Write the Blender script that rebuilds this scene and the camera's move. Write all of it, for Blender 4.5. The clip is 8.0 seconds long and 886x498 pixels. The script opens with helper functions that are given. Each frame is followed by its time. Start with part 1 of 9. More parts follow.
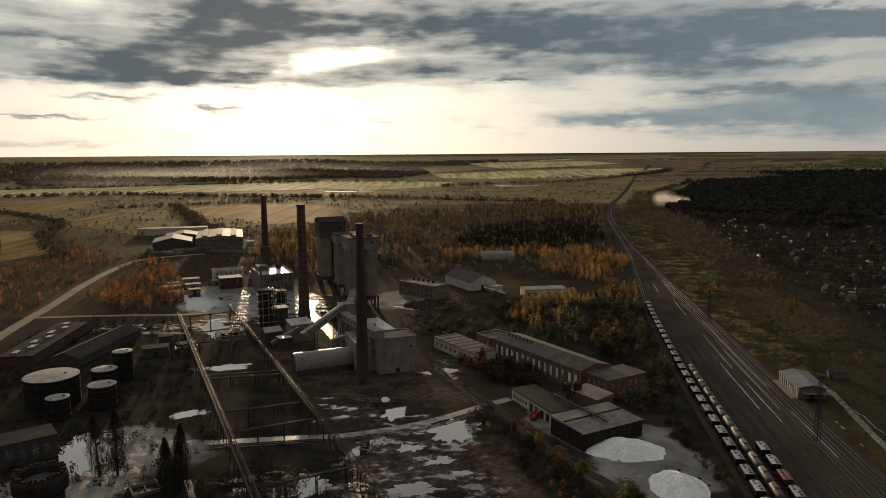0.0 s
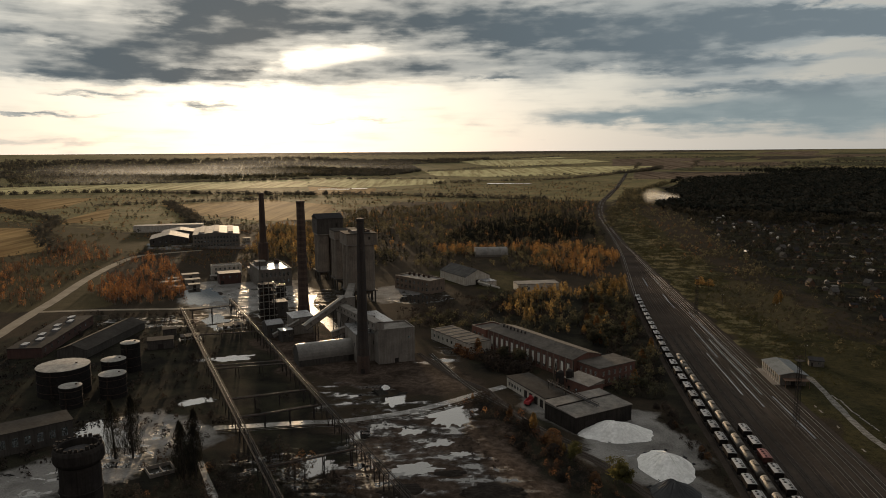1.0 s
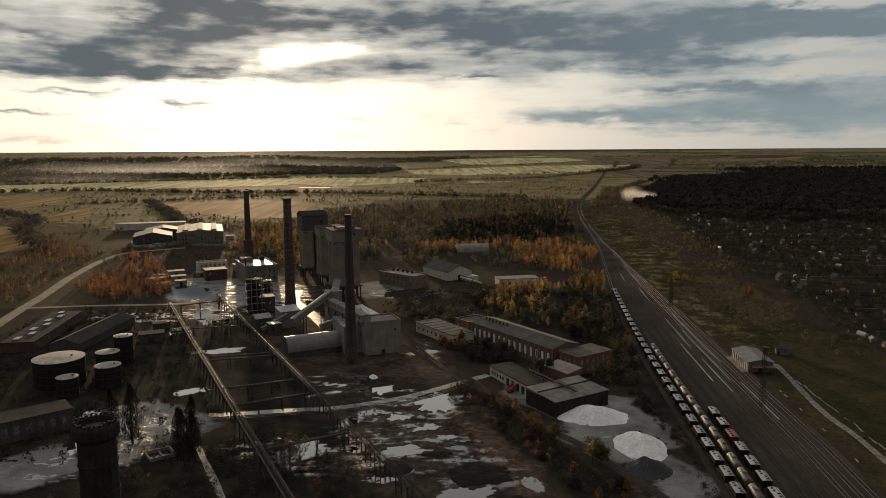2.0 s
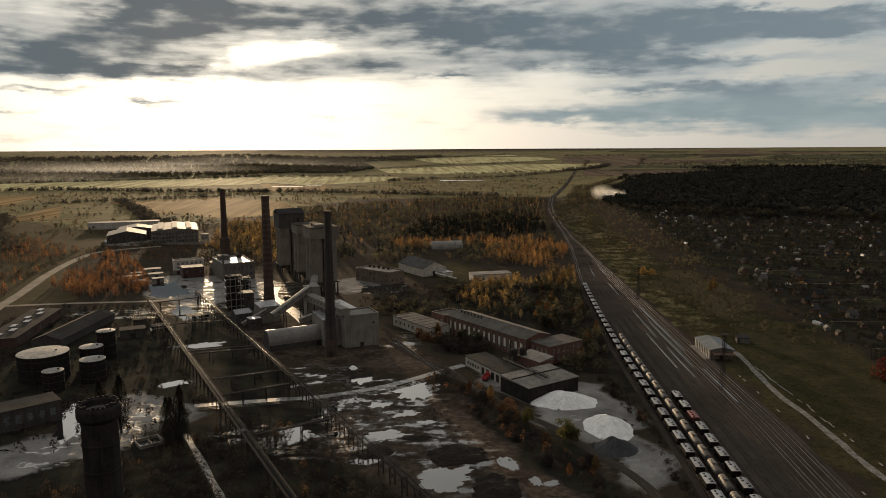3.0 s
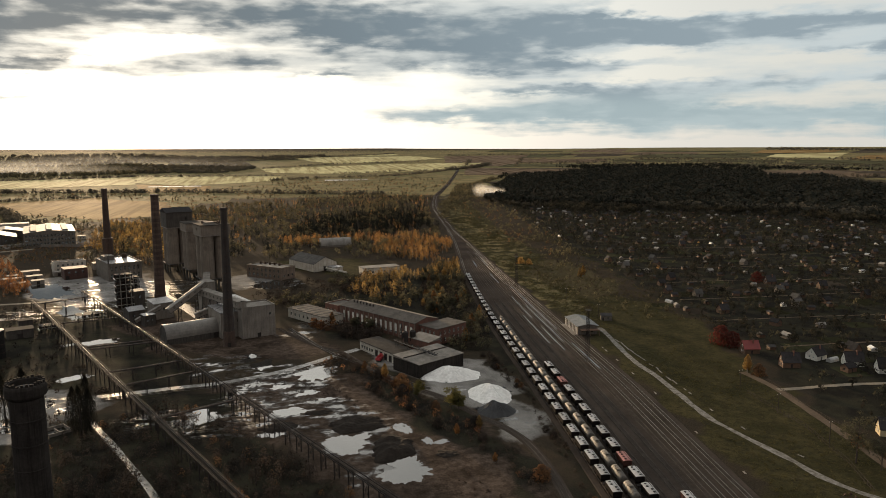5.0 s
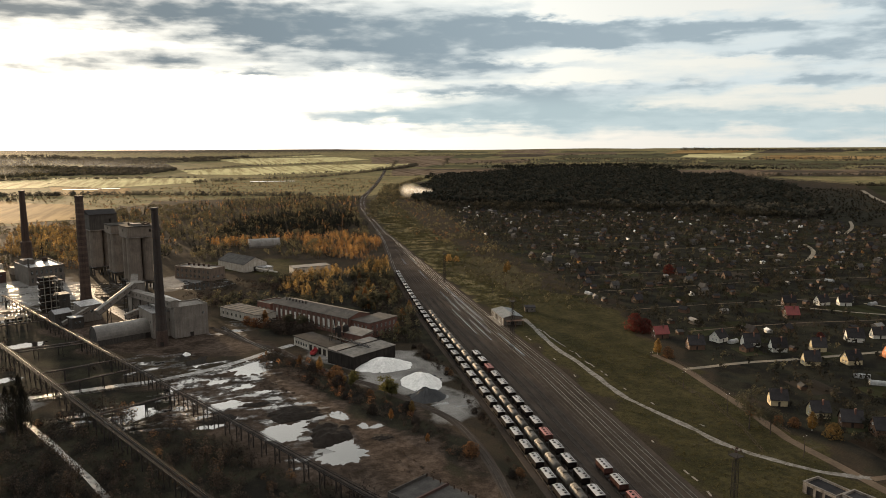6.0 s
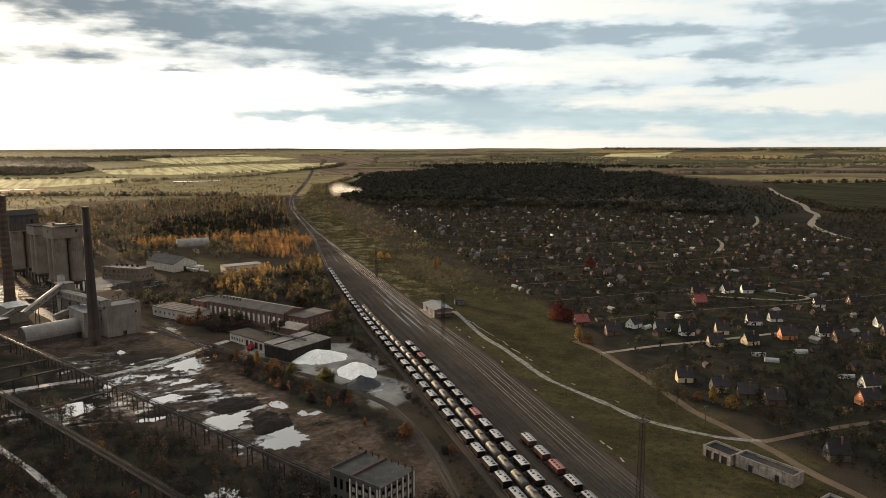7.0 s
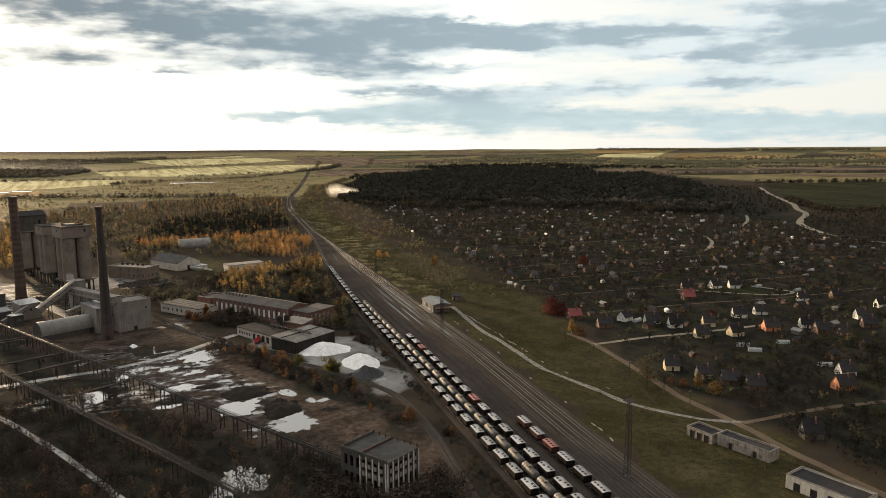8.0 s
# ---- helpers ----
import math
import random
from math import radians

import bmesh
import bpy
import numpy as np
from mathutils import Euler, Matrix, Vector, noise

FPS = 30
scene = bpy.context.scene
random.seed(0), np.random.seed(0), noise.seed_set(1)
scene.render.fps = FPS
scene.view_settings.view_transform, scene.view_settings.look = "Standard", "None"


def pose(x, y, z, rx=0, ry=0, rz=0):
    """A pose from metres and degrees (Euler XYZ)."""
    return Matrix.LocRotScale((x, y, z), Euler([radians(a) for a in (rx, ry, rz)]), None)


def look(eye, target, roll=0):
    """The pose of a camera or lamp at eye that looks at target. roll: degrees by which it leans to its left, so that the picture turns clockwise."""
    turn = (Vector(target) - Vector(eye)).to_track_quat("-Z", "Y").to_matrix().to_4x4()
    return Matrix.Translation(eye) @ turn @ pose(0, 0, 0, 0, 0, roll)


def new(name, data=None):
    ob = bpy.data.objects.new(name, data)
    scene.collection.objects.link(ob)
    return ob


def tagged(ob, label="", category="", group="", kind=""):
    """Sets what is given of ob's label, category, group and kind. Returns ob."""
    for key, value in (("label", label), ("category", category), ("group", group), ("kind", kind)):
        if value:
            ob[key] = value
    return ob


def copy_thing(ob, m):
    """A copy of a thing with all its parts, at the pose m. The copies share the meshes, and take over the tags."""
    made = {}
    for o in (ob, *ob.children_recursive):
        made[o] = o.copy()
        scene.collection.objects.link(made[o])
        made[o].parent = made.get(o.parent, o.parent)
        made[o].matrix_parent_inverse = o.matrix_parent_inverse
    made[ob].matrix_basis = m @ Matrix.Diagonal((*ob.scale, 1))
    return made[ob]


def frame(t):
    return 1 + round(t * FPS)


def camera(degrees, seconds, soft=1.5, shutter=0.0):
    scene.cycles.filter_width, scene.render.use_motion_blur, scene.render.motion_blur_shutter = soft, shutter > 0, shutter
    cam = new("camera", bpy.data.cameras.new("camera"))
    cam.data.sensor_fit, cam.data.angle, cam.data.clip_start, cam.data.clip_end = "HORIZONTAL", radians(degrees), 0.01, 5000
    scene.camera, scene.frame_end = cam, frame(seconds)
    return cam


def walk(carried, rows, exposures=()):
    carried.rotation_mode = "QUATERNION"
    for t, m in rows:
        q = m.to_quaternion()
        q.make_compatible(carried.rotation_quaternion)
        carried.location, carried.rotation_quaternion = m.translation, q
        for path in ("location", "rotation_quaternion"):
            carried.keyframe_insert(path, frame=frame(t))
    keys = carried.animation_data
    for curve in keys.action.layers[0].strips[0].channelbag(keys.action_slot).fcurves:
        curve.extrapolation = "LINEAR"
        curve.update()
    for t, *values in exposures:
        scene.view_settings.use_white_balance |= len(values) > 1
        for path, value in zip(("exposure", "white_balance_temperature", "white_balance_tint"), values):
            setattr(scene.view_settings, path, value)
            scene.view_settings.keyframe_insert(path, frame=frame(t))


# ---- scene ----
cam = camera(63.57, 8.0, soft=0.6)
PATH = [
    (0.0, pose(0.00, 0.00, 113.00, 82.205, 0.425, 0.000)),
    (0.5, pose(-1.77, -6.52, 112.86, 82.131, 0.369, -0.102)),
    (1.0, pose(-3.06, -13.79, 112.97, 82.031, 0.398, -0.688)),
    (1.5, pose(-4.41, -21.18, 112.97, 81.963, 0.353, -1.506)),
    (3.0, pose(-8.77, -41.76, 112.76, 81.825, 0.287, -4.520)),
    (3.5, pose(-10.21, -49.38, 112.87, 81.803, 0.267, -6.382)),
    (4.0, pose(-12.08, -56.14, 112.44, 81.808, 0.251, -8.629)),
    (4.5, pose(-13.92, -63.70, 112.53, 81.762, 0.185, -11.053)),
    (6.0, pose(-21.99, -87.53, 112.27, 81.811, 0.216, -19.609)),
    (6.5, pose(-25.62, -96.09, 112.34, 81.782, 0.182, -22.503)),
    (7.0, pose(-29.86, -103.67, 112.46, 81.740, 0.141, -25.306)),
    (7.5, pose(-34.42, -111.40, 112.32, 81.806, 0.183, -26.303)),
    (8.0, pose(-39.84, -119.30, 112.61, 81.821, 0.312, -25.753)),
]
walk(cam, PATH, exposures=[(0.0, -0.14), (1.5, -0.1), (3.5, 0.18), (4.5, 0.48), (6.0, 0.92), (6.5, 1.05), (8.0, 1.08)])

# ---------------------------------------------------------------- sky and sun
SUN_AZ, SUN_EL = -13.0, 4.8          # degrees: azimuth from +y towards +x, and elevation
world = bpy.data.worlds.new("world")
scene.world = world
world.use_nodes = True
WN, WL = world.node_tree.nodes, world.node_tree.links
WN.clear()


def wmath(op, a, b=None, c=None):
    n = WN.new("ShaderNodeMath")
    n.operation = op
    for k, v in enumerate((a, b, c)):
        if v is None:
            continue
        if isinstance(v, (int, float)):
            n.inputs[k].default_value = v
        else:
            WL.new(v, n.inputs[k])
    return n.outputs[0]


def wsmooth(v, lo, hi, out_lo=0.0, out_hi=1.0):
    n = WN.new("ShaderNodeMapRange")
    n.interpolation_type = "SMOOTHSTEP"
    WL.new(v, n.inputs[0])
    for k, x in zip((1, 2, 3, 4), (lo, hi, out_lo, out_hi)):
        n.inputs[k].default_value = x
    return n.outputs[0]


def wmix(f, a, b):
    n = WN.new("ShaderNodeMix")
    n.data_type = "RGBA"
    if isinstance(f, (int, float)):
        n.inputs[0].default_value = f
    else:
        WL.new(f, n.inputs[0])
    for k, v in ((6, a), (7, b)):
        if isinstance(v, tuple):
            n.inputs[k].default_value = (*v, 1)
        else:
            WL.new(v, n.inputs[k])
    return n.outputs[2]


def wnoise(vec, scale, detail=6.0, rough=0.55):
    n = WN.new("ShaderNodeTexNoise")
    n.inputs["Scale"].default_value, n.inputs["Detail"].default_value, n.inputs["Roughness"].default_value = scale, detail, rough
    WL.new(vec, n.inputs["Vector"])
    return n.outputs[0]


def build_sky():
    tc = WN.new("ShaderNodeTexCoord").outputs["Generated"]
    sep = WN.new("ShaderNodeSeparateXYZ")
    WL.new(tc, sep.inputs[0])
    x, y, z = sep.outputs
    az = wmath("MULTIPLY", wmath("ARCTAN2", x, y), 57.2958)
    el = wmath("MULTIPLY", wmath("ARCSINE", z), 57.2958)
    # clouds lie in flat decks: coordinates that shrink towards the horizon
    low = wmath("MAXIMUM", z, 0.0)
    dist = wmath("DIVIDE", 1.0, wmath("ADD", low, 0.06))
    deck = WN.new("ShaderNodeCombineXYZ")
    WL.new(wmath("MULTIPLY", x, dist), deck.inputs[0])
    WL.new(wmath("MULTIPLY", y, wmath("MULTIPLY", dist, 1.0)), deck.inputs[1])
    big = wnoise(deck.outputs[0], 0.55, 7.0, 0.6)
    streak_v = WN.new("ShaderNodeCombineXYZ")
    WL.new(wmath("MULTIPLY", az, 0.05), streak_v.inputs[0])
    WL.new(wmath("MULTIPLY", el, 0.55), streak_v.inputs[1])
    streak = wnoise(streak_v.outputs[0], 2.2, 7.0, 0.62)
    puff_v = WN.new("ShaderNodeCombineXYZ")
    WL.new(wmath("MULTIPLY", az, 0.075), puff_v.inputs[0])
    WL.new(wmath("MULTIPLY", el, 0.25), puff_v.inputs[1])
    puff = wnoise(puff_v.outputs[0], 2.4, 7.0, 0.47)
    wisp = wnoise(streak_v.outputs[0], 5.5, 5.0, 0.5)
    tear = wnoise(puff_v.outputs[0], 6.5, 5.0, 0.55)
    azd = wmath("ADD", wmath("ADD", az, wmath("MULTIPLY", wmath("SUBTRACT", tear, 0.5), 6.0)), wmath("MULTIPLY", wmath("SUBTRACT", puff, 0.5), 6.0))
    eld = wmath("ADD", wmath("ADD", wmath("ADD", el, wmath("MULTIPLY", wmath("SUBTRACT", tear, 0.5), 1.3)), wmath("MULTIPLY", wmath("SUBTRACT", streak, 0.5), 1.1)), wmath("MULTIPLY", wmath("SUBTRACT", puff, 0.5), 1.2))
    # the large banks of cloud and the gaps between them: azimuth, elevation, half sizes, density
    banks = [(-15.5, 9.7, 5.5, 2.0, 0.85), (-22, 6.9, 6, 1.1, 0.75), (-20, 5.4, 13, 0.5, 0.75), (-29.5, 7.8, 3, 0.5, 0.5), (-26.5, 11, 3, 0.8, -0.5), (-9.3, 6.9, 2.0, 0.7, -0.75), (-6.2, 7.3, 1.6, 0.5, -0.5), (-28, 7.5, 1.6, 0.5, -0.5),
             (-6, 9.6, 7, 1.2, 0.4), (-2.5, 6.3, 7, 0.6, 0.4), (5.2, 5.6, 2, 0.25, 0.45), (7.5, 9.2, 6, 1.3, 0.7), (18.2, 6.2, 8, 0.8, 0.85)]
    banks += [(28, 9.2, 9, 1.0, 0.7), (24, 8, 8, 0.8, 0.45), (14, 12, 5, 0.6, -0.6), (28.5, 6.6, 6, 0.4, -0.5), (21, 4.3, 5, 0.4, 0.6), (16, 2.4, 10, 0.6, 0.62), (29.5, 3.4, 7, 1.4, 0.8), (-17.5, 3.4, 2.2, 0.25, 0.8), (-25, 4.0, 3, 0.2, 0.6), (-29, 2.6, 4, 0.15, 0.6)]
    banks += [(-5.6, 2.2, 3, 0.12, 0.45), (-28, 0.7, 8, 0.3, 0.25), (34, 11.0, 7, 1.1, -0.7), (47, 4.4, 6, 0.6, 0.75), (45, 6.5, 5, 0.5, 0.45), (53, 7.6, 5, 1.5, 0.55), (39.5, 8.3, 5, 0.6, 0.45)]
    banks += [(37.5, 4.4, 5, 0.4, 0.4), (43.5, 2.0, 11, 0.6, 0.55), (57, 0.9, 8, 0.8, 0.5), (31, 10.0, 5, 0.9, -1.0), (30, 5.2, 4, 0.5, -0.8), (54.5, 3.1, 5, 0.6, -0.9), (38, 9.9, 6, 0.7, -0.8), (40, 6.0, 5, 0.45, -0.55), (47.5, 8.9, 4, 0.5, -0.45), (34, 3.2, 5, 0.4, -0.3)]
    banks += [(26, 2.3, 8, 1.3, 0.42), (46, 1.6, 12, 0.9, 0.35), (1, 9.8, 6, 1.4, 0.35), (12, 7.9, 8, 0.7, 0.35), (22, 8.8, 10, 1.2, 0.45), (32, 7.9, 5, 0.6, 0.4), (29, 7.0, 3, 0.35, -0.35), (55, 8.6, 6, 1.8, 0.3), (12, 0.3, 12, 0.35, -0.6), (40, 0.2, 14, 0.25, -0.35), (42, 8.2, 5, 0.6, 0.25)]
    total = wmath("MULTIPLY", wmath("SUBTRACT", big, 0.5), 0.4)
    total = wmath("ADD", total, wmath("MULTIPLY", wmath("SUBTRACT", streak, 0.5), 0.6))
    total = wmath("ADD", total, wmath("MULTIPLY", wmath("SUBTRACT", puff, 0.5), 1.05))
    total = wmath("ADD", total, wmath("MULTIPLY", wmath("SUBTRACT", wisp, 0.5), 0.35))
    for a, e, ra, re, wt in banks:
        q = wmath("ADD", wmath("POWER", wmath("ABSOLUTE", wmath("DIVIDE", wmath("SUBTRACT", azd, a), ra)), 2.0),
                  wmath("POWER", wmath("ABSOLUTE", wmath("DIVIDE", wmath("SUBTRACT", eld, e), re)), 2.0))
        total = wmath("ADD", total, wmath("MULTIPLY", wmath("EXPONENT", wmath("MULTIPLY", q, -1.0)), wt * 1.25))
    total = wmath("ADD", total, wsmooth(el, 3.5, 7.0, -0.14, 0.36))
    # angle from the sun
    s = Vector((math.sin(radians(SUN_AZ)) * math.cos(radians(SUN_EL)), math.cos(radians(SUN_AZ)) * math.cos(radians(SUN_EL)), math.sin(radians(SUN_EL))))
    dot = wmath("ADD", wmath("ADD", wmath("MULTIPLY", x, s.x), wmath("MULTIPLY", y, s.y)), wmath("MULTIPLY", z, s.z))
    ang = wmath("MULTIPLY", wmath("ARCCOSINE", wmath("MINIMUM", dot, 0.99999)), 57.2958)
    # heavier overcast away from the sun
    total = wmath("ADD", total, wsmooth(ang, 62.0, 105.0, 0.0, 0.75))
    total = wmath("ADD", total, wsmooth(az, 12.0, 40.0, 0.0, 0.10))
    cover = wsmooth(total, -0.2, 0.66)
    depth = wsmooth(total, 0.2, 1.4)
    near = wmath("EXPONENT", wmath("DIVIDE", ang, -11.0))
    wide = wmath("EXPONENT", wmath("MULTIPLY", wmath("POWER", wmath("DIVIDE", ang, 31.0), 2.0), -1.0))
    sky = WN.new("ShaderNodeTexSky")
    sky.sky_type, sky.sun_disc = "NISHITA", False
    sky.sun_elevation, sky.sun_rotation = radians(SUN_EL), radians(SUN_AZ)
    clear = wmix(1.0, sky.outputs[0], sky.outputs[0])
    scale = WN.new("ShaderNodeVectorMath")
    scale.operation = "SCALE"
    WL.new(clear, scale.inputs[0])
    scale.inputs[3].default_value = 0.06
    # thin high veil, bright where it is turned to the sun
    veil = wmix(wide, (0.50, 0.50, 0.475), (1.0, 0.975, 0.88))
    veil = wmix(near, veil, (2.1, 1.98, 1.70))
    gaps = wmix(0.8, scale.outputs[0], veil)
    dark = wmix(wide, (0.205, 0.252, 0.28), (0.070, 0.104, 0.130))
    dark = wmix(wmath("MULTIPLY", near, 0.8), dark, (0.21, 0.20, 0.18))
    pale = wmix(wide, (0.37, 0.415, 0.425), (0.33, 0.345, 0.335))
    pale = wmix(near, pale, (0.90, 0.83, 0.70))
    shade = wmath("ADD", depth, wmath("MULTIPLY", wmath("SUBTRACT", 0.5, wnoise(puff_v.outputs[0], 3.6, 6.0, 0.5)), 2.2))
    lit = wmix(wsmooth(shade, 0.0, 1.0), pale, dark)
    # rain veils low in the north-east are pale teal
    lit = wmix(wmath("MULTIPLY", wsmooth(el, 2.6, 4.8, 0.75, 0.0), wsmooth(az, 4.0, 16.0)), lit, (0.275, 0.335, 0.345))
    final = wmix(cover, gaps, lit)
    # dull warm-grey rain cloud behind
    final = wmix(wsmooth(ang, 70.0, 115.0, 0.0, 0.85), final, (0.28, 0.262, 0.255))
    # an overcast sky brightens towards the zenith
    final = wmix(wsmooth(el, 16.0, 60.0, 0.0, 0.5), final, (0.60, 0.61, 0.635))
    # the sun's side of the cloud deck above is thin and bright
    high = wmath("MULTIPLY", wsmooth(el, 11.8, 20.0), wmath("EXPONENT", wmath("MULTIPLY", wmath("POWER", wmath("DIVIDE", ang, 32.0), 2.0), -1.0)))
    final = wmix(high, final, (1.75, 1.68, 1.52))
    below = wsmooth(el, -2.0, -0.2)
    final = wmix(below, (0.03, 0.028, 0.025), final)
    bg = WN.new("ShaderNodeBackground")
    WL.new(final, bg.inputs[0])
    bg.inputs[1].default_value = 1.0
    WL.new(bg.outputs[0], WN.new("ShaderNodeOutputWorld").inputs[0])


build_sky()
sun_data = bpy.data.lights.new("sun", "SUN")
sun_data.energy, sun_data.angle, sun_data.color = 4.6, radians(2.0), (1.0, 0.72, 0.44)
sun = new("sun", sun_data)
_sd = Vector((math.sin(radians(SUN_AZ)) * math.cos(radians(SUN_EL)), math.cos(radians(SUN_AZ)) * math.cos(radians(SUN_EL)), math.sin(radians(SUN_EL))))
sun.matrix_world = look(tuple(_sd * 900), (0, 0, 0))

# ---------------------------------------------------------------- materials
MATS = {}


def node(nt, kind, **inputs):
    n = nt.nodes.new(kind)
    for k, v in inputs.items():
        n.inputs[k].default_value = v
    return n


def mixrgb(nt, f, a, b, blend="MIX"):
    n = nt.nodes.new("ShaderNodeMix")
    n.data_type, n.blend_type = "RGBA", blend
    for k, v in ((0, f), (6, a), (7, b)):
        if isinstance(v, tuple):
            n.inputs[k].default_value = (*v, 1)
        elif isinstance(v, (int, float)):
            n.inputs[k].default_value = v
        else:
            nt.links.new(v, n.inputs[k])
    return n.outputs[2]


def mrange(nt, v, lo, hi, a=0.0, b=1.0):
    n = nt.nodes.new("ShaderNodeMapRange")
    nt.links.new(v, n.inputs[0])
    for k, x in zip((1, 2, 3, 4), (lo, hi, a, b)):
        n.inputs[k].default_value = x
    return n.outputs[0]


def noise_node(nt, vec, scale, detail=5.0, rough=0.6):
    n = node(nt, "ShaderNodeTexNoise", Scale=scale, Detail=detail, Roughness=rough)
    nt.links.new(vec, n.inputs["Vector"])
    return n.outputs[0]


def blank(name):
    m = bpy.data.materials.new(name)
    m.use_nodes = True
    nt = m.node_tree
    return m, nt, nt.nodes["Principled BSDF"]


def mat(name, c1, c2, scale=0.3, rough=0.8, metal=0.0, bump=0.3, fine=3.0, jitter=0.0, streaks=0.0, spec=0.3, rough2=None, local=True):
    """A worn surface: two colours by a broad noise, a finer grain over them, rain streaks down it, and relief."""
    m, nt, bs = blank(name)
    src = nt.nodes.new("ShaderNodeTexCoord").outputs["Object"] if local else nt.nodes.new("ShaderNodeNewGeometry").outputs["Position"]
    broad, grain = noise_node(nt, src, scale), noise_node(nt, src, fine, 6.0, 0.65)
    col = mixrgb(nt, mrange(nt, broad, 0.33, 0.67), c1, c2)
    col = mixrgb(nt, mrange(nt, grain, 0.3, 0.7, 0.0, 0.55), col, mixrgb(nt, 1.0, col, (0.45, 0.43, 0.40), "MULTIPLY"))
    if streaks:
        mp = node(nt, "ShaderNodeMapping")
        mp.inputs["Scale"].default_value = (1.3, 1.3, 0.06)
        nt.links.new(src, mp.inputs[0])
        st = noise_node(nt, mp.outputs[0], 1.0, 5.0, 0.7)
        col = mixrgb(nt, mrange(nt, st, 0.42, 0.72, 0.0, streaks), col, mixrgb(nt, 1.0, col, (0.3, 0.28, 0.26), "MULTIPLY"))
    if jitter:
        info = nt.nodes.new("ShaderNodeObjectInfo")
        hsv = node(nt, "ShaderNodeHueSaturation")
        nt.links.new(mrange(nt, info.outputs["Random"], 0, 1, 1 - jitter, 1 + jitter), hsv.inputs["Value"])
        nt.links.new(col, hsv.inputs["Color"])
        col = hsv.outputs[0]
    nt.links.new(col, bs.inputs["Base Color"])
    nt.links.new(mrange(nt, grain, 0.3, 0.7, rough if rough2 is None else rough2, rough), bs.inputs["Roughness"])
    bs.inputs["Metallic"].default_value = metal
    bs.inputs["Specular IOR Level"].default_value = spec
    if bump:
        b = node(nt, "ShaderNodeBump", Strength=bump, Distance=0.08)
        nt.links.new(grain, b.inputs["Height"])
        nt.links.new(b.outputs[0], bs.inputs["Normal"])
    MATS[name] = m
    return m


def leaf_mat(name, colours, glow=0.45):
    """Foliage: each clump its own tint, some light passing through."""
    m, nt, bs = blank(name)
    geo = nt.nodes.new("ShaderNodeNewGeometry")
    ramp = nt.nodes.new("ShaderNodeValToRGB")
    ramp.color_ramp.elements[0].color = (*colours[0], 1)
    ramp.color_ramp.elements[1].color = (*colours[-1], 1)
    for k, c in enumerate(colours[1:-1], 1):
        ramp.color_ramp.elements.new(k / (len(colours) - 1)).color = (*c, 1)
    patch = noise_node(nt, geo.outputs["Position"], 0.06, 4.0)
    info = nt.nodes.new("ShaderNodeObjectInfo")
    tint = node(nt, "ShaderNodeAttribute")
    tint.attribute_name = "tint"
    own = nt.nodes.new("ShaderNodeMath")
    own.operation = "MULTIPLY_ADD"
    nt.links.new(tint.outputs["Fac"], own.inputs[0])
    own.inputs[1].default_value = 0.6
    nt.links.new(mrange(nt, patch, 0.3, 0.7, -0.08, 0.3), own.inputs[2])
    v = nt.nodes.new("ShaderNodeMath")
    v.operation = "MULTIPLY_ADD"
    nt.links.new(geo.outputs["Random Per Island"], v.inputs[0])
    v.inputs[1].default_value = 0.28
    nt.links.new(own.outputs[0], v.inputs[2])
    w = nt.nodes.new("ShaderNodeMath")
    w.operation = "MULTIPLY_ADD"
    nt.links.new(info.outputs["Random"], w.inputs[0])
    w.inputs[1].default_value = 0.25
    nt.links.new(v.outputs[0], w.inputs[2])
    nt.links.new(w.outputs[0], ramp.inputs[0])
    dif, tra, mx = nt.nodes.new("ShaderNodeBsdfDiffuse"), nt.nodes.new("ShaderNodeBsdfTranslucent"), nt.nodes.new("ShaderNodeMixShader")
    nt.links.new(ramp.outputs[0], dif.inputs[0])
    nt.links.new(ramp.outputs[0], tra.inputs[0])
    mx.inputs[0].default_value = glow
    nt.links.new(dif.outputs[0], mx.inputs[1])
    nt.links.new(tra.outputs[0], mx.inputs[2])
    nt.nodes.remove(bs)
    nt.links.new(mx.outputs[0], nt.nodes["Material Output"].inputs[0])
    MATS[name] = m
    return m


def water_mat(name):
    m, nt, bs = blank(name)
    pos = nt.nodes.new("ShaderNodeNewGeometry").outputs["Position"]
    bs.inputs["Base Color"].default_value = (0.015, 0.014, 0.012, 1)
    bs.inputs["Roughness"].default_value, bs.inputs["IOR"].default_value = 0.03, 1.45
    bs.inputs["Specular IOR Level"].default_value = 0.9
    b = node(nt, "ShaderNodeBump", Strength=0.05, Distance=0.05)
    nt.links.new(noise_node(nt, pos, 0.7, 3.0), b.inputs["Height"])
    nt.links.new(b.outputs[0], bs.inputs["Normal"])
    MATS[name] = m
    return m


def glass_mat(name):
    m, nt, bs = blank(name)
    bs.inputs["Base Color"].default_value = (0.5, 0.55, 0.55, 1)
    bs.inputs["Roughness"].default_value = 0.04
    bs.inputs["Transmission Weight"].default_value = 0.85
    MATS[name] = m
    return m


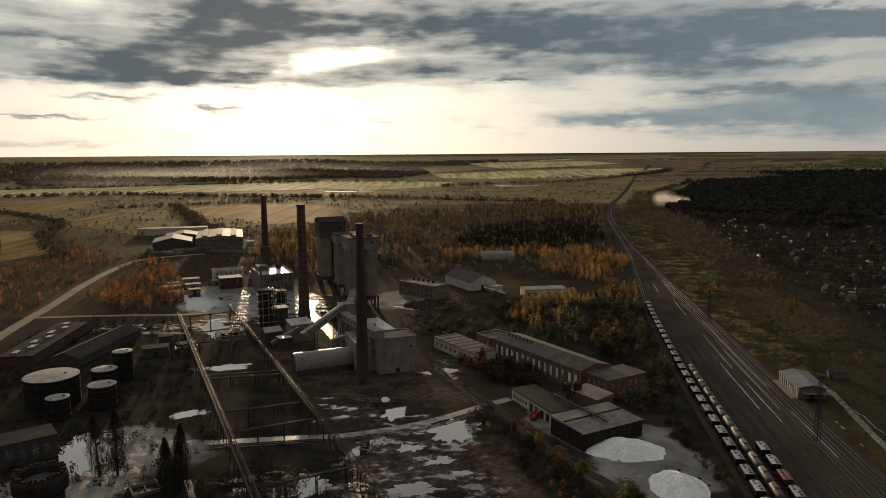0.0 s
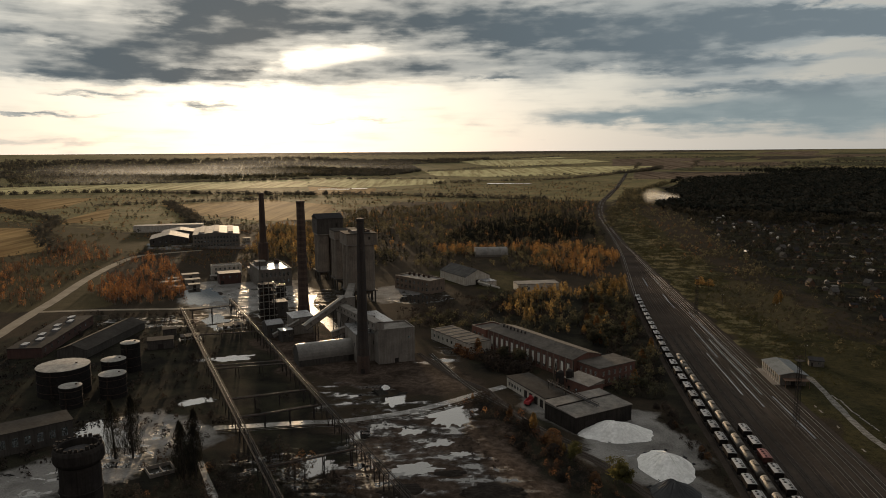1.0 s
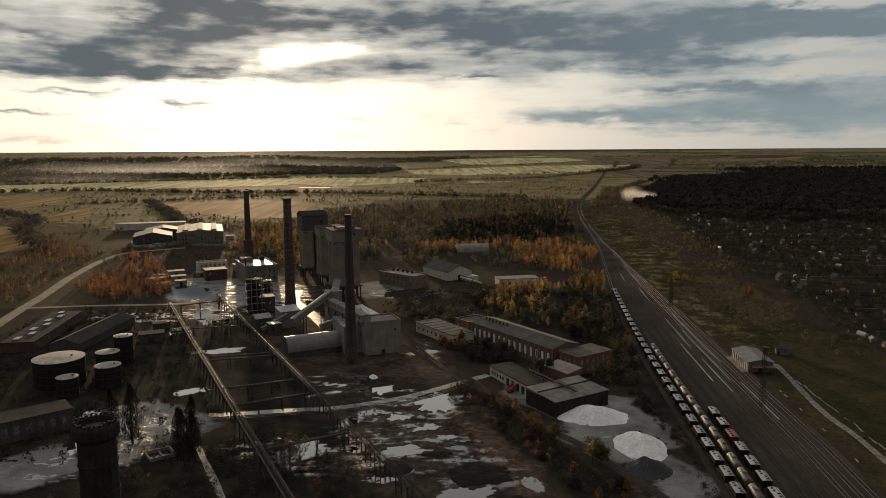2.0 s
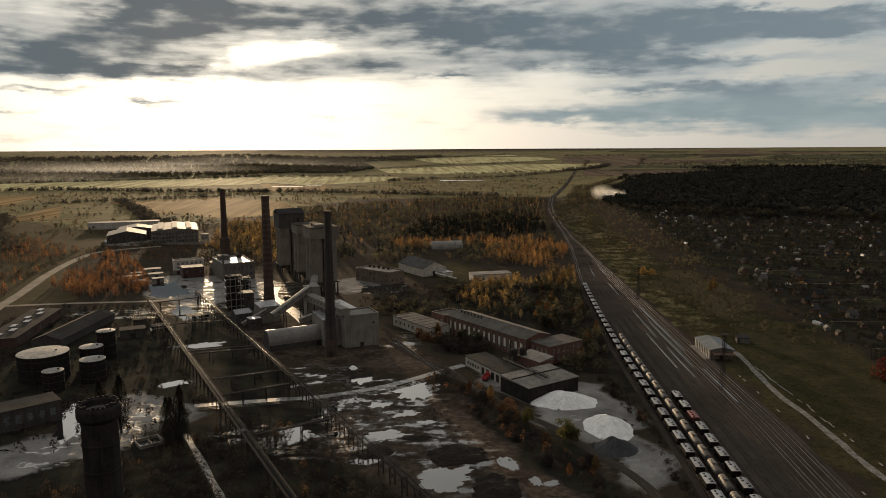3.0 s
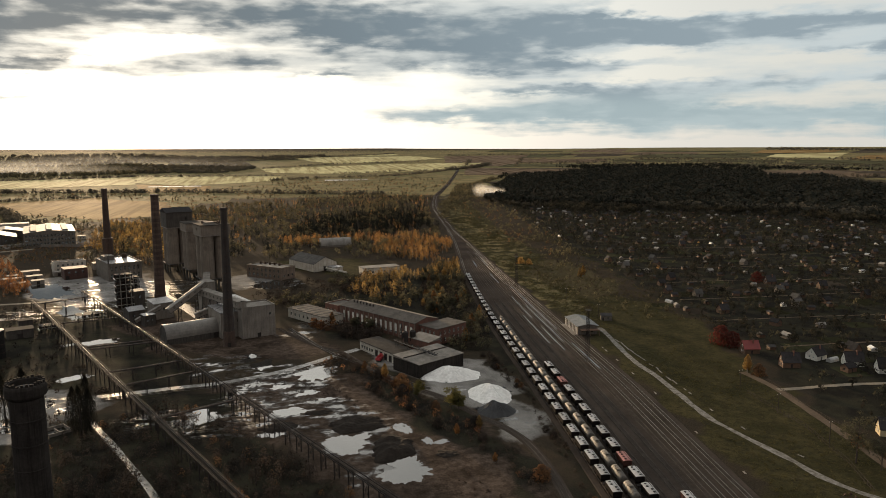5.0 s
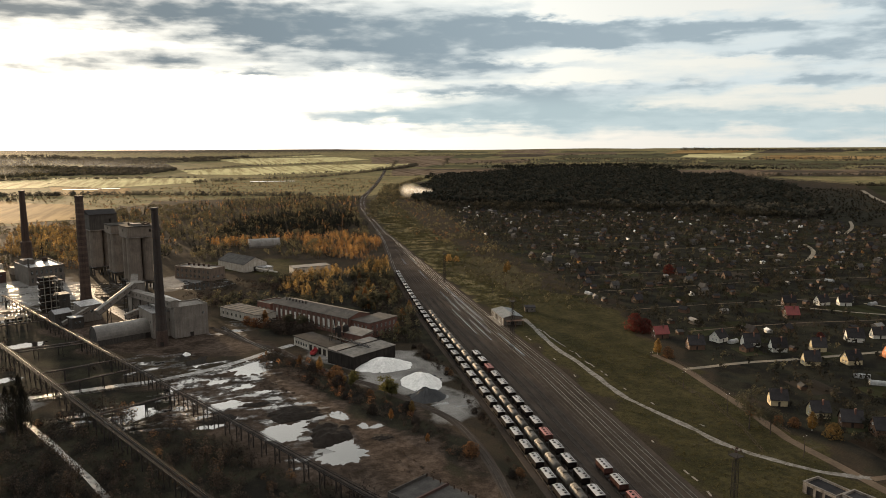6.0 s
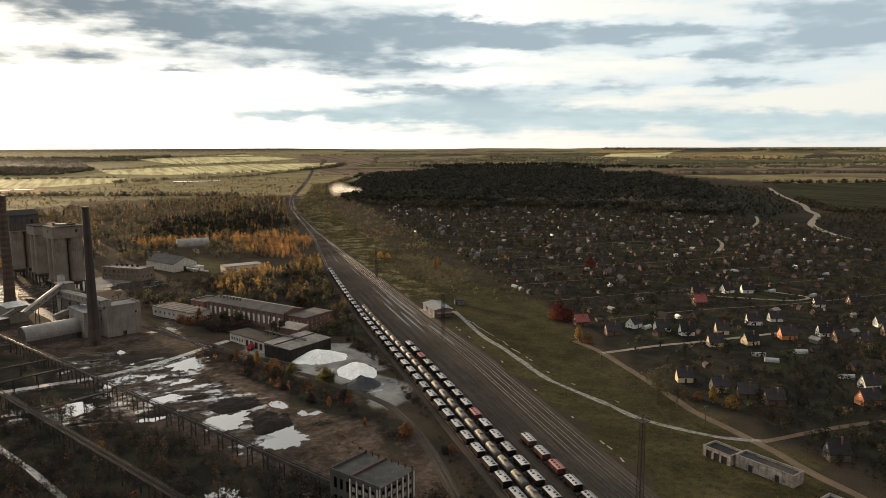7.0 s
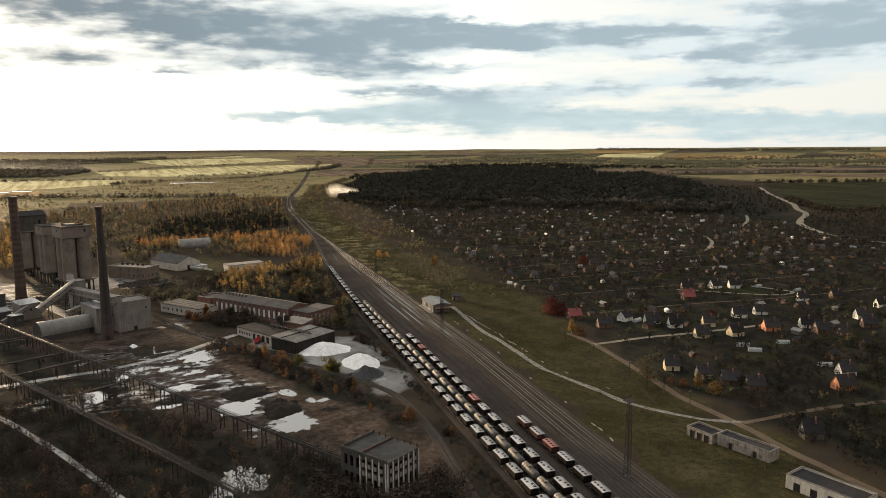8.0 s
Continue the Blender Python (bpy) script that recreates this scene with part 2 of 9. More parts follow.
def ground_mat():
    """Open land: earth and dry grass, with greener meadow, bare mud, worn concrete, heath and standing water by the zones of the sheet."""
    m, nt, bs = blank("land")
    pos = nt.nodes.new("ShaderNodeNewGeometry").outputs["Position"]
    z1, z2 = node(nt, "ShaderNodeAttribute"), node(nt, "ShaderNodeAttribute")
    z1.attribute_name, z2.attribute_name = "zone_a", "zone_b"
    a, b = nt.nodes.new("ShaderNodeSeparateColor"), nt.nodes.new("ShaderNodeSeparateColor")
    nt.links.new(z1.outputs["Color"], a.inputs[0])
    nt.links.new(z2.outputs["Color"], b.inputs[0])
    n1, n2, n3, n4 = (noise_node(nt, pos, s, 6.0, 0.62) for s in (0.012, 0.06, 0.35, 1.7))

    def edge(zone, nz=n2):
        k = nt.nodes.new("ShaderNodeMath")
        k.operation = "ADD"
        nt.links.new(zone, k.inputs[0])
        nt.links.new(mrange(nt, nz, 0.3, 0.7, -0.4, 0.4), k.inputs[1])
        return mrange(nt, k.outputs[0], 0.35, 0.65)
    col = mixrgb(nt, mrange(nt, n1, 0.35, 0.65), (0.044, 0.035, 0.026), (0.033, 0.028, 0.019))
    col = mixrgb(nt, mrange(nt, n2, 0.4, 0.7, 0, 0.7), col, (0.068, 0.048, 0.031))
    grass = mixrgb(nt, mrange(nt, n2, 0.38, 0.62), (0.038, 0.0345, 0.0160), (0.070, 0.059, 0.027))
    grass = mixrgb(nt, mrange(nt, n3, 0.42, 0.66, 0, 0.75), grass, (0.027, 0.023, 0.014))
    col = mixrgb(nt, edge(a.outputs[0]), col, grass)
    mud = mixrgb(nt, mrange(nt, n3, 0.42, 0.58), (0.056, 0.041, 0.031), (0.100, 0.074, 0.056))
    mud = mixrgb(nt, mrange(nt, n2, 0.45, 0.65), mud, (0.030, 0.022, 0.016))
    col = mixrgb(nt, edge(a.outputs[1]), col, mud)
    conc = mixrgb(nt, mrange(nt, n2, 0.35, 0.65), (0.29, 0.272, 0.245), (0.13, 0.12, 0.107))
    col = mixrgb(nt, edge(a.outputs[2]), col, conc)
    heath = mixrgb(nt, mrange(nt, n2, 0.35, 0.65), (0.090, 0.070, 0.038), (0.062, 0.052, 0.028))
    # dry grass; on the far plain its pale colour also imitates haze
    plain = mixrgb(nt, mrange(nt, n1, 0.38, 0.62), (0.25, 0.20, 0.095), (0.14, 0.135, 0.062))
    plain = mixrgb(nt, mrange(nt, n2, 0.4, 0.7, 0, 0.7), plain, (0.15, 0.105, 0.06))
    col = mixrgb(nt, edge(z1.outputs["Alpha"]), col, plain)
    col = mixrgb(nt, edge(b.outputs[0]), col, heath)
    # dark garden soil, also painted over works ground to imitate cloud shade
    garden = mixrgb(nt, mrange(nt, n2, 0.42, 0.6), (0.018, 0.0165, 0.0135), (0.036, 0.033, 0.022))
    col = mixrgb(nt, edge(b.outputs[2]), col, garden)
    col = mixrgb(nt, mrange(nt, n4, 0.38, 0.68, 0.0, 0.8), col, mixrgb(nt, 1.0, col, (0.4, 0.38, 0.36), "MULTIPLY"))
    # standing water gathers in the hollows of the wet zones
    w = nt.nodes.new("ShaderNodeMath")
    w.operation = "ADD"
    nt.links.new(mrange(nt, b.outputs[1], 0.0, 1.0, -0.6, 0.0), w.inputs[0])
    mixn = nt.nodes.new("ShaderNodeMath")
    mixn.operation = "MULTIPLY_ADD"
    wet_v = node(nt, "ShaderNodeMapping")
    wet_v.inputs["Rotation"].default_value = (0, 0, 0.45)
    wet_v.inputs["Scale"].default_value = (0.6, 1.25, 1)
    nt.links.new(pos, wet_v.inputs[0])
    nt.links.new(noise_node(nt, wet_v.outputs[0], 0.11, 6.0, 0.62), mixn.inputs[0])
    mixn.inputs[1].default_value = 1.0
    nt.links.new(mrange(nt, n3, 0.0, 1.0, -0.19, 0.19), mixn.inputs[2])
    nt.links.new(mixn.outputs[0], w.inputs[1])
    wet = mrange(nt, w.outputs[0], 0.572, 0.584)
    damp = mrange(nt, w.outputs[0], 0.48, 0.572)
    col = mixrgb(nt, damp, col, mixrgb(nt, 1.0, col, (0.5, 0.48, 0.46), "MULTIPLY"))
    col = mixrgb(nt, wet, col, (0.012, 0.011, 0.010))
    nt.links.new(col, bs.inputs["Base Color"])
    r = nt.nodes.new("ShaderNodeMath")
    r.operation = "MULTIPLY"
    nt.links.new(mrange(nt, damp, 0, 1, 0.9, 0.5), r.inputs[0])
    nt.links.new(mrange(nt, wet, 0, 1, 1.0, 0.05), r.inputs[1])
    nt.links.new(r.outputs[0], bs.inputs["Roughness"])
    nt.links.new(mrange(nt, damp, 0, 1, 0.004, 0.35), bs.inputs["Specular IOR Level"])
    bp = node(nt, "ShaderNodeBump", Distance=0.35)
    nt.links.new(mrange(nt, wet, 0, 1, 0.55, 0.0), bp.inputs["Strength"])
    nt.links.new(n4, bp.inputs["Height"])
    nt.links.new(bp.outputs[0], bs.inputs["Normal"])
    MATS["land"] = m


def field_mat(name, c1, c2, ang=0.4):
    """A worked field: long drill rows, patches of growth."""
    m, nt, bs = blank(name)
    pos = nt.nodes.new("ShaderNodeNewGeometry").outputs["Position"]
    mp = node(nt, "ShaderNodeMapping")
    mp.inputs["Rotation"].default_value = (0, 0, ang)
    mp.inputs["Scale"].default_value = (0.055, 0.003, 0.01)
    nt.links.new(pos, mp.inputs[0])
    rows, patch = noise_node(nt, mp.outputs[0], 1.0, 5.0), noise_node(nt, pos, 0.006, 6.0, 0.65)
    col = mixrgb(nt, mrange(nt, patch, 0.35, 0.65), c1, c2)
    col = mixrgb(nt, mrange(nt, rows, 0.42, 0.62, 0, 0.85), col, mixrgb(nt, 1.0, col, (0.42, 0.37, 0.32), "MULTIPLY"))
    nt.links.new(col, bs.inputs["Base Color"])
    bs.inputs["Roughness"].default_value, bs.inputs["Specular IOR Level"].default_value = 0.85, 0.002
    MATS[name] = m


ground_mat()
water_mat("water")
glass_mat("glass")
# stubble and pasture are brightened so the colour carries the low sunlight
field_mat("stubble", (0.33, 0.215, 0.092), (0.21, 0.135, 0.060))
field_mat("pasture", (0.56, 0.48, 0.25), (0.42, 0.37, 0.18), 1.1)
field_mat("plough", (0.135, 0.098, 0.068), (0.18, 0.13, 0.088), 0.9)
field_mat("dug_soil", (0.050, 0.040, 0.030), (0.036, 0.029, 0.022), 0.9)
field_mat("meadow", (0.102, 0.096, 0.052), (0.074, 0.069, 0.039), 0.6)
field_mat("fallow", (0.088, 0.070, 0.050), (0.064, 0.052, 0.039), 0.7)
field_mat("crop", (0.040, 0.040, 0.021), (0.029, 0.029, 0.016), 0.2)
mat("concrete", (0.285, 0.25, 0.21), (0.17, 0.148, 0.124), 0.12, 0.9, streaks=0.5, fine=1.4)
mat("silo_concrete", (0.25, 0.205, 0.16), (0.14, 0.114, 0.09), 0.10, 0.9, streaks=0.45, fine=1.2)
mat("wet_earth", (0.030, 0.024, 0.019), (0.020, 0.016, 0.013), 0.3, 0.95, bump=0.9, fine=1.2, local=False, spec=0.05)
mat("tower_concrete", (0.050, 0.043, 0.037), (0.028, 0.024, 0.022), 0.15, 0.95, streaks=0.7, fine=1.4, spec=0.05)
mat("concrete_dark", (0.092, 0.080, 0.067), (0.056, 0.049, 0.042), 0.15, 0.9, streaks=0.7, fine=1.4)
mat("render_stained", (0.40, 0.345, 0.285), (0.15, 0.122, 0.098), 0.45, 0.9, streaks=0.8, fine=2.0)
mat("render_white", (0.60, 0.55, 0.46), (0.42, 0.375, 0.31), 0.2, 0.85, streaks=0.5, fine=2.0)
mat("render_grey", (0.20, 0.172, 0.142), (0.125, 0.107, 0.088), 0.18, 0.9, streaks=0.6, fine=2.0)
mat("brick_red", (0.185, 0.085, 0.060), (0.12, 0.065, 0.050), 0.25, 0.85, streaks=0.4, fine=4.0)
mat("brick_dark", (0.105, 0.052, 0.040), (0.065, 0.040, 0.034), 0.2, 0.85, streaks=0.5, fine=3.0)
mat("brick_pale", (0.225, 0.165, 0.12), (0.15, 0.108, 0.08), 0.3, 0.85, streaks=0.5, fine=4.0)
mat("roof_felt", (0.075, 0.066, 0.056), (0.042, 0.037, 0.032), 0.12, 0.95, fine=0.9, rough2=0.85, spec=0.01)
mat("roof_pale", (0.225, 0.198, 0.166), (0.11, 0.097, 0.082), 0.14, 0.9, fine=0.9, rough2=0.65, spec=0.15)
mat("roof_worn", (0.125, 0.108, 0.090), (0.066, 0.057, 0.048), 0.14, 0.9, fine=0.9, rough2=0.75, spec=0.06)
mat("roof_wet", (0.22, 0.21, 0.20), (0.15, 0.145, 0.14), 0.14, 0.6, fine=0.5, rough2=0.12, spec=0.45)
mat("slate", (0.10, 0.092, 0.082), (0.055, 0.050, 0.045), 0.3, 0.9, fine=2.5, rough2=0.75, spec=0.08, jitter=0.3)
mat("roof_dark", (0.048, 0.043, 0.041), (0.028, 0.026, 0.026), 0.4, 0.9, spec=0.06, fine=3.0, jitter=0.3)
mat("roof_red", (0.26, 0.055, 0.045), (0.17, 0.045, 0.04), 0.4, 0.6, fine=3.0)
mat("metal_roof", (0.30, 0.275, 0.24), (0.17, 0.155, 0.135), 0.2, 0.75, 0.0, 0.15, fine=1.1, rough2=0.6, spec=0.08)
mat("kiln_sheet", (0.20, 0.178, 0.150), (0.12, 0.107, 0.090), 0.15, 0.62, 0.0, 0.15, fine=0.9, rough2=0.36, spec=0.35)
mat("steel_dark", (0.042, 0.035, 0.030), (0.026, 0.022, 0.020), 0.5, 0.85, 0.0, 0.2, fine=4.0, spec=0.15)
mat("steel_rust", (0.080, 0.050, 0.034), (0.045, 0.030, 0.022), 0.5, 0.85, 0.0, 0.25, fine=3.0, spec=0.15)
mat("pipe_lagging", (0.100, 0.090, 0.076), (0.055, 0.049, 0.042), 0.4, 0.7, 0.1, 0.25, fine=1.6, rough2=0.4, spec=0.3)
mat("bare_steel", (0.42, 0.39, 0.34), (0.25, 0.23, 0.20), 0.6, 0.5, 0.85, 0.1, fine=2.0, rough2=0.22)
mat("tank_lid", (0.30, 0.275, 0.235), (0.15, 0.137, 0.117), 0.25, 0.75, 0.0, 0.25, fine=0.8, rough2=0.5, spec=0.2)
mat("rail_steel", (0.20, 0.183, 0.163), (0.09, 0.08, 0.07), 0.02, 0.5, 0.9, 0.0, fine=0.4, local=False, rough2=0.3)
mat("rail_rust", (0.125, 0.103, 0.086), (0.065, 0.053, 0.044), 0.05, 0.8, 0.0, 0.0, fine=0.5, local=False, spec=0.02)
mat("sleeper", (0.095, 0.082, 0.070), (0.060, 0.051, 0.043), 0.3, 0.9, bump=0.2, fine=2.0, local=False, spec=0.0)
mat("ballast", (0.080, 0.063, 0.050), (0.044, 0.035, 0.029), 0.03, 0.95, bump=0.9, fine=0.9, local=False, spec=0.0)
mat("gravel_road", (0.27, 0.225, 0.165), (0.18, 0.148, 0.108), 0.08, 0.9, bump=0.4, fine=0.9, local=False, spec=0.05)
mat("worn_concrete", (0.27, 0.25, 0.22), (0.085, 0.073, 0.055), 0.45, 0.9, bump=0.4, fine=1.3, local=False, spec=0.08)
mat("dirt_road", (0.135, 0.098, 0.066), (0.090, 0.065, 0.044), 0.08, 0.9, bump=0.4, fine=0.9, local=False, spec=0.05)
mat("asphalt_wet", (0.075, 0.064, 0.052), (0.048, 0.041, 0.034), 0.09, 0.75, bump=0.2, fine=0.35, local=False, rough2=0.12, spec=0.5)
mat("white_gravel", (0.88, 0.85, 0.79), (0.70, 0.675, 0.62), 0.25, 0.95, bump=0.9, fine=0.9, spec=0.1)
mat("dark_gravel", (0.055, 0.054, 0.053), (0.032, 0.032, 0.032), 0.3, 0.9, bump=0.8, fine=1.4)
# grey wagon bodies, near-black because the shade on their sides is in the colour
mat("wagon_grey_shaded", (0.020, 0.016, 0.014), (0.012, 0.010, 0.009), 0.35, 0.8, fine=2.2, streaks=0.6, jitter=0.2, spec=0.02)
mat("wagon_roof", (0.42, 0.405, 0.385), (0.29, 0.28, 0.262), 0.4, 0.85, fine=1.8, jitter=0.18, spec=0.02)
mat("wagon_brown", (0.085, 0.040, 0.032), (0.055, 0.030, 0.025), 0.35, 0.75, fine=2.2, streaks=0.6, jitter=0.2, spec=0.02)
mat("wagon_pink", (0.36, 0.17, 0.15), (0.26, 0.13, 0.115), 0.35, 0.7, fine=2.2, jitter=0.2, spec=0.02)
mat("wagon_tank", (0.165, 0.145, 0.118), (0.085, 0.074, 0.060), 0.4, 0.75, 0.0, fine=2.0, streaks=0.8, jitter=0.3, rough2=0.5, spec=0.25)
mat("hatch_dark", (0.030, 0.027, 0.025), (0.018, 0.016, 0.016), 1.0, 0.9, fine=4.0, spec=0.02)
mat("wood_grey", (0.17, 0.15, 0.125), (0.11, 0.095, 0.08), 0.6, 0.85, fine=4.0, jitter=0.2, spec=0.02)
mat("timber_brown", (0.15, 0.085, 0.05), (0.10, 0.06, 0.04), 0.6, 0.8, fine=4.0, jitter=0.25)
mat("cream_wall", (0.55, 0.45, 0.27), (0.42, 0.345, 0.21), 0.4, 0.85, fine=3.0, jitter=0.15)
mat("white_wall", (0.74, 0.71, 0.62), (0.56, 0.53, 0.46), 0.4, 0.85, fine=3.0, jitter=0.15)
mat("orange_wall", (0.52, 0.20, 0.08), (0.42, 0.16, 0.07), 0.4, 0.8, fine=3.0)
mat("greenhouse_film", (0.36, 0.355, 0.33), (0.24, 0.235, 0.215), 0.6, 0.4, fine=2.0, rough2=0.3, jitter=0.2)
mat("bark", (0.085, 0.070, 0.058), (0.050, 0.042, 0.036), 0.8, 0.9, fine=5.0, spec=0.02)
mat("bark_birch", (0.42, 0.40, 0.36), (0.20, 0.185, 0.165), 0.9, 0.85, fine=5.0)
mat("red_paint", (0.48, 0.06, 0.065), (0.36, 0.05, 0.05), 0.5, 0.5, fine=3.0)
mat("white_paint", (0.75, 0.74, 0.71), (0.62, 0.61, 0.58), 0.5, 0.45, fine=3.0)
mat("car_dark", (0.05, 0.055, 0.065), (0.035, 0.038, 0.045), 0.5, 0.3, fine=3.0)
mat("rubber", (0.022, 0.021, 0.021), (0.03, 0.029, 0.028), 0.8, 0.85, fine=4.0)
mat("chimney_brick", (0.105, 0.069, 0.051), (0.060, 0.040, 0.031), 0.1, 0.9, streaks=0.6, fine=2.0)
mat("chimney_dark", (0.074, 0.058, 0.048), (0.040, 0.033, 0.029), 0.1, 0.9, streaks=0.6, fine=2.0)
mat("belt_brick", (0.150, 0.100, 0.074), (0.095, 0.064, 0.048), 0.1, 0.9, streaks=0.6, fine=2.0)
mat("station_roof", (0.15, 0.155, 0.15), (0.10, 0.104, 0.10), 0.2, 0.7, fine=1.3, rough2=0.5, spec=0.15)
# autumn orange and gold, their upper tints raised to imitate stronger sun
leaf_mat("leaf_orange", [(0.060, 0.034, 0.020), (0.15, 0.080, 0.035), (0.32, 0.165, 0.057), (0.55, 0.315, 0.11)], 0.55)
leaf_mat("leaf_gold", [(0.062, 0.045, 0.022), (0.17, 0.108, 0.042), (0.38, 0.235, 0.080), (0.62, 0.42, 0.15)], 0.55)
leaf_mat("leaf_olive", [(0.030, 0.028, 0.020), (0.054, 0.050, 0.033), (0.094, 0.083, 0.050), (0.17, 0.138, 0.074)], 0.42)
leaf_mat("dry_grass", [(0.038, 0.036, 0.016), (0.054, 0.049, 0.021), (0.066, 0.059, 0.027), (0.084, 0.073, 0.033)], 0.3)
leaf_mat("leaf_lime", [(0.040, 0.038, 0.018), (0.085, 0.078, 0.030), (0.16, 0.135, 0.045), (0.26, 0.20, 0.065)], 0.45)
leaf_mat("leaf_rust", [(0.036, 0.024, 0.018), (0.088, 0.046, 0.029), (0.20, 0.095, 0.046), (0.46, 0.22, 0.082)], 0.55)
leaf_mat("leaf_dark", [(0.011, 0.010, 0.009), (0.019, 0.018, 0.014), (0.032, 0.029, 0.021), (0.060, 0.051, 0.034)], 0.3)
leaf_mat("leaf_spruce", [(0.011, 0.012, 0.011), (0.016, 0.018, 0.015), (0.024, 0.025, 0.020), (0.040, 0.037, 0.028)], 0.15)
leaf_mat("leaf_red", [(0.045, 0.018, 0.015), (0.080, 0.024, 0.019), (0.125, 0.036, 0.025), (0.17, 0.055, 0.034)], 0.35)
leaf_mat("twig", [(0.019, 0.016, 0.014), (0.030, 0.025, 0.021), (0.049, 0.038, 0.030), (0.085, 0.060, 0.042)], 0.2)
leaf_mat("reed", [(0.055, 0.033, 0.021), (0.105, 0.058, 0.031), (0.18, 0.097, 0.046), (0.26, 0.145, 0.065)], 0.4)
# far foliage, greyed and lightened so the colour carries distance haze
leaf_mat("leaf_far_haze", [(0.056, 0.052, 0.043), (0.070, 0.064, 0.051), (0.088, 0.078, 0.060), (0.115, 0.100, 0.073)], 0.45)

# ---------------------------------------------------------------- builders
class Shape:
    """Collects faces for one mesh."""

    def __init__(self):
        self.v, self.f = [], []

    def add(self, verts, faces):
        n = len(self.v)
        self.v += [tuple(p) for p in verts]
        self.f += [tuple(i + n for i in f) for f in faces]
        return self

    def box(self, x0, y0, z0, x1, y1, z1):
        v = [(x, y, z) for z in (z0, z1) for x, y in ((x0, y0), (x1, y0), (x1, y1), (x0, y1))]
        return self.add(v, [(3, 2, 1, 0), (4, 5, 6, 7), (0, 1, 5, 4), (1, 2, 6, 5), (2, 3, 7, 6), (3, 0, 4, 7)])

    def prism(self, pts, z0, z1):
        n = len(pts)
        v = [(x, y, z0) for x, y in pts] + [(x, y, z1) for x, y in pts]
        return self.add(v, [tuple(range(n - 1, -1, -1)), tuple(range(n, 2 * n))] + [(i, (i + 1) % n, n + (i + 1) % n, n + i) for i in range(n)])

    def rings(self, rings, caps=True):
        n = len(rings[0])
        v = [p for r in rings for p in r]
        f = [(k * n + i, k * n + (i + 1) % n, (k + 1) * n + (i + 1) % n, (k + 1) * n + i) for k in range(len(rings) - 1) for i in range(n)]
        if caps:
            f += [tuple(range(n - 1, -1, -1)), tuple(range((len(rings) - 1) * n, len(rings) * n))]
        return self.add(v, f)

    def turned(self, profile, n=20, cx=0.0, cy=0.0):
        """A body of revolution about the z axis from (radius, height) pairs."""
        return self.rings([[(cx + r * math.cos(2 * math.pi * i / n), cy + r * math.sin(2 * math.pi * i / n), z) for i in range(n)] for r, z in profile])

    def tube(self, p0, p1, r0, r1=None, n=8):
        p0, p1 = Vector(p0), Vector(p1)
        d = (p1 - p0).normalized()
        a = d.orthogonal().normalized()
        b = d.cross(a)
        out = []
        for p, r in ((p0, r0), (p1, r0 if r1 is None else r1)):
            out.append([tuple(p + a * (r * math.cos(2 * math.pi * i / n)) + b * (r * math.sin(2 * math.pi * i / n))) for i in range(n)])
        return self.rings(out)

    def beam(self, p0, p1, w, h=None):
        """A straight bar of section w by h, its h side upright."""
        p0, p1, h = Vector(p0), Vector(p1), h or w
        d = (p1 - p0).normalized()
        side = d.cross(Vector((0, 0, 1)))
        side = side.normalized() if side.length > 1e-4 else Vector((1, 0, 0))
        up = side.cross(d)
        c = [side * (sx * w / 2) + up * (sy * h / 2) for sx, sy in ((-1, -1), (1, -1), (1, 1), (-1, 1))]
        return self.rings([[tuple(p0 + k) for k in c], [tuple(p1 + k) for k in c]])

    def mesh(self, name, smooth=False):
        me = bpy.data.meshes.new(name)
        me.from_pydata(self.v, [], self.f)
        if smooth:
            me.shade_smooth()
        return me


def part(name, shape, material, parent, label="", smooth=False, m=None):
    """One mesh under a thing or a part; shape may be a Shape or a finished mesh to share."""
    me = shape.mesh(name, smooth) if isinstance(shape, Shape) else shape
    if not me.materials:
        me.materials.append(MATS[material])
    ob = new(name, me)
    ob.parent = parent
    if m is not None:
        ob.matrix_basis = m
    return tagged(ob, label)


def thing(name, label, category, x, y, z=0.0, rz=0.0, group="", kind=""):
    ob = new(name)
    ob.empty_display_size = 0.5
    ob.matrix_basis = pose(x, y, z, 0, 0, rz)
    return tagged(ob, label, category, group, kind)


def lone(name, shape, material, label, category="", kind="", group="", smooth=False, m=None):
    """A thing that is one mesh."""
    ob = part(name, shape, material, None, "", smooth, m)
    return tagged(ob, label, category, group, kind)


TAKEN = []          # discs where nothing may grow: x, y, radius


def keep_clear(x, y, r):
    TAKEN.append((x, y, r))


def keep_line(pts, r):
    for (x0, y0), (x1, y1) in zip(pts, pts[1:]):
        n = max(1, int(math.hypot(x1 - x0, y1 - y0) / max(2.0, r)))
        for k in range(n + 1):
            TAKEN.append((x0 + (x1 - x0) * k / n, y0 + (y1 - y0) * k / n, r))


def rise(x, y):
    """The land lifts gently towards the far horizon."""
    r = math.hypot(x, y)
    return 90 * max(0.0, (r - 1500) / 3400) ** 2


def smooth_line(pts, step=6.0):
    """A curve through the points (Catmull-Rom), sampled about every step metres."""
    p = [Vector((*q, 0)) for q in pts]
    p = [p[0] * 2 - p[1]] + p + [p[-1] * 2 - p[-2]]
    out = []
    for i in range(1, len(p) - 2):
        a, b, c, d = p[i - 1:i + 3]
        n = max(1, int((c - b).length / step))
        for k in range(n):
            t = k / n
            out.append((b * 2 + (c - a) * t + (a * 2 - b * 5 + c * 4 - d) * t * t + (b * 3 - a - c * 3 + d) * t ** 3) / 2)
    out.append(p[-2])
    return [(q.x, q.y) for q in out]


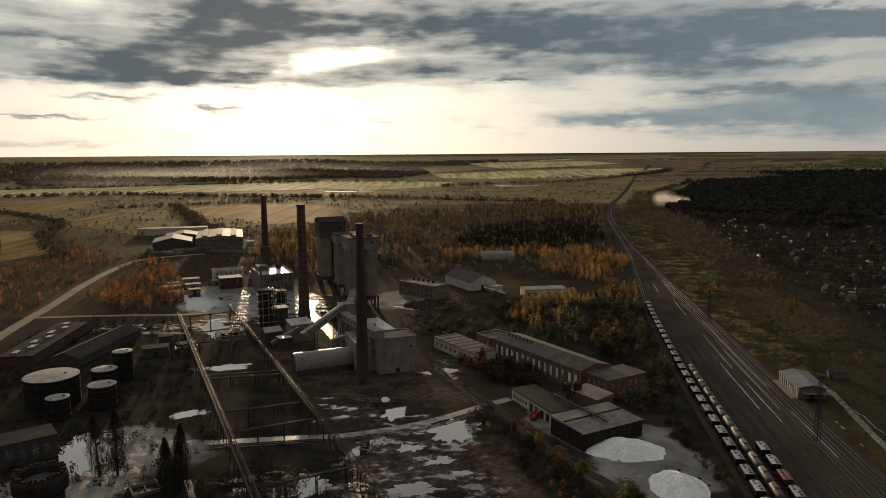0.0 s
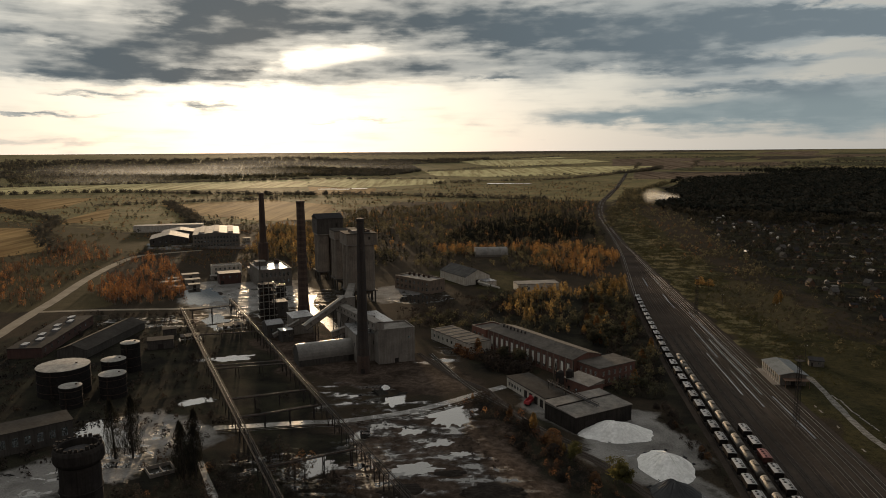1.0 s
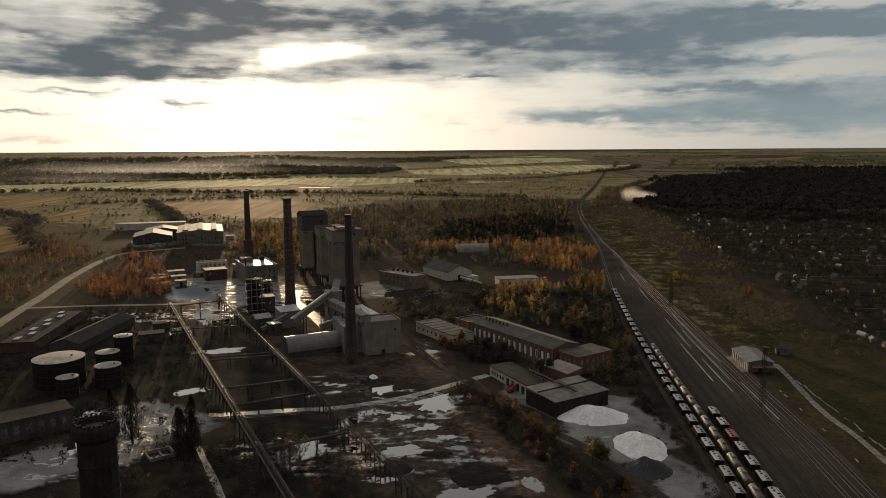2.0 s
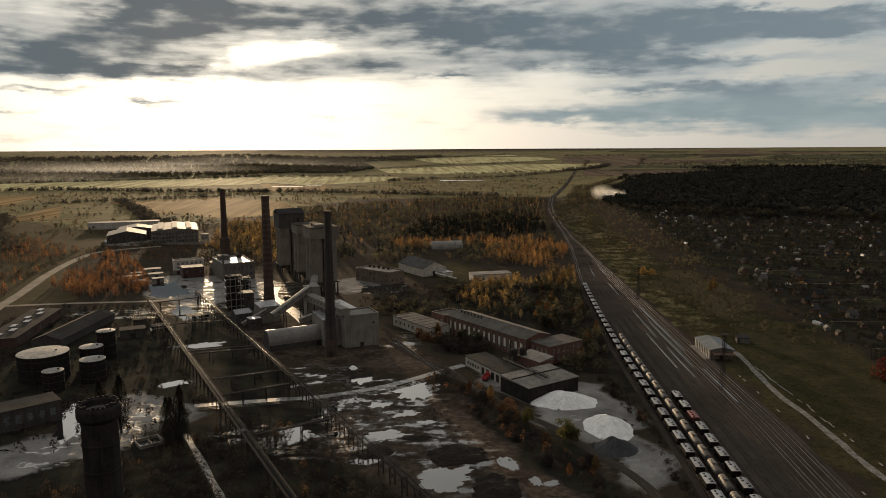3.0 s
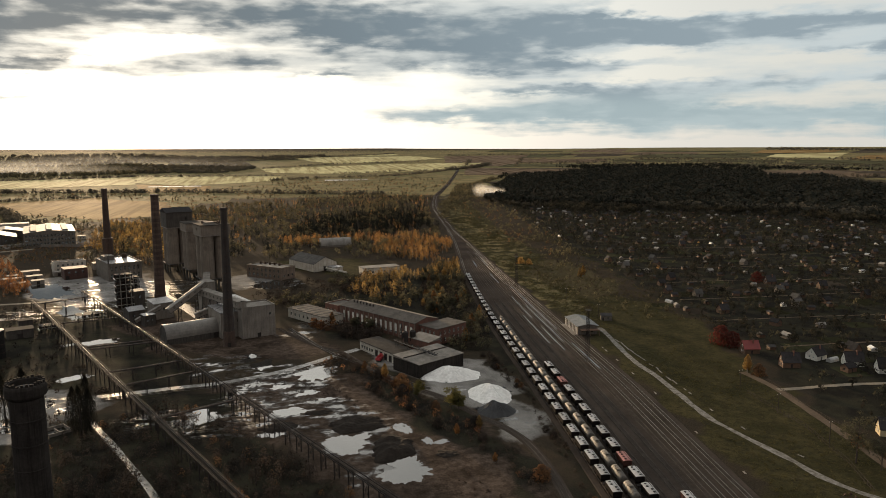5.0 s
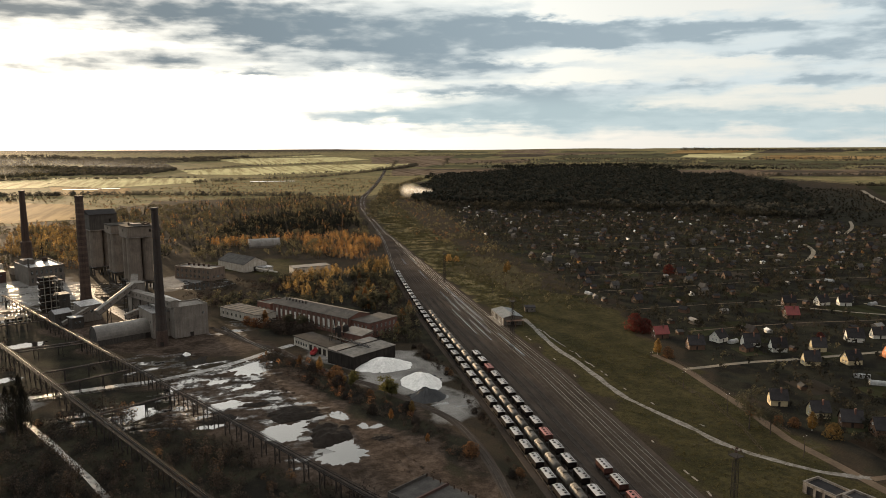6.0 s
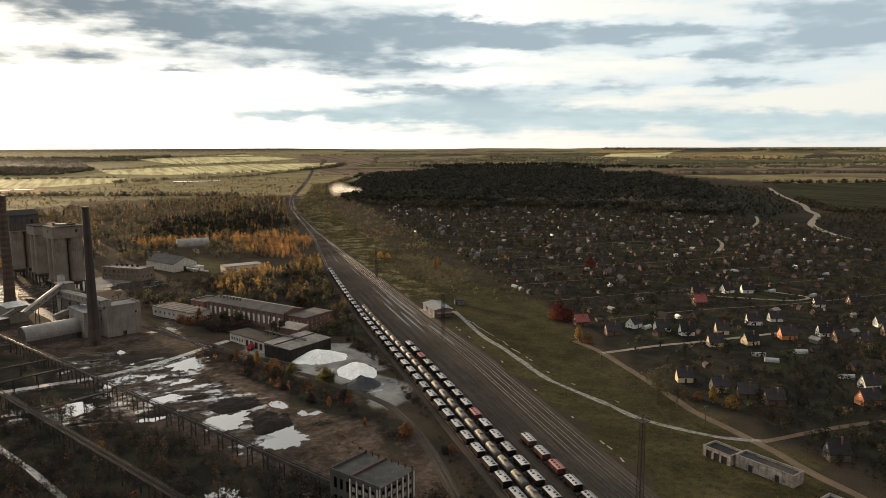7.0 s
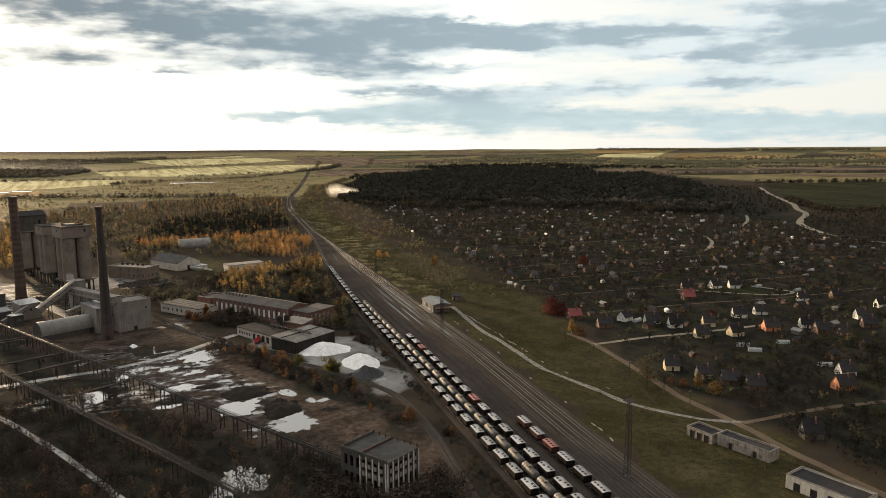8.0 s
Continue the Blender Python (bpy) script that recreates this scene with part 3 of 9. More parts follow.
def ribbon(pts, half, z, thick=0.0, wob=0.0, seed=0):
    """A strip along a line; half may be a number or one number a point. With a thickness it is a low bank with sloped sides."""
    s, rows = Shape(), []
    for i, (x, y) in enumerate(pts):
        x0, y0 = pts[max(0, i - 1)]
        x1, y1 = pts[min(len(pts) - 1, i + 1)]
        d = math.hypot(x1 - x0, y1 - y0)
        nx, ny = (y1 - y0) / d, -(x1 - x0) / d
        h = half[i] if isinstance(half, (list, tuple)) else half
        hl = h * (1 + wob * noise.noise((x * 0.11, y * 0.11, seed)))
        hr = h * (1 + wob * noise.noise((x * 0.11, y * 0.11, seed + 7.7)))
        g = rise(x, y)
        if thick:
            rows.append([(x - nx * (hl + thick * 2), y - ny * (hl + thick * 2), g + z - 0.25), (x - nx * hl, y - ny * hl, g + z + thick), (x + nx * hr, y + ny * hr, g + z + thick), (x + nx * (hr + thick * 2), y + ny * (hr + thick * 2), g + z - 0.25)])
        else:
            rows.append([(x - nx * hl, y - ny * hl, g + z), (x, y, g + z + 0.02), (x + nx * hr, y + ny * hr, g + z)])
    n = len(rows[0])
    return s.add([p for r in rows for p in r], [(i * n + k, i * n + k + 1, (i + 1) * n + k + 1, (i + 1) * n + k) for i in range(len(rows) - 1) for k in range(n - 1)])


WINDOWS = {}


def window_meshes(w, h, bars):
    key = (round(w, 2), round(h, 2), bars)
    if key not in WINDOWS:
        fr, gl, t = Shape(), Shape(), 0.09
        fr.box(-w / 2, -0.06, 0, -w / 2 + t, 0.06, h).box(w / 2 - t, -0.06, 0, w / 2, 0.06, h)
        fr.box(-w / 2 + t, -0.06, 0, w / 2 - t, 0.06, t).box(-w / 2 + t, -0.06, h - t, w / 2 - t, 0.06, h)
        for k in range(1, bars + 1):
            x = -w / 2 + w * k / (bars + 1)
            fr.box(x - t / 2, -0.05, t, x + t / 2, 0.05, h - t)
        gl.box(-w / 2 + t, -0.015, t, w / 2 - t, 0.015, h - t)
        WINDOWS[key] = (fr.mesh("window"), gl.mesh("pane"))
    return WINDOWS[key]


def side_matrix(side, w, d):
    """From wall coordinates (along, outwards = -y, up) to the building's own."""
    return {"front": pose(0, -d / 2, 0), "back": pose(0, d / 2, 0, 0, 0, 180), "left": pose(-w / 2, 0, 0, 0, 0, -90), "right": pose(w / 2, 0, 0, 0, 0, 90)}[side]


def wall_shape(length, h, holes, thick=0.35, gable=0.0):
    """A wall along x, its face at y = 0, with openings right through it; a gable adds a triangle on top."""
    s = Shape()
    xs = sorted({-length / 2, length / 2, *(v for o in holes for v in o[:2])})
    zs = sorted({0.0, h, *(v for o in holes for v in o[2:4])})
    nx, nz, ids = len(xs) - 1, len(zs) - 1, {}

    def solid(i, k):
        return 0 <= i < nx and 0 <= k < nz and not any(o[0] - 1e-6 <= xs[i] and xs[i + 1] <= o[1] + 1e-6 and o[2] - 1e-6 <= zs[k] and zs[k + 1] <= o[3] + 1e-6 for o in holes)

    def corner(i, k, back):
        if (i, k, back) not in ids:
            ids[i, k, back] = len(s.v)
            s.v.append((xs[i], thick if back else 0.0, zs[k]))
        return ids[i, k, back]
    for i in range(nx):
        for k in range(nz):
            if not solid(i, k):
                continue
            q = [(i, k), (i + 1, k), (i + 1, k + 1), (i, k + 1)]
            s.f.append(tuple(corner(*p, 0) for p in q))
            s.f.append(tuple(corner(*p, 1) for p in q[::-1]))
            for (a, b), near in (((0, 1), (i, k - 1)), ((1, 2), (i + 1, k)), ((2, 3), (i, k + 1)), ((3, 0), (i - 1, k))):
                if not solid(*near):
                    s.f.append((corner(*q[b], 0), corner(*q[a], 0), corner(*q[a], 1), corner(*q[b], 1)))
    if gable:
        s.add([(-length / 2, 0, h), (length / 2, 0, h), (0, 0, h + gable), (-length / 2, thick, h), (length / 2, thick, h), (0, thick, h + gable)],
              [(0, 1, 2), (5, 4, 3), (0, 3, 4, 1), (1, 4, 5, 2), (2, 5, 3, 0)])
    return s


def row_of(n, length, w, z0, z1, inset=1.0, x0=None, x1=None):
    """n equal openings along a wall."""
    a, b = (-length / 2 + inset if x0 is None else x0), (length / 2 - inset if x1 is None else x1)
    return [(a + (b - a) * (k + 0.5) / n - w / 2, a + (b - a) * (k + 0.5) / n + w / 2, z0, z1) for k in range(n)]


def building(name, label, category, x, y, rz, w, d, h, wall="concrete", roof="roof_felt", style="parapet", pitch=2.0, holes=None, doors=None,
             over=0.3, group="", z=0.0, bars=1, frames="wood_grey", glazed=True, clear=True):
    """Four walls with real openings, windows and doors in them, and a roof: parapet, flat, gable_x, gable_y, barrel or shed."""
    holes, doors = holes or {}, doors or {}
    b = thing(name, label, category, x, y, z, rz, group)
    t = 0.35
    for side in ("front", "back", "left", "right"):
        length = w if side in ("front", "back") else d - 2 * t - 0.006
        gable = 0.0
        if style == "gable_x" and side in ("left", "right") or style == "gable_y" and side in ("front", "back"):
            gable = pitch
        m = side_matrix(side, w, d)
        cut = list(holes.get(side, ())) + list(doors.get(side, ()))
        part("wall", wall_shape(length, h, cut, t, gable), wall, b, m=m)
        for o in holes.get(side, ()):
            if glazed:
                fr, gl = window_meshes(o[1] - o[0], o[3] - o[2], bars)
                wo = part("window", fr, frames, b, m=m @ pose((o[0] + o[1]) / 2, 0.18, o[2]))
                part("pane", gl, "glass", wo)
        for o in doors.get(side, ()):
            part("door", Shape().box(o[0] + 0.02, 0.12, o[2] + 0.01, o[1] - 0.02, 0.2, o[3] - 0.02), "steel_dark", b, m=m)
    s = Shape()
    if style == "parapet":
        s.box(-w / 2 + t, -d / 2 + t, h - 0.9, w / 2 - t, d / 2 - t, h - 0.6)
        part("roof", s, roof, b)
        c = Shape()
        for x0, y0, x1, y1 in ((-w / 2 - 0.1, -d / 2 - 0.1, w / 2 + 0.1, -d / 2 + t + 0.1), (-w / 2 - 0.1, d / 2 - t - 0.1, w / 2 + 0.1, d / 2 + 0.1),
                               (-w / 2 - 0.1, -d / 2 + t + 0.1, -w / 2 + t + 0.1, d / 2 - t - 0.1), (w / 2 - t - 0.1, -d / 2 + t + 0.1, w / 2 + 0.1, d / 2 - t - 0.1)):
            c.box(x0, y0, h + 0.004, x1, y1, h + 0.16)
        part("coping", c, "roof_pale", b)
    elif style == "flat":
        s.box(-w / 2 - over, -d / 2 - over, h + 0.004, w / 2 + over, d / 2 + over, h + 0.35)
        part("roof", s, roof, b)
    elif style == "shed":
        a = [(-w / 2 - over, -d / 2 - over, h), (w / 2 + over, -d / 2 - over, h), (w / 2 + over, d / 2 + over, h + pitch), (-w / 2 - over, d / 2 + over, h + pitch)]
        s.add([(p[0], p[1], p[2] + 0.004) for p in a] + [(p[0], p[1], p[2] + 0.25) for p in a], [(3, 2, 1, 0), (4, 5, 6, 7), (0, 1, 5, 4), (1, 2, 6, 5), (2, 3, 7, 6), (3, 0, 4, 7)])
        s.add([(-w / 2, -d / 2, h), (-w / 2, d / 2, h), (-w / 2, d / 2, h + pitch), (w / 2, -d / 2, h), (w / 2, d / 2, h), (w / 2, d / 2, h + pitch)], [(0, 2, 1), (3, 4, 5), (1, 2, 5, 4)])
        part("roof", s, roof, b)
    elif style in ("gable_x", "gable_y"):
        half, run = (d / 2, w / 2) if style == "gable_x" else (w / 2, d / 2)
        for sg in (-1, 1):
            q = Shape()
            e, top = half + over, pitch
            drop = -pitch * over / half
            pr = [(sg * e, drop), (0, top), (0, top + 0.22), (sg * (e + 0.02), drop + 0.22)]
            ends = []
            for u in (-run - over, run + over):
                ends.append([(u, a, h + c + 0.01) if style == "gable_x" else (a, u, h + c + 0.01) for a, c in pr])
            q.rings(ends)
            part("roof", q, roof, b)
        r = Shape()
        if style == "gable_x":
            r.tube((-run - over, 0, h + pitch + 0.2), (run + over, 0, h + pitch + 0.2), 0.16, n=6)
        else:
            r.tube((0, -run - over, h + pitch + 0.2), (0, run + over, h + pitch + 0.2), 0.16, n=6)
        part("ridge", r, roof, b)
    elif style == "barrel":
        n, ends = 14, []
        for u in (-w / 2 - over, w / 2 + over):
            outer = [(u, math.cos(math.pi * k / n) * (d / 2 + 0.15), h + 0.006 + math.sin(math.pi * k / n) * (pitch + 0.15)) for k in range(n + 1)]
            inner = [(u, math.cos(math.pi * k / n) * (d / 2 - 0.1), h + 0.006 + math.sin(math.pi * k / n) * (pitch - 0.1)) for k in range(n, -1, -1)]
            ends.append(outer + inner)
        s.rings(ends, caps=False)
        m_ = len(ends[0])
        for k in range(2):
            o_ = k * m_
            s.f += [tuple(len(s.v) - 2 * m_ + o_ + v for v in (i, i + 1, m_ - 2 - i, m_ - 1 - i)) for i in range(n)]
        part("roof", s, roof, b, smooth=False)
        for u in (-w / 2, w / 2 - 0.3):
            e = Shape()
            arc = [(math.cos(math.pi * k / n) * (d / 2 - 0.12), h + 0.006 + math.sin(math.pi * k / n) * (pitch - 0.12)) for k in range(n + 1)]
            e.rings([[(u, a, c) for a, c in arc], [(u + 0.3, a, c) for a, c in arc]])
            part("gable_end", e, wall, b)
    if clear:
        r = min(w, d) / 2 + 1.5
        L = max(w, d) / 2 - min(w, d) / 2
        ux, uy = (math.cos(radians(rz)), math.sin(radians(rz))) if w > d else (-math.sin(radians(rz)), math.cos(radians(rz)))
        keep_line([(x - ux * L, y - uy * L), (x + ux * (L + 0.01), y + uy * (L + 0.01))], r)
    return b


def quads_mesh(name, verts, mats, index=None):
    """A mesh of loose four-sided faces from an array of corners, made quickly."""
    n = len(verts) // 4
    me = bpy.data.meshes.new(name)
    me.vertices.add(4 * n)
    me.vertices.foreach_set("co", np.ascontiguousarray(verts, np.float32).ravel())
    me.loops.add(4 * n)
    me.loops.foreach_set("vertex_index", np.arange(4 * n, dtype=np.int32))
    me.polygons.add(n)
    me.polygons.foreach_set("loop_start", np.arange(0, 4 * n, 4, dtype=np.int32))
    for k in mats:
        me.materials.append(MATS[k])
    if index is not None:
        me.polygons.foreach_set("material_index", index.astype(np.int32))
    me.update(calc_edges=True)
    return me

# ---------------------------------------------------------------- the land
def in_poly(px, py, poly):
    inside = np.zeros(px.shape, bool)
    for (x0, y0), (x1, y1) in zip(poly, list(poly[1:]) + [poly[0]]):
        if y0 != y1:
            inside ^= ((y0 > py) != (y1 > py)) & (px < (x1 - x0) * (py - y0) / (y1 - y0) + x0)
    return inside


Z_GRASS = [[(128, -40), (122, 40), (140, 120), (154, 230), (162, 300), (173, 400), (184, 520), (202, 690), (216, 815), (240, 820), (262, 640), (240, 520), (212, 400), (200, 330), (232, 275), (215, 215), (205, 150), (192, 95), (186, 20), (190, -40)],
           [(-240, 470), (-178, 470), (-160, 410), (-190, 408)], [(-20, 640), (70, 640), (92, 560), (40, 545)]]
Z_MUD = [[(-48, 268), (20, 306), (48, 250), (72, 180), (76, 120), (52, 84), (20, 118), (-14, 180), (-50, 240)], [(-60, 420), (20, 330), (0, 300), (-60, 330), (-110, 350), (-140, 420)]]
Z_CONC = [[(-64, 540), (-26, 590), (-8, 548), (-40, 500)], [(-178, 218), (-128, 196), (-104, 220), (-136, 244), (-165, 232)], [(-151, 219), (-136, 225), (-126, 239), (-143, 277), (-121, 297), (-98, 271), (-89, 237), (-107, 234)], [(26, 322), (35, 298), (49, 254), (60, 226), (67, 206), (74, 180), (86, 176), (92, 200), (94, 234), (96, 272), (80, 282), (50, 300)],
          [(-350, 875), (-225, 870), (-225, 815), (-345, 815)], [(-215, 600), (-120, 600), (-95, 500), (-150, 470), (-190, 500)]]
Z_HEATH = [[(198, 530), (215, 405), (262, 440), (262, 590)], [(-330, 690), (-240, 500), (-300, 480), (-420, 560), (-900, 1000), (-700, 1250), (-350, 900)]]
Z_WET = [[(-255, 480), (-180, 476), (-150, 440), (-190, 428), (-228, 450)], [(-178, 218), (-128, 196), (-104, 220), (-136, 244), (-165, 232)], [(62, 222), (68, 196), (84, 178), (94, 200), (98, 250), (96, 285), (86, 285), (88, 250), (82, 240), (66, 246), (56, 246)], [(-20, 345), (4, 330), (22, 346), (20, 372), (2, 420), (-10, 400)], [(-40, 300), (14, 306), (18, 262), (40, 200), (38, 150), (10, 145), (-16, 190), (-40, 240)], [(-215, 605), (-60, 560), (-60, 430), (-100, 432), (-158, 446), (-172, 470)],
         [(-160, 285), (-100, 285), (-85, 215), (-140, 215)], [(-70, 330), (-20, 330), (-10, 295), (-60, 280)], [(-90, 250), (-30, 260), (-12, 205), (-70, 200)], [(-30, 560), (20, 540), (0, 480), (-50, 520)]]
# garden soil; the polygons among the works paint cloud-shaded ground dark
Z_GARDEN_SHADED = [[(-164, 444), (-132, 448), (-72, 322), (-32, 235), (-64, 226), (-112, 328)], [(-262, 470), (-180, 470), (-130, 380), (-100, 330), (-60, 300), (-90, 285), (-150, 290), (-158, 215), (-220, 200), (-300, 300), (-262, 380)], [(850, 740), (885, 660), (1041, 725), (1200, 890), (1540, 1230), (1430, 1340), (1110, 980), (975, 810)], [(62, 40), (74, 100), (84, 150), (94, 172), (98, 165), (88, 120), (80, 60), (72, 0), (56, 0)], [(7, 290), (18, 310), (36, 282), (46, 254), (54, 232), (60, 208), (68, 186), (74, 150), (66, 120), (58, 160), (48, 186), (38, 208), (26, 246), (10, 278)], [(70, 322), (84, 290), (100, 292), (96, 200), (90, 150), (82, 120), (88, 118), (98, 165), (108, 250), (122, 350), (142, 450), (166, 560), (150, 600), (110, 540), (60, 530), (20, 470), (18, 420), (62, 396), (90, 350)], [(14, 360), (24, 340), (44, 326), (52, 334), (36, 356), (22, 372)], [(-130, 80), (30, 20), (66, 60), (34, 104), (16, 138), (-14, 178), (-42, 230), (-72, 250), (-112, 225), (-155, 200), (-155, 120)], [(206, 20), (200, 120), (225, 215), (250, 280), (252, 330), (272, 430), (300, 640), (420, 1250), (900, 1000), (1000, 560), (760, 100), (420, 0)]]


Z_PLAIN = [(-3300, 2500), (-1400, 1500), (-700, 1050), (-420, 1000), (-260, 1100), (-60, 1560), (300, 1560), (380, 1500), (440, 1480), (620, 1950), (800, 2220), (1150, 2500), (1540, 2560), (1900, 1900), (1650, 1350), (2100, 1150), (4900, 1800), (4900, 4900), (-3300, 4900)]
Z_VERGE = [(192, 560), (228, 860), (286, 1200), (322, 1350), (420, 1490), (450, 1490), (362, 1250), (300, 930), (262, 660), (232, 520)]
Z_GRASS += [Z_VERGE, [(195, 330), (205, 410), (238, 424), (250, 360), (248, 310), (228, 270)]]
Z_DRY = [(166, 330), (182, 510), (205, 690), (222, 830), (262, 1040), (358, 1480), (382, 1480), (304, 1040), (272, 740), (228, 510), (188, 335)]


def build_ground():
    def axis(lo, hi, a, b, step):
        mid = list(np.arange(lo, hi + 0.1, step))
        out, s, v = [], step, hi
        while v < b:
            s *= 1.17
            v += s
            out.append(min(v, b))
        lead, s, v = [], step, lo
        while v > a:
            s *= 1.17
            v -= s
            lead.append(max(v, a))
        return np.array(lead[::-1] + mid + out)
    xs, ys = axis(-340, 480, -4950, 4950, 5.5), axis(-60, 760, -4950, 4950, 5.5)
    gx, gy = np.meshgrid(xs, ys)
    r = np.hypot(gx, gy)
    gz = 90 * np.clip((r - 1500) / 3400, 0, 1.02) ** 2
    nx, ny = len(xs), len(ys)
    verts = np.stack([gx, gy, gz], -1).reshape(-1, 3)
    idx = np.arange(nx * ny).reshape(ny, nx)
    faces = np.stack([idx[:-1, :-1], idx[:-1, 1:], idx[1:, 1:], idx[1:, :-1]], -1).reshape(-1, 4)
    me = bpy.data.meshes.new("ground")
    me.from_pydata(verts.tolist(), [], faces.tolist())
    jx, jy = gx + 5 * np.sin(gy * 0.13 + gx * 0.05), gy + 5 * np.sin(gx * 0.11 - gy * 0.04)
    for name, zones in (("zone_a", (Z_GRASS, Z_MUD, Z_CONC)), ("zone_b", (Z_HEATH, Z_WET, Z_GARDEN_SHADED))):
        col = np.zeros((ny, nx, 4), np.float32)
        for k, polys in enumerate(zones):
            m_ = np.zeros(gx.shape, bool)
            for p in polys:
                m_ |= in_poly(jx, jy, p)
            f = m_.astype(np.float32)
            for _ in range(2):
                g = f.copy()
                g[1:-1, 1:-1] = (f[:-2, 1:-1] + f[2:, 1:-1] + f[1:-1, :-2] + f[1:-1, 2:] + 2 * f[1:-1, 1:-1]) / 6
                f = g
            col[..., k] = f
        col[..., 3] = in_poly(jx, jy, Z_PLAIN) + 0.42 * in_poly(jx, jy, Z_DRY) if name == "zone_a" else 1.0
        at = me.color_attributes.new(name, "FLOAT_COLOR", "POINT")
        at.data.foreach_set("color", col.ravel())
    lone("ground", me, "land", "dark autumn earth and dry grass with muddy puddles", "ground", "structure")


build_ground()


FIELDS = []


def draped(name, pts, material, label, lift, category="field", cells=10, wob=0.0):
    """A four-or-more-sided patch laid over the rising land."""
    FIELDS.append(pts) if lift < 1.0 else None
    s = Shape()
    cx, cy = sum(p[0] for p in pts) / len(pts), sum(p[1] for p in pts) / len(pts)
    edge = []
    for (x0, y0), (x1, y1) in zip(pts, pts[1:] + pts[:1]):
        for k in range(cells):
            t = k / cells
            x, y = x0 + (x1 - x0) * t, y0 + (y1 - y0) * t
            q = 1 + wob * noise.noise((x * 0.012, y * 0.012, 3.3))
            edge.append((cx + (x - cx) * q, cy + (y - cy) * q))
    n, rings = len(edge), 8
    v = [(cx, cy, rise(cx, cy) + lift)]
    for k in range(1, rings + 1):
        for x, y in edge:
            a, b = cx + (x - cx) * k / rings, cy + (y - cy) * k / rings
            v.append((a, b, rise(a, b) + lift))
    f = [(0, 1 + i, 1 + (i + 1) % n) for i in range(n)]
    for k in range(rings - 1):
        f += [(1 + k * n + i, 1 + (k + 1) * n + i, 1 + (k + 1) * n + (i + 1) % n, 1 + k * n + (i + 1) % n) for i in range(n)]
    s.add(v, f)
    return lone(name, s, material, label, category, "structure")


GOLD = "flat golden stubble field, colour raised for low sunlight"
for pts in ([(-1045, 1684), (-824, 1725), (-751, 1449), (-804, 1292)], [(-667, 1069), (-567, 1033), (-447, 799), (-476, 759)], [(-621, 1176), (-656, 1442), (-543, 1170), (-588, 1112)],
            [(-585, 1494), (-394, 1637), (-213, 1458), (-172, 1171), (-272, 1124), (-456, 1264)], [(-379, 2139), (-168, 2041), (-164, 1809), (-316, 1782)]):
    draped("field", pts, "stubble", GOLD, 0.3, wob=0.1)
for pts in ([(-1316, 2126), (-449, 2539), (-379, 2139), (-891, 1930), (-1138, 1836)], [(-461, 2608), (31, 2488), (10, 2238), (-233, 2047), (-389, 2196)],
            [(-34, 3034), (558, 3293), (1016, 3268), (680, 2739), (237, 2599), (-9, 2708)], [(110, 3900), (717, 4238), (921, 3714), (304, 3346)]):
    draped("field", pts, "pasture", "yellow-green meadow painted pale for low sunlight and haze", 0.5, wob=0.06)
for pts in ([(986, 3978), (1566, 3871), (1393, 3439), (824, 3323)], [(1000, 3563), (1309, 3593), (1050, 2919), (861, 3072)], [(810, 2893), (1234, 2656), (1059, 2378), (667, 2389)],
            [(1728, 4259), (2707, 3753), (2421, 3348), (1563, 3851)], [(1802, 2277), (2776, 1684), (2450, 1473), (1561, 1962)]):
    draped("field", pts, "plough", "brown ploughed field stretching to the horizon", 0.4, wob=0.05)
for pts in ([(2562, 3548), (2893, 3419), (2590, 3052), (2354, 3254)], [(2413, 2838), (3185, 1948), (3030, 1848), (2151, 2522)]):
    draped("field", pts, "meadow", "dull olive meadow beyond the wood", 0.5, wob=0.06)
draped("field", [(1664, 1322), (1993, 1179), (1199, 668), (1069, 679), (1227, 881)], "crop", "dull green winter crop beside the wood", 0.35, wob=0.05)
draped("field", [(385, 280), (425, 280), (420, 252), (390, 250)], "crop", "small green meadow among the garden plots", 0.06, wob=0.1)


# the far plain beyond the forest: long strips of field
rng_f = random.Random(41)
BANDS = [2500, 2760, 3060, 3420, 3860, 4380, 4780]
KINDS_F = [("pasture", "pale meadow strip on the far plain"), ("plough", "brown ploughed strip on the far plain"), ("meadow", "dull olive meadow strip on the far plain"), ("fallow", "dark fallow strip on the far plain"), ("stubble", "golden stubble strip on the far plain")]
for r0, r1 in zip(BANDS, BANDS[1:]):
    az_ = 17.0 + rng_f.uniform(0, 4)
    while az_ < 66:
        step_ = rng_f.uniform(4, 10)
        if rng_f.random() < 0.95:
            kind_, lab_ = KINDS_F[rng_f.choices(range(5), [0, 3, 5, 5, 0] if r0 < 3300 else [2, 4, 5, 3, 1])[0]]
            ra_, rb_ = r0 + rng_f.uniform(0, 120), r1 - rng_f.uniform(10, 160)
            sk_ = [rng_f.uniform(-90, 90) for _ in range(4)]
            draped("field", [(r_ * math.sin(radians(a_)), r_ * math.cos(radians(a_))) for r_, a_ in ((ra_ + sk_[0], az_), (rb_ + sk_[1], az_ + 0.8), (rb_ + sk_[2], az_ + step_ - 0.3), (ra_ + sk_[3], az_ + step_ - 1.0))], kind_, lab_, 1.1, wob=0.12)
        az_ += step_


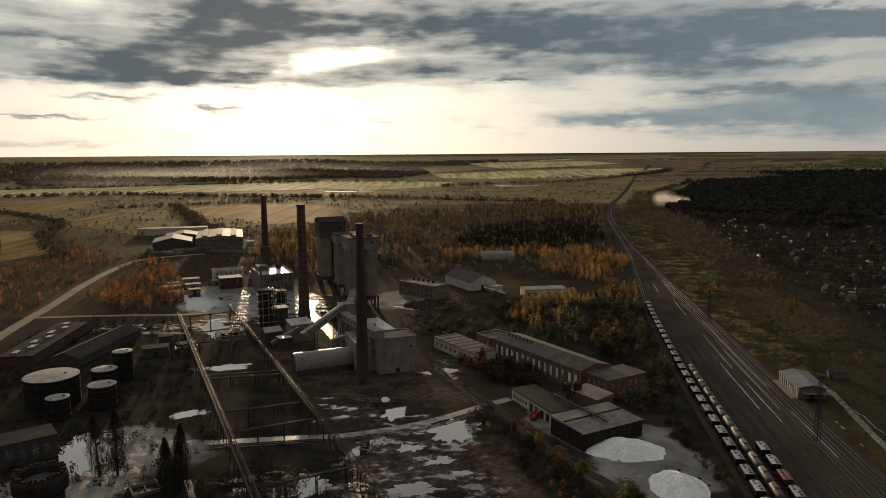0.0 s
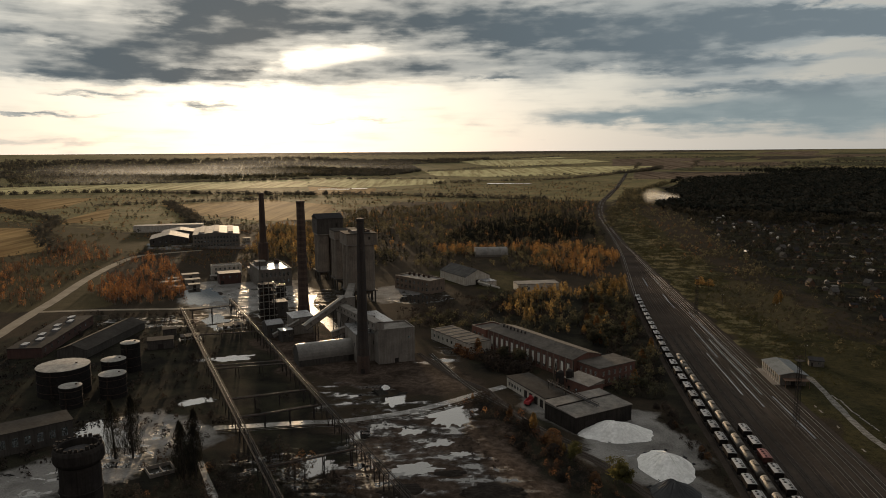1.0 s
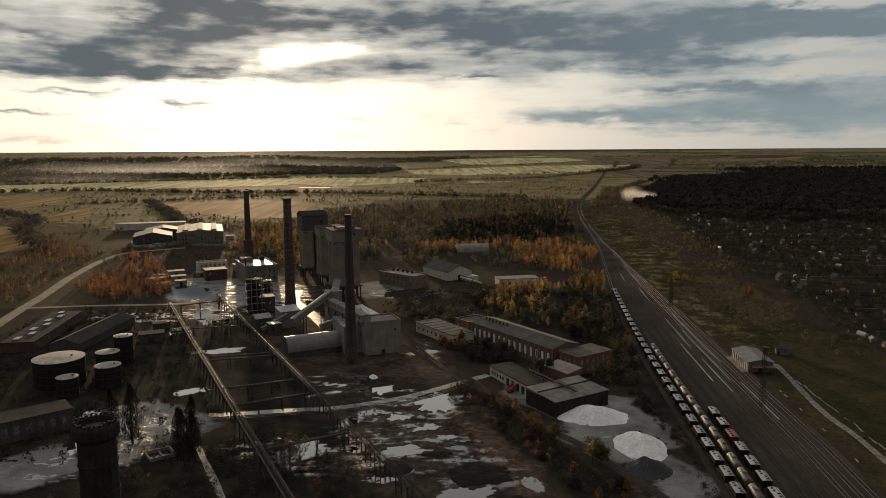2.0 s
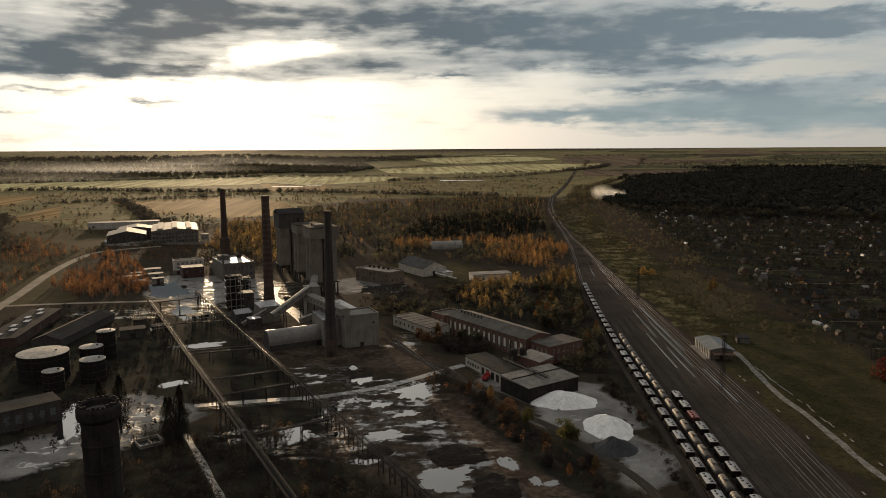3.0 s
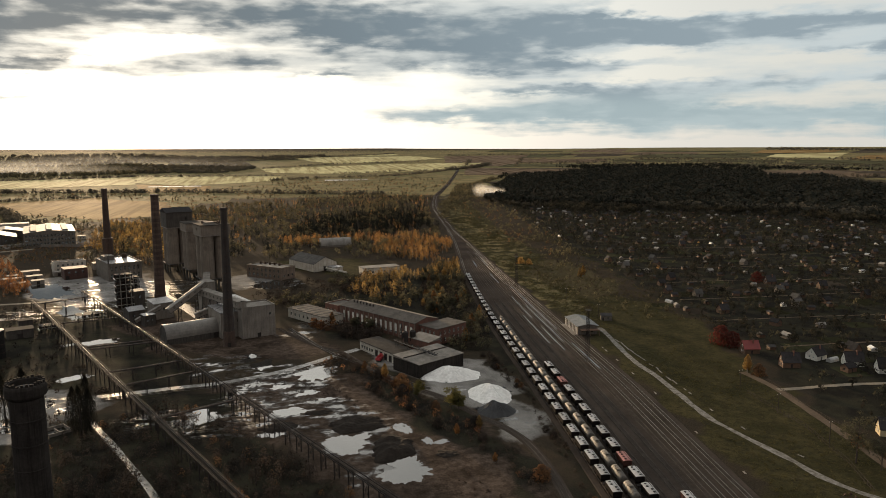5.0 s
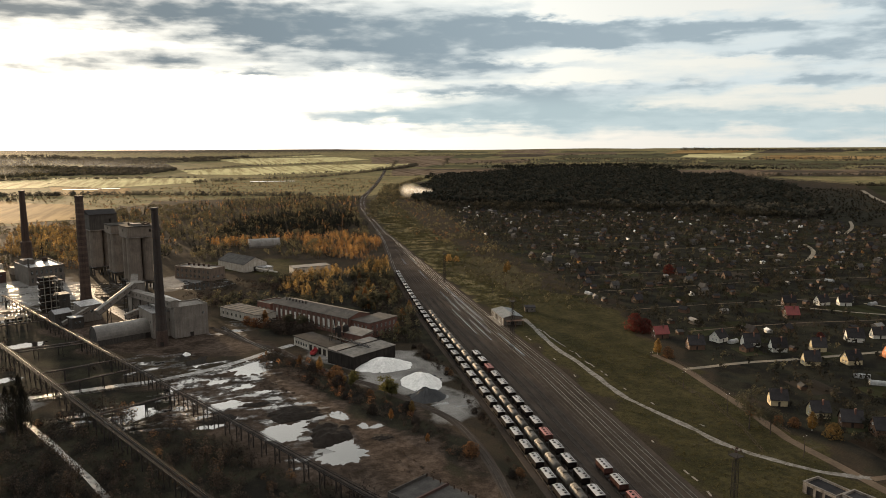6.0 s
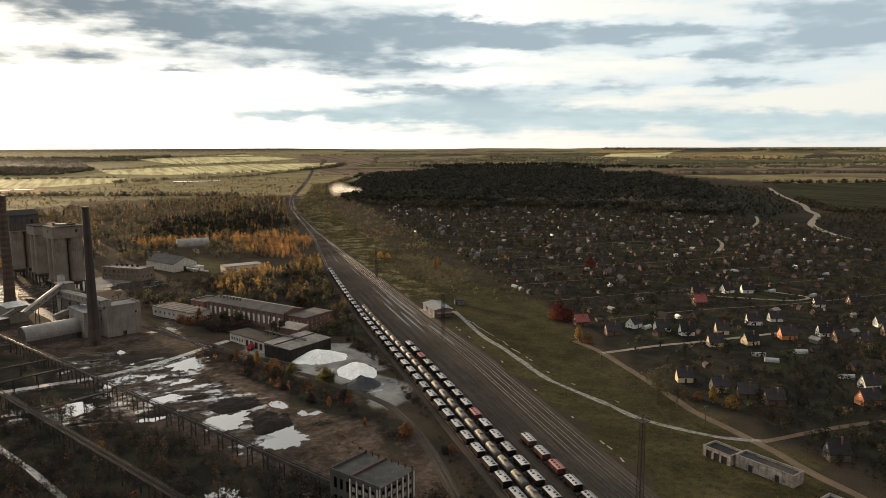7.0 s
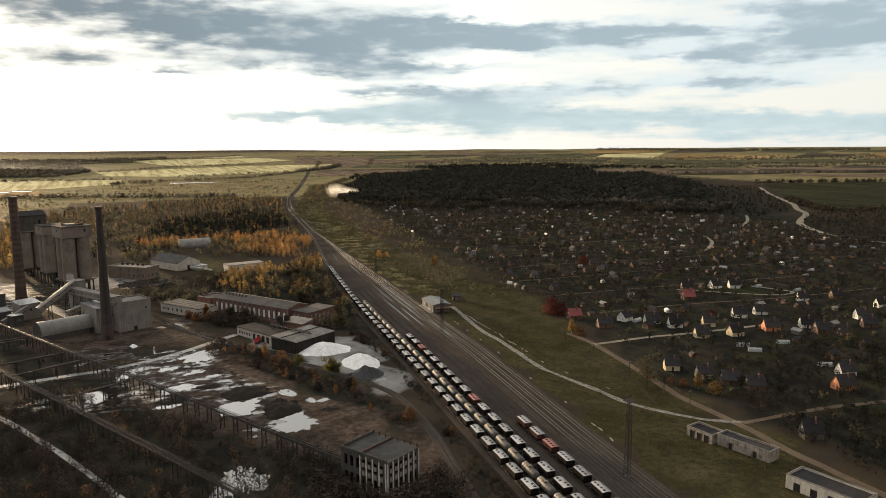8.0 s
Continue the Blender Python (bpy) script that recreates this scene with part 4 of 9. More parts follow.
def pool(x, y, rx, ry, rz, seed, label="shallow puddle mirroring the bright sky"):
    n, s = 200, Shape()
    c, q = math.cos(radians(rz)), math.sin(radians(rz))
    ring = []
    for i in range(n):
        a = 2 * math.pi * i / n
        k = 1 + 0.55 * noise.noise((math.cos(a) * 1.1, math.sin(a) * 1.1, seed)) + 0.4 * noise.noise((math.cos(a) * 3.2, math.sin(a) * 3.2, seed + 4)) + 0.20 * noise.noise((math.cos(a) * 8, math.sin(a) * 9, seed + 9)) + 0.08 * noise.noise((math.cos(a) * 24, math.sin(a) * 24, seed + 2))
        u, v = rx * k * math.cos(a), ry * k * math.sin(a)
        k = max(k, 0.12)
        u, v = rx * k * math.cos(a), ry * k * math.sin(a)
        ring.append((x + u * c - v * q, y + u * q + v * c, 0.03 + rise(x, y)))
    s.add([(x, y, 0.03 + rise(x, y))] + ring, [(0, 1 + i, 1 + (i + 1) % n) for i in range(n)])
    lone("puddle", s, "water", label, "water", "structure")
    keep_clear(x, y, min(rx, ry) * 0.8)


for p in ((3, 281, 9, 13, -25, 1.3), (10, 189, 10, 8, 20, 2.1), (27, 162, 10, 9, 35, 3.4), (33, 199, 3, 5, 20, 19.4), (45, 182, 3, 2, 10, 20.1), (-13, 262, 5, 3.5, 10, 21.3), (-2, 250, 6, 2.5, 30, 22.8), (6, 240, 4, 2, 0, 23.3), (40, 184, 2, 3, 0, 24.9), (-30, 309, 3.5, 4.5, 10, 4.2), (-9, 228, 9, 4, 10, 5.5), (-34, 258, 4, 3, 0, 6.1),
          (-3, 118, 8, 13, -25, 7.7), (-138, 256, 12, 20, 20, 8.8), (-187, 540, 16, 30, 20, 9.9), (-148, 450, 8, 22, 24, 10.4), (-118, 368, 14, 6, 20, 11.2), (-78, 482, 4, 22, 25, 12.6),
          (-47, 232, 7, 9, 25, 13.5), (-18, 205, 5, 3, 0, 14.1), (-16, 520, 14, 16, 0, 15.8), (-340, 850, 14, 26, 10, 16.3), (-112, 300, 7, 4, 20, 17.2), (-22, 300, 5, 9, -20, 18.4)):
    pool(*p)
for px_, py_, pw_ in ((-305, 2012, 26), (-262, 2004, 18), (-214, 2020, 24)):
    draped("pond", [(px_ - pw_, py_ + 10), (px_ + pw_, py_ + 13), (px_ + pw_ * 0.8, py_ - 11), (px_ - pw_ * 0.9, py_ - 8)], "water", "far flooded meadow shining white", 0.8, "water", wob=0.5)
draped("pond", [(170, 2232), (300, 2222), (296, 2196), (172, 2204)], "water", "narrow far pond shining white", 0.9, "water", wob=0.4)


def road(name, pts, half, z, material, label, wob=0.12, seed=0.0):
    line = smooth_line(pts)
    lone(name, ribbon(line, half, z, 0.0, wob, seed), material, label, "road", "structure")
    keep_line(line, half + 0.8)


road("road", [(-262, 350), (-276, 425), (-286, 474), (-296, 531), (-313, 611), (-325, 695), (-326, 752), (-309, 775), (-270, 800)], 4.2, 0.06, "gravel_road", "pale gravel road curving round the works")
road("road", [(-290, 487), (-240, 492), (-183, 494), (-150, 505)], 2.6, 0.05, "gravel_road", "pale gravel track along the fence", seed=2.0)
road("path", [(181, 326), (179, 314), (175, 294), (168, 260), (166, 236), (163, 210), (159, 182), (160, 161), (163, 140), (164, 122), (168, 109), (174, 98), (180, 89), (188, 82), (194, 78)], 1.5, 0.06, "worn_concrete", "pale broken concrete footpath through the grass", 0.6, 3.0)
road("road", [(211, 228), (211, 214), (210, 199), (204, 171), (198, 143), (191, 115), (190, 99), (189, 83), (188, 70), (185, 54), (184, 36), (183, 20), (184, -60)], 2.0, 0.05, "dirt_road", "brown dirt lane beside the garden plots", 0.25, 4.0)
road("road", [(191, 79), (203, 78), (220, 77), (245, 74), (266, 69), (330, 60)], 1.5, 0.07, "dirt_road", "brown dirt lane between garden plots", 0.25, 5.0)
road("road", [(210, 201), (224, 200), (248, 199), (280, 194), (340, 188)], 1.6, 0.07, "gravel_road", "pale gravel lane between garden plots", 0.25, 6.0)
road("road", [(1521, 1209), (1328, 1013), (1166, 832), (1060, 735), (1000, 672), (871, 583), (801, 503)], 4.8, 0.2, "gravel_road", "pale wide gravel road through the wood", 0.2, 7.0)
for k_ in range(11):
    yl_ = 262 + 62 * k_
    xl_ = float(np.interp(yl_, [120, 215, 285, 335, 430, 640, 1180], [225, 246, 268, 256, 290, 335, 440]))
    road("garden_lane", [(xl_, yl_), (xl_ + 70, yl_ - 6), (xl_ + 150, yl_ - 22 + 5 * (k_ % 3)), (xl_ + 250, yl_ - 30)], 0.8, 0.07, "dirt_road", "narrow worn lane between garden plots", 0.3, 20.0 + k_)
road("road", [(801, 503), (772, 440), (774, 394), (790, 330)], 2.2, 0.1, "gravel_road", "pale gravel lane at the wood's edge", 0.2, 8.0)
road("road", [(896, 700), (830, 640), (759, 588)], 2.2, 0.1, "gravel_road", "short pale lane among dark trees", 0.3, 16.0)
road("road", [(638, 536), (600, 488), (544, 442)], 2.2, 0.1, "gravel_road", "short pale lane among garden plots", 0.4, 17.0)
road("road", [(-95, 268), (-57, 273), (-39, 275), (-10, 287), (20, 309), (30, 316)], 2.3, 0.06, "asphalt_wet", "wet broken concrete road with sunk rails", 0.1, 10.0)
road("road", [(-90, 236), (-83, 222), (-60, 173), (-42, 129), (-28, 90)], 1.25, 0.05, "asphalt_wet", "wet rutted track between bushes", 0.35, 11.0)
road("road", [(-100, 540), (-96, 500), (-75, 450), (-62, 415)], 4.0, 0.05, "asphalt_wet", "wet concrete road between chimneys and silos", 0.2, 13.0)
road("road", [(365, 300), (400, 262), (420, 248), (438, 252), (428, 282)], 1.5, 0.08, "gravel_road", "pale lane round a garden meadow", 0.2, 14.0)
# broken paving slabs beside the footpath, and long pools between the tracks
rng_s = random.Random(8)
for line_, share_, long_ in (([(178, 296), (175, 270), (172.5, 244), (168.6, 217)], 0.75, 2.5), ([(163, 285), (158, 245), (153, 211), (146, 172), (141, 131), (135, 100), (128, 69)], 0.2, 1.4),
                             ([(168.6, 212), (165, 186), (166, 160), (170, 132)], 0.35, 1.5)):
    for (x_, y_), (xn_, yn_) in zip(smooth_line(line_, 5.2), smooth_line(line_, 5.2)[1:]):
        if rng_s.random() < share_:
            half_ = long_ * rng_s.uniform(0.7, 1.25)
            sl = Shape().prism([(-0.35, -half_), (0.3, -half_ * 1.06), (0.4, half_ * 0.95), (-0.3, half_)], 0, 0.12)
            lone("paving_slab", sl, "concrete", "pale concrete slab lying in the grass", "slab", group="slabs in the grass", m=pose(x_ + rng_s.uniform(-0.5, 0.5), y_, 0.01, 0, 0, math.degrees(math.atan2(yn_ - y_, xn_ - x_)) - 90 + rng_s.uniform(-7, 7)))

# ---------------------------------------------------------------- the railway
YARD_Y = [-80, 0, 59, 105, 165, 244, 333, 420, 513, 610, 740, 892, 1040, 1188, 1330, 1484, 1933, 2600, 3468]
YARD_X = [62, 72, 79, 85, 94, 105, 117, 131.5, 148, 169, 197, 224, 248, 274, 306, 345, 487, 690, 943]
WIDE_Y, WIDE_W = [-80, 45, 119, 225, 330, 451, 530, 609, 699, 812, 934, 3468], [41, 42, 44, 46, 44, 38.5, 32.5, 25, 16.5, 8, 6, 5.5]


def yard_x(y):
    """The line of the first track, smoothed."""
    return float(np.mean([np.interp(y + o, YARD_Y, YARD_X) for o in (-36, -24, -12, 0, 12, 24, 36)]))


def yard_point(y, share):
    return yard_x(y) + share * float(np.interp(y, WIDE_Y, WIDE_W)), y


ys_all = list(np.arange(-80, 760, 8.0)) + list(np.arange(760, 3480, 20.0))
bed_mid = [((yard_point(y, 0)[0] + yard_point(y, 1)[0]) / 2, y) for y in ys_all]
bed_half = [float(np.interp(y, WIDE_Y, WIDE_W)) / 2 + 3.2 for y in ys_all]
lone("trackbed", ribbon(bed_mid, bed_half, 0.0, 0.22), "ballast", "dark oily ballast of the railway yard", "ground", "structure")
for (px_, py_), h_ in zip(bed_mid, bed_half):
    keep_clear(px_, py_, h_ + 2.5)


def rail_track(line, z, label, shiny=True, ties=True):
    """Two rails on sleepers along a line; 1.52 m gauge."""
    tr = thing("railway_track", label, "railway track", line[0][0], line[0][1], 0, 0, "tracks of the railway yard")
    ox, oy = line[0]
    for sg in (-1, 1):
        rows = []
        for i, (x, y) in enumerate(line):
            x0, y0 = line[max(0, i - 1)]
            x1, y1 = line[min(len(line) - 1, i + 1)]
            d = math.hypot(x1 - x0, y1 - y0)
            nx, ny = (y1 - y0) / d, -(x1 - x0) / d
            cx, cy, g = x + nx * 0.8 * sg - ox, y + ny * 0.8 * sg - oy, rise(x, y) + z
            rows.append([(cx - nx * 0.07, cy - ny * 0.07, g), (cx + nx * 0.07, cy + ny * 0.07, g), (cx + nx * 0.06, cy + ny * 0.06, g + 0.2), (cx - nx * 0.06, cy - ny * 0.06, g + 0.2)])
        part("rail", Shape().rings(rows), "rail_steel" if shiny else "rail_rust", tr)
    if ties:
        s = Shape()
        run = 0.0
        for (x0, y0), (x1, y1) in zip(line, line[1:]):
            d = math.hypot(x1 - x0, y1 - y0)
            if y0 > 400:
                break
            a = math.atan2(y1 - y0, x1 - x0)
            c, q = math.cos(a), math.sin(a)
            while run < d:
                px, py = x0 + c * run - ox, y0 + q * run - oy
                v = [(px + c * u - q * w, py + q * u + c * w, zz) for zz in (z - 0.1, z + 0.02) for u, w in ((-0.13, -1.35), (0.13, -1.35), (0.13, 1.35), (-0.13, 1.35))]
                s.add(v, [(4, 5, 6, 7), (0, 1, 5, 4), (1, 2, 6, 5), (2, 3, 7, 6), (3, 0, 4, 7)])
                run += 0.62
            run -= d
        if s.v:
            tagged(part("sleepers", s, "sleeper", tr), kind="stuff")
    return tr


SHARES = [(0.0, 3468), (0.125, 580), (0.25, 610), (0.37, 590), (0.49, 670), (0.60, 620), (0.71, 700), (0.80, 640), (0.90, 720), (1.0, 3468)]
for share, end in SHARES:
    rail_track([yard_point(y, share) for y in ys_all if y <= end], 0.30, "straight steel railway track on dark ballast", share > 0.75 or share == 0.0)
SIDING = [(58, 40), (63, 72), (68, 98), (74, 130), (77, 161), (75, 183), (66, 206), (56, 231), (42, 253), (31, 280), (20, 311), (6, 332), (-13, 374)]
side_line = smooth_line(SIDING, 4.0)
lone("trackbed", ribbon(side_line, 2.0, 0.0, 0.1, 0.1), "ballast", "overgrown bed of the curved works siding", "ground", "structure")
rail_track(side_line, 0.14, "rusty curved siding into the works", False)
rail_track(smooth_line([(54, 242), (40, 262), (27, 288), (12, 318), (-6, 372)], 4.0), 0.10, "rusty works track past the sheds", True)
rail_track(smooth_line([(-92, 263), (-57, 268), (-39, 270), (-9, 281), (20, 302)], 4.0), 0.10, "rusty rails sunk in wet concrete", True, False)
keep_line(side_line, 3.0)


# ---------------------------------------------------------------- wagons
PITCH = 12.02


def bogie(w, x):
    b = Shape()
    for sy in (-1, 1):
        b.box(x - 1.25, sy * 1.02 - 0.09, 0.42, x + 1.25, sy * 1.02 + 0.09, 0.68)
    b.box(x - 0.25, -1.2, 0.5, x + 0.25, 1.2, 0.85)
    bo = part("bogie", b, "steel_dark", w)
    for dx in (-0.92, 0.92):
        s = Shape()
        for sy in (-1, 1):
            s.tube((x + dx, sy * 0.72, 0.475), (x + dx, sy * 0.86, 0.475), 0.475, n=12)
        s.tube((x + dx, -0.72, 0.475), (x + dx, 0.72, 0.475), 0.08, n=6)
        part("wheelset", s, "steel_rust", bo)


def coupler(w, half):
    for sx in (-1, 1):
        part("coupler", Shape().box(min(sx * half, sx * (PITCH / 2 - 0.03)), -0.14, 0.85, max(sx * half, sx * (PITCH / 2 - 0.03)), 0.14, 1.15), "steel_dark", w)


def hopper_wagon(body_mat, roof_mat, label, ribbed):
    w = thing("hopper_wagon", label, "freight wagon", 0, 0, 0, 0, "freight wagons in the yard")
    L, W = 7.6, 3.1
    b = Shape()
    # two discharge hoppers below a straight-sided body
    b.rings([[(-L / 2, -W / 2, 2.0), (L / 2, -W / 2, 2.0), (L / 2, W / 2, 2.0), (-L / 2, W / 2, 2.0)], [(-L / 2, -W / 2, 3.75), (L / 2, -W / 2, 3.75), (L / 2, W / 2, 3.75), (-L / 2, W / 2, 3.75)]])
    for cx in (-1.8, 1.8):
        b.rings([[(cx - 0.5, -0.7, 0.75), (cx + 0.5, -0.7, 0.75), (cx + 0.5, 0.7, 0.75), (cx - 0.5, 0.7, 0.75)], [(cx - 1.7, -W / 2 + 0.03, 2.0), (cx + 1.7, -W / 2 + 0.03, 2.0), (cx + 1.7, W / 2 - 0.03, 2.0), (cx - 1.7, W / 2 - 0.03, 2.0)]])
    part("body", b, body_mat, w)
    part("underframe", Shape().box(-5.45, -0.3, 0.88, 5.45, 0.3, 1.16).box(-5.45, -1.45, 1.18, -4.2, 1.45, 1.3).box(4.2, -1.45, 1.18, 5.45, 1.45, 1.3), "steel_dark", w)
    n, rows = 8, []
    for x in (-L / 2 - 0.05, L / 2 + 0.05):
        top = [(x, -W / 2 - 0.05 + (W + 0.1) * k / n, 3.756 + 0.2 * math.sin(math.pi * k / n)) for k in range(n + 1)]
        rows.append(top)
    part("roof", Shape().rings(rows), roof_mat, w)
    hatch = Shape().turned([(0.42, 0), (0.42, 0.16), (0.12, 0.24)], 12).mesh("hatch")
    for hx in (-2.8, -0.95, 0.95, 2.8):
        part("hatch", hatch, "hatch_dark", w, m=pose(hx, (0.45 if hx > 0 else -0.35) if not ribbed else 0.42, 3.92))
    part("walkway", Shape().box(-L / 2, -1.12, 3.86, L / 2, -0.98, 3.95), "steel_dark", w)
    for sx in (-1, 1):
        part("end_slope", Shape().add([(sx * (L / 2 + 0.004), -W / 2 + 0.1, 2.0), (sx * (L / 2 + 0.004), W / 2 - 0.1, 2.0), (sx * 3.0, W / 2 - 0.1, 0.95), (sx * 3.0, -W / 2 + 0.1, 0.95), (sx * (L / 2 + 0.004), -W / 2 + 0.1, 2.08), (sx * (L / 2 + 0.004), W / 2 - 0.1, 2.08)], [(0, 1, 2, 3), (0, 4, 5, 1), (3, 2, 5, 4), (0, 3, 4), (1, 5, 2)]), body_mat, w)
    rib = Shape().box(-0.06, -W / 2 - 0.09, 2.0, 0.06, -W / 2 - 0.004, 3.72).mesh("rib")
    for k in range(8 if ribbed else 0):
        for turn in (0, 180):
            part("rib", rib, body_mat, w, m=pose(-L / 2 + 0.3 + (L - 0.6) * k / (7 if ribbed else 4), 0, 0, 0, 0, turn) if turn == 0 else pose(L / 2 - 0.3 - (L - 0.6) * k / (7 if ribbed else 4), 0, 0, 0, 0, turn))
    la = Shape()
    for sy in (-0.2, 0.2):
        la.beam((L / 2 + 0.16, sy, 1.2), (L / 2 + 0.16, sy, 4.1), 0.05)
    for k in range(8):
        la.box(L / 2 + 0.13, -0.2, 1.4 + k * 0.34, L / 2 + 0.19, 0.2, 1.43 + k * 0.34)
    part("ladder", la, "steel_dark", w)
    for x in (-3.9, 3.9):
        bogie(w, x)
    coupler(w, 5.45)
    return w


def tank_wagon():
    w = thing("tank_wagon", "dusty yellowish steel tank wagon on rusty rails", "freight wagon", 0, 0, 0, 0, "freight wagons in the yard")
    prof = [(-4.95, 0.5), (-4.87, 1.0), (-4.65, 1.32), (-4.35, 1.5), (4.35, 1.5), (4.65, 1.32), (4.87, 1.0), (4.95, 0.5)]
    n = 20
    part("barrel", Shape().rings([[(x, r * math.cos(2 * math.pi * i / n), 2.55 + r * math.sin(2 * math.pi * i / n)) for i in range(n)] for x, r in prof]), "wagon_tank", w, smooth=True)
    part("dome", Shape().turned([(0.75, 3.9), (0.75, 4.35), (0.6, 4.5), (0.15, 4.55)], 14), "wagon_tank", w)
    strap = Shape().rings([[(x, 1.53 * math.cos(2 * math.pi * i / n), 2.55 + 1.53 * math.sin(2 * math.pi * i / n)) for i in range(n)] for x in (-0.07, 0.07)]).mesh("strap")
    for x in (-3.2, -1.5, 1.5, 3.2):
        part("strap", strap, "steel_rust", w, m=pose(x, 0, 0))
    part("underframe", Shape().box(-5.45, -0.4, 0.88, 5.45, 0.4, 1.2).box(-5.45, -1.4, 1.1, -5.0, 1.4, 1.22).box(5.0, -1.4, 1.1, 5.45, 1.4, 1.22), "steel_dark", w)
    pl = Shape().box(-1.1, -0.95, 4.05, 1.1, -0.7, 4.1).box(-1.1, 0.7, 4.05, 1.1, 0.95, 4.1)
    for sx in (-1.1, 1.1):
        for sy in (-0.95, 0.95):
            pl.beam((sx, sy, 3.8), (sx, sy, 4.8), 0.05)
    for sy in (-0.95, 0.95):
        pl.beam((-1.1, sy, 4.78), (1.1, sy, 4.78), 0.04)
    part("platform", pl, "steel_dark", w)
    la = Shape()
    for dx in (-0.2, 0.2):
        la.beam((dx, -1.7, 1.2), (dx, -0.95, 4.05), 0.05)
    part("ladder", la, "steel_dark", w)
    for x in (-3.9, 3.9):
        bogie(w, x)
    coupler(w, 5.45)
    return w


def train(protos, share, y0, y1, seed):
    rng = random.Random(seed)
    pts = [yard_point(y, share) for y in np.arange(y0 - 20, y1 + 40, 1.0)]
    acc, nxt, k = 0.0, 20.0, 0
    for (xa, ya), (xb, yb) in zip(pts, pts[1:]):
        d = math.hypot(xb - xa, yb - ya)
        while acc + d > nxt:
            t = (nxt - acc) / d
            x, y = xa + (xb - xa) * t, ya + (yb - ya) * t
            if y > y1:
                return
            copy_thing(rng.choices([p for p, _ in protos], [q for _, q in protos])[0], pose(x, y, 0.50, 0, 0, math.degrees(math.atan2(yb - ya, xb - xa))))
            nxt += PITCH
        acc += d


grey_hopper = hopper_wagon("wagon_grey_shaded", "wagon_roof", "grey hopper wagon, sides painted near-black for shade, pale dusty hatched roof", False)
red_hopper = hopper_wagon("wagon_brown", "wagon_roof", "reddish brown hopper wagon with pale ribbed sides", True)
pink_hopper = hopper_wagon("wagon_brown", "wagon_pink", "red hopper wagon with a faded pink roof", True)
rib_hopper = hopper_wagon("wagon_grey_shaded", "wagon_roof", "ribbed grey hopper wagon, sides painted near-black for shade, curved roof", True)
tanker = tank_wagon()
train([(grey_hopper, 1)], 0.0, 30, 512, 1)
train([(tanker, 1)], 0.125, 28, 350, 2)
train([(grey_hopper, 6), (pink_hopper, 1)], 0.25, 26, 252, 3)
train([(rib_hopper, 4), (red_hopper, 3), (pink_hopper, 1)], 0.49, 18, 118, 4)
for ob in (grey_hopper, red_hopper, pink_hopper, rib_hopper, tanker):
    for o in [ob, *ob.children_recursive][::-1]:
        bpy.data.objects.remove(o)


# ---------------------------------------------------------------- masts and poles by the line
def light_mast(x, y, h):
    m = thing("lighting_mast", "tall dark steel lattice lighting mast beside the tracks", "mast", x, y, 0, 10, "lighting masts")
    part("footing", Shape().box(-1.3, -1.3, -0.2, 1.3, 1.3, 0.5), "concrete_dark", m)
    leg = [[(sx * 0.85, sy * 0.85), (sx * 0.55, sy * 0.55)] for sx, sy in ((-1, -1), (1, -1), (1, 1), (-1, 1))]
    for a, b in leg:
        part("leg", Shape().beam((*a, 0.5), (*b, h - 2), 0.15), "steel_dark", m)
    n = 12
    for k in range(4):
        br = Shape()
        (a0, b0), (a1, b1) = leg[k], leg[(k + 1) % 4]
        for i in range(n):
            t0, t1 = i / n, (i + 1) / n
            z0, z1 = 0.5 + (h - 2.5) * t0, 0.5 + (h - 2.5) * t1
            p = [(a0[0] + (b0[0] - a0[0]) * t, a0[1] + (b0[1] - a0[1]) * t) for t in (t0, t1)]
            q = [(a1[0] + (b1[0] - a1[0]) * t, a1[1] + (b1[1] - a1[1]) * t) for t in (t0, t1)]
            br.beam((*p[0], z0), (*q[1], z1), 0.06).beam((*q[0], z0), (*p[1], z1), 0.06).beam((*p[1], z1), (*q[1], z1), 0.07)
        tagged(part("bracing", br, "steel_dark", m), kind="stuff")
    deck = part("platform", Shape().box(-1.5, -1.5, h - 2, 1.5, 1.5, h - 1.85), "steel_dark", m)
    ra = Shape()
    for sx, sy in ((-1, -1), (1, -1), (1, 1), (-1, 1)):
        ra.beam((sx * 1.45, sy * 1.45, h - 1.85), (sx * 1.45, sy * 1.45, h - 0.8), 0.07)
    for z in (h - 1.3, h - 0.82):
        ra.beam((-1.45, -1.45, z), (1.45, -1.45, z), 0.06).beam((-1.45, 1.45, z), (1.45, 1.45, z), 0.06).beam((-1.45, -1.45, z), (-1.45, 1.45, z), 0.06).beam((1.45, -1.45, z), (1.45, 1.45, z), 0.06)
    part("railing", ra, "steel_dark", deck)
    for k in range(4):
        a = math.pi / 2 * k + 0.6
        part("floodlight", Shape().turned([(0.12, -0.3), (0.42, 0.0), (0.42, 0.12), (0.1, 0.14)], 10), "steel_rust", m, m=pose(1.2 * math.cos(a), 1.2 * math.sin(a), h - 0.3, 60, 0, math.degrees(a) + 90))
    keep_clear(x, y, 3)


light_mast(117, 62, 29.2)
light_mast(143.4, 263.2, 29.5)
light_mast(173.9, 459.6, 27.0)


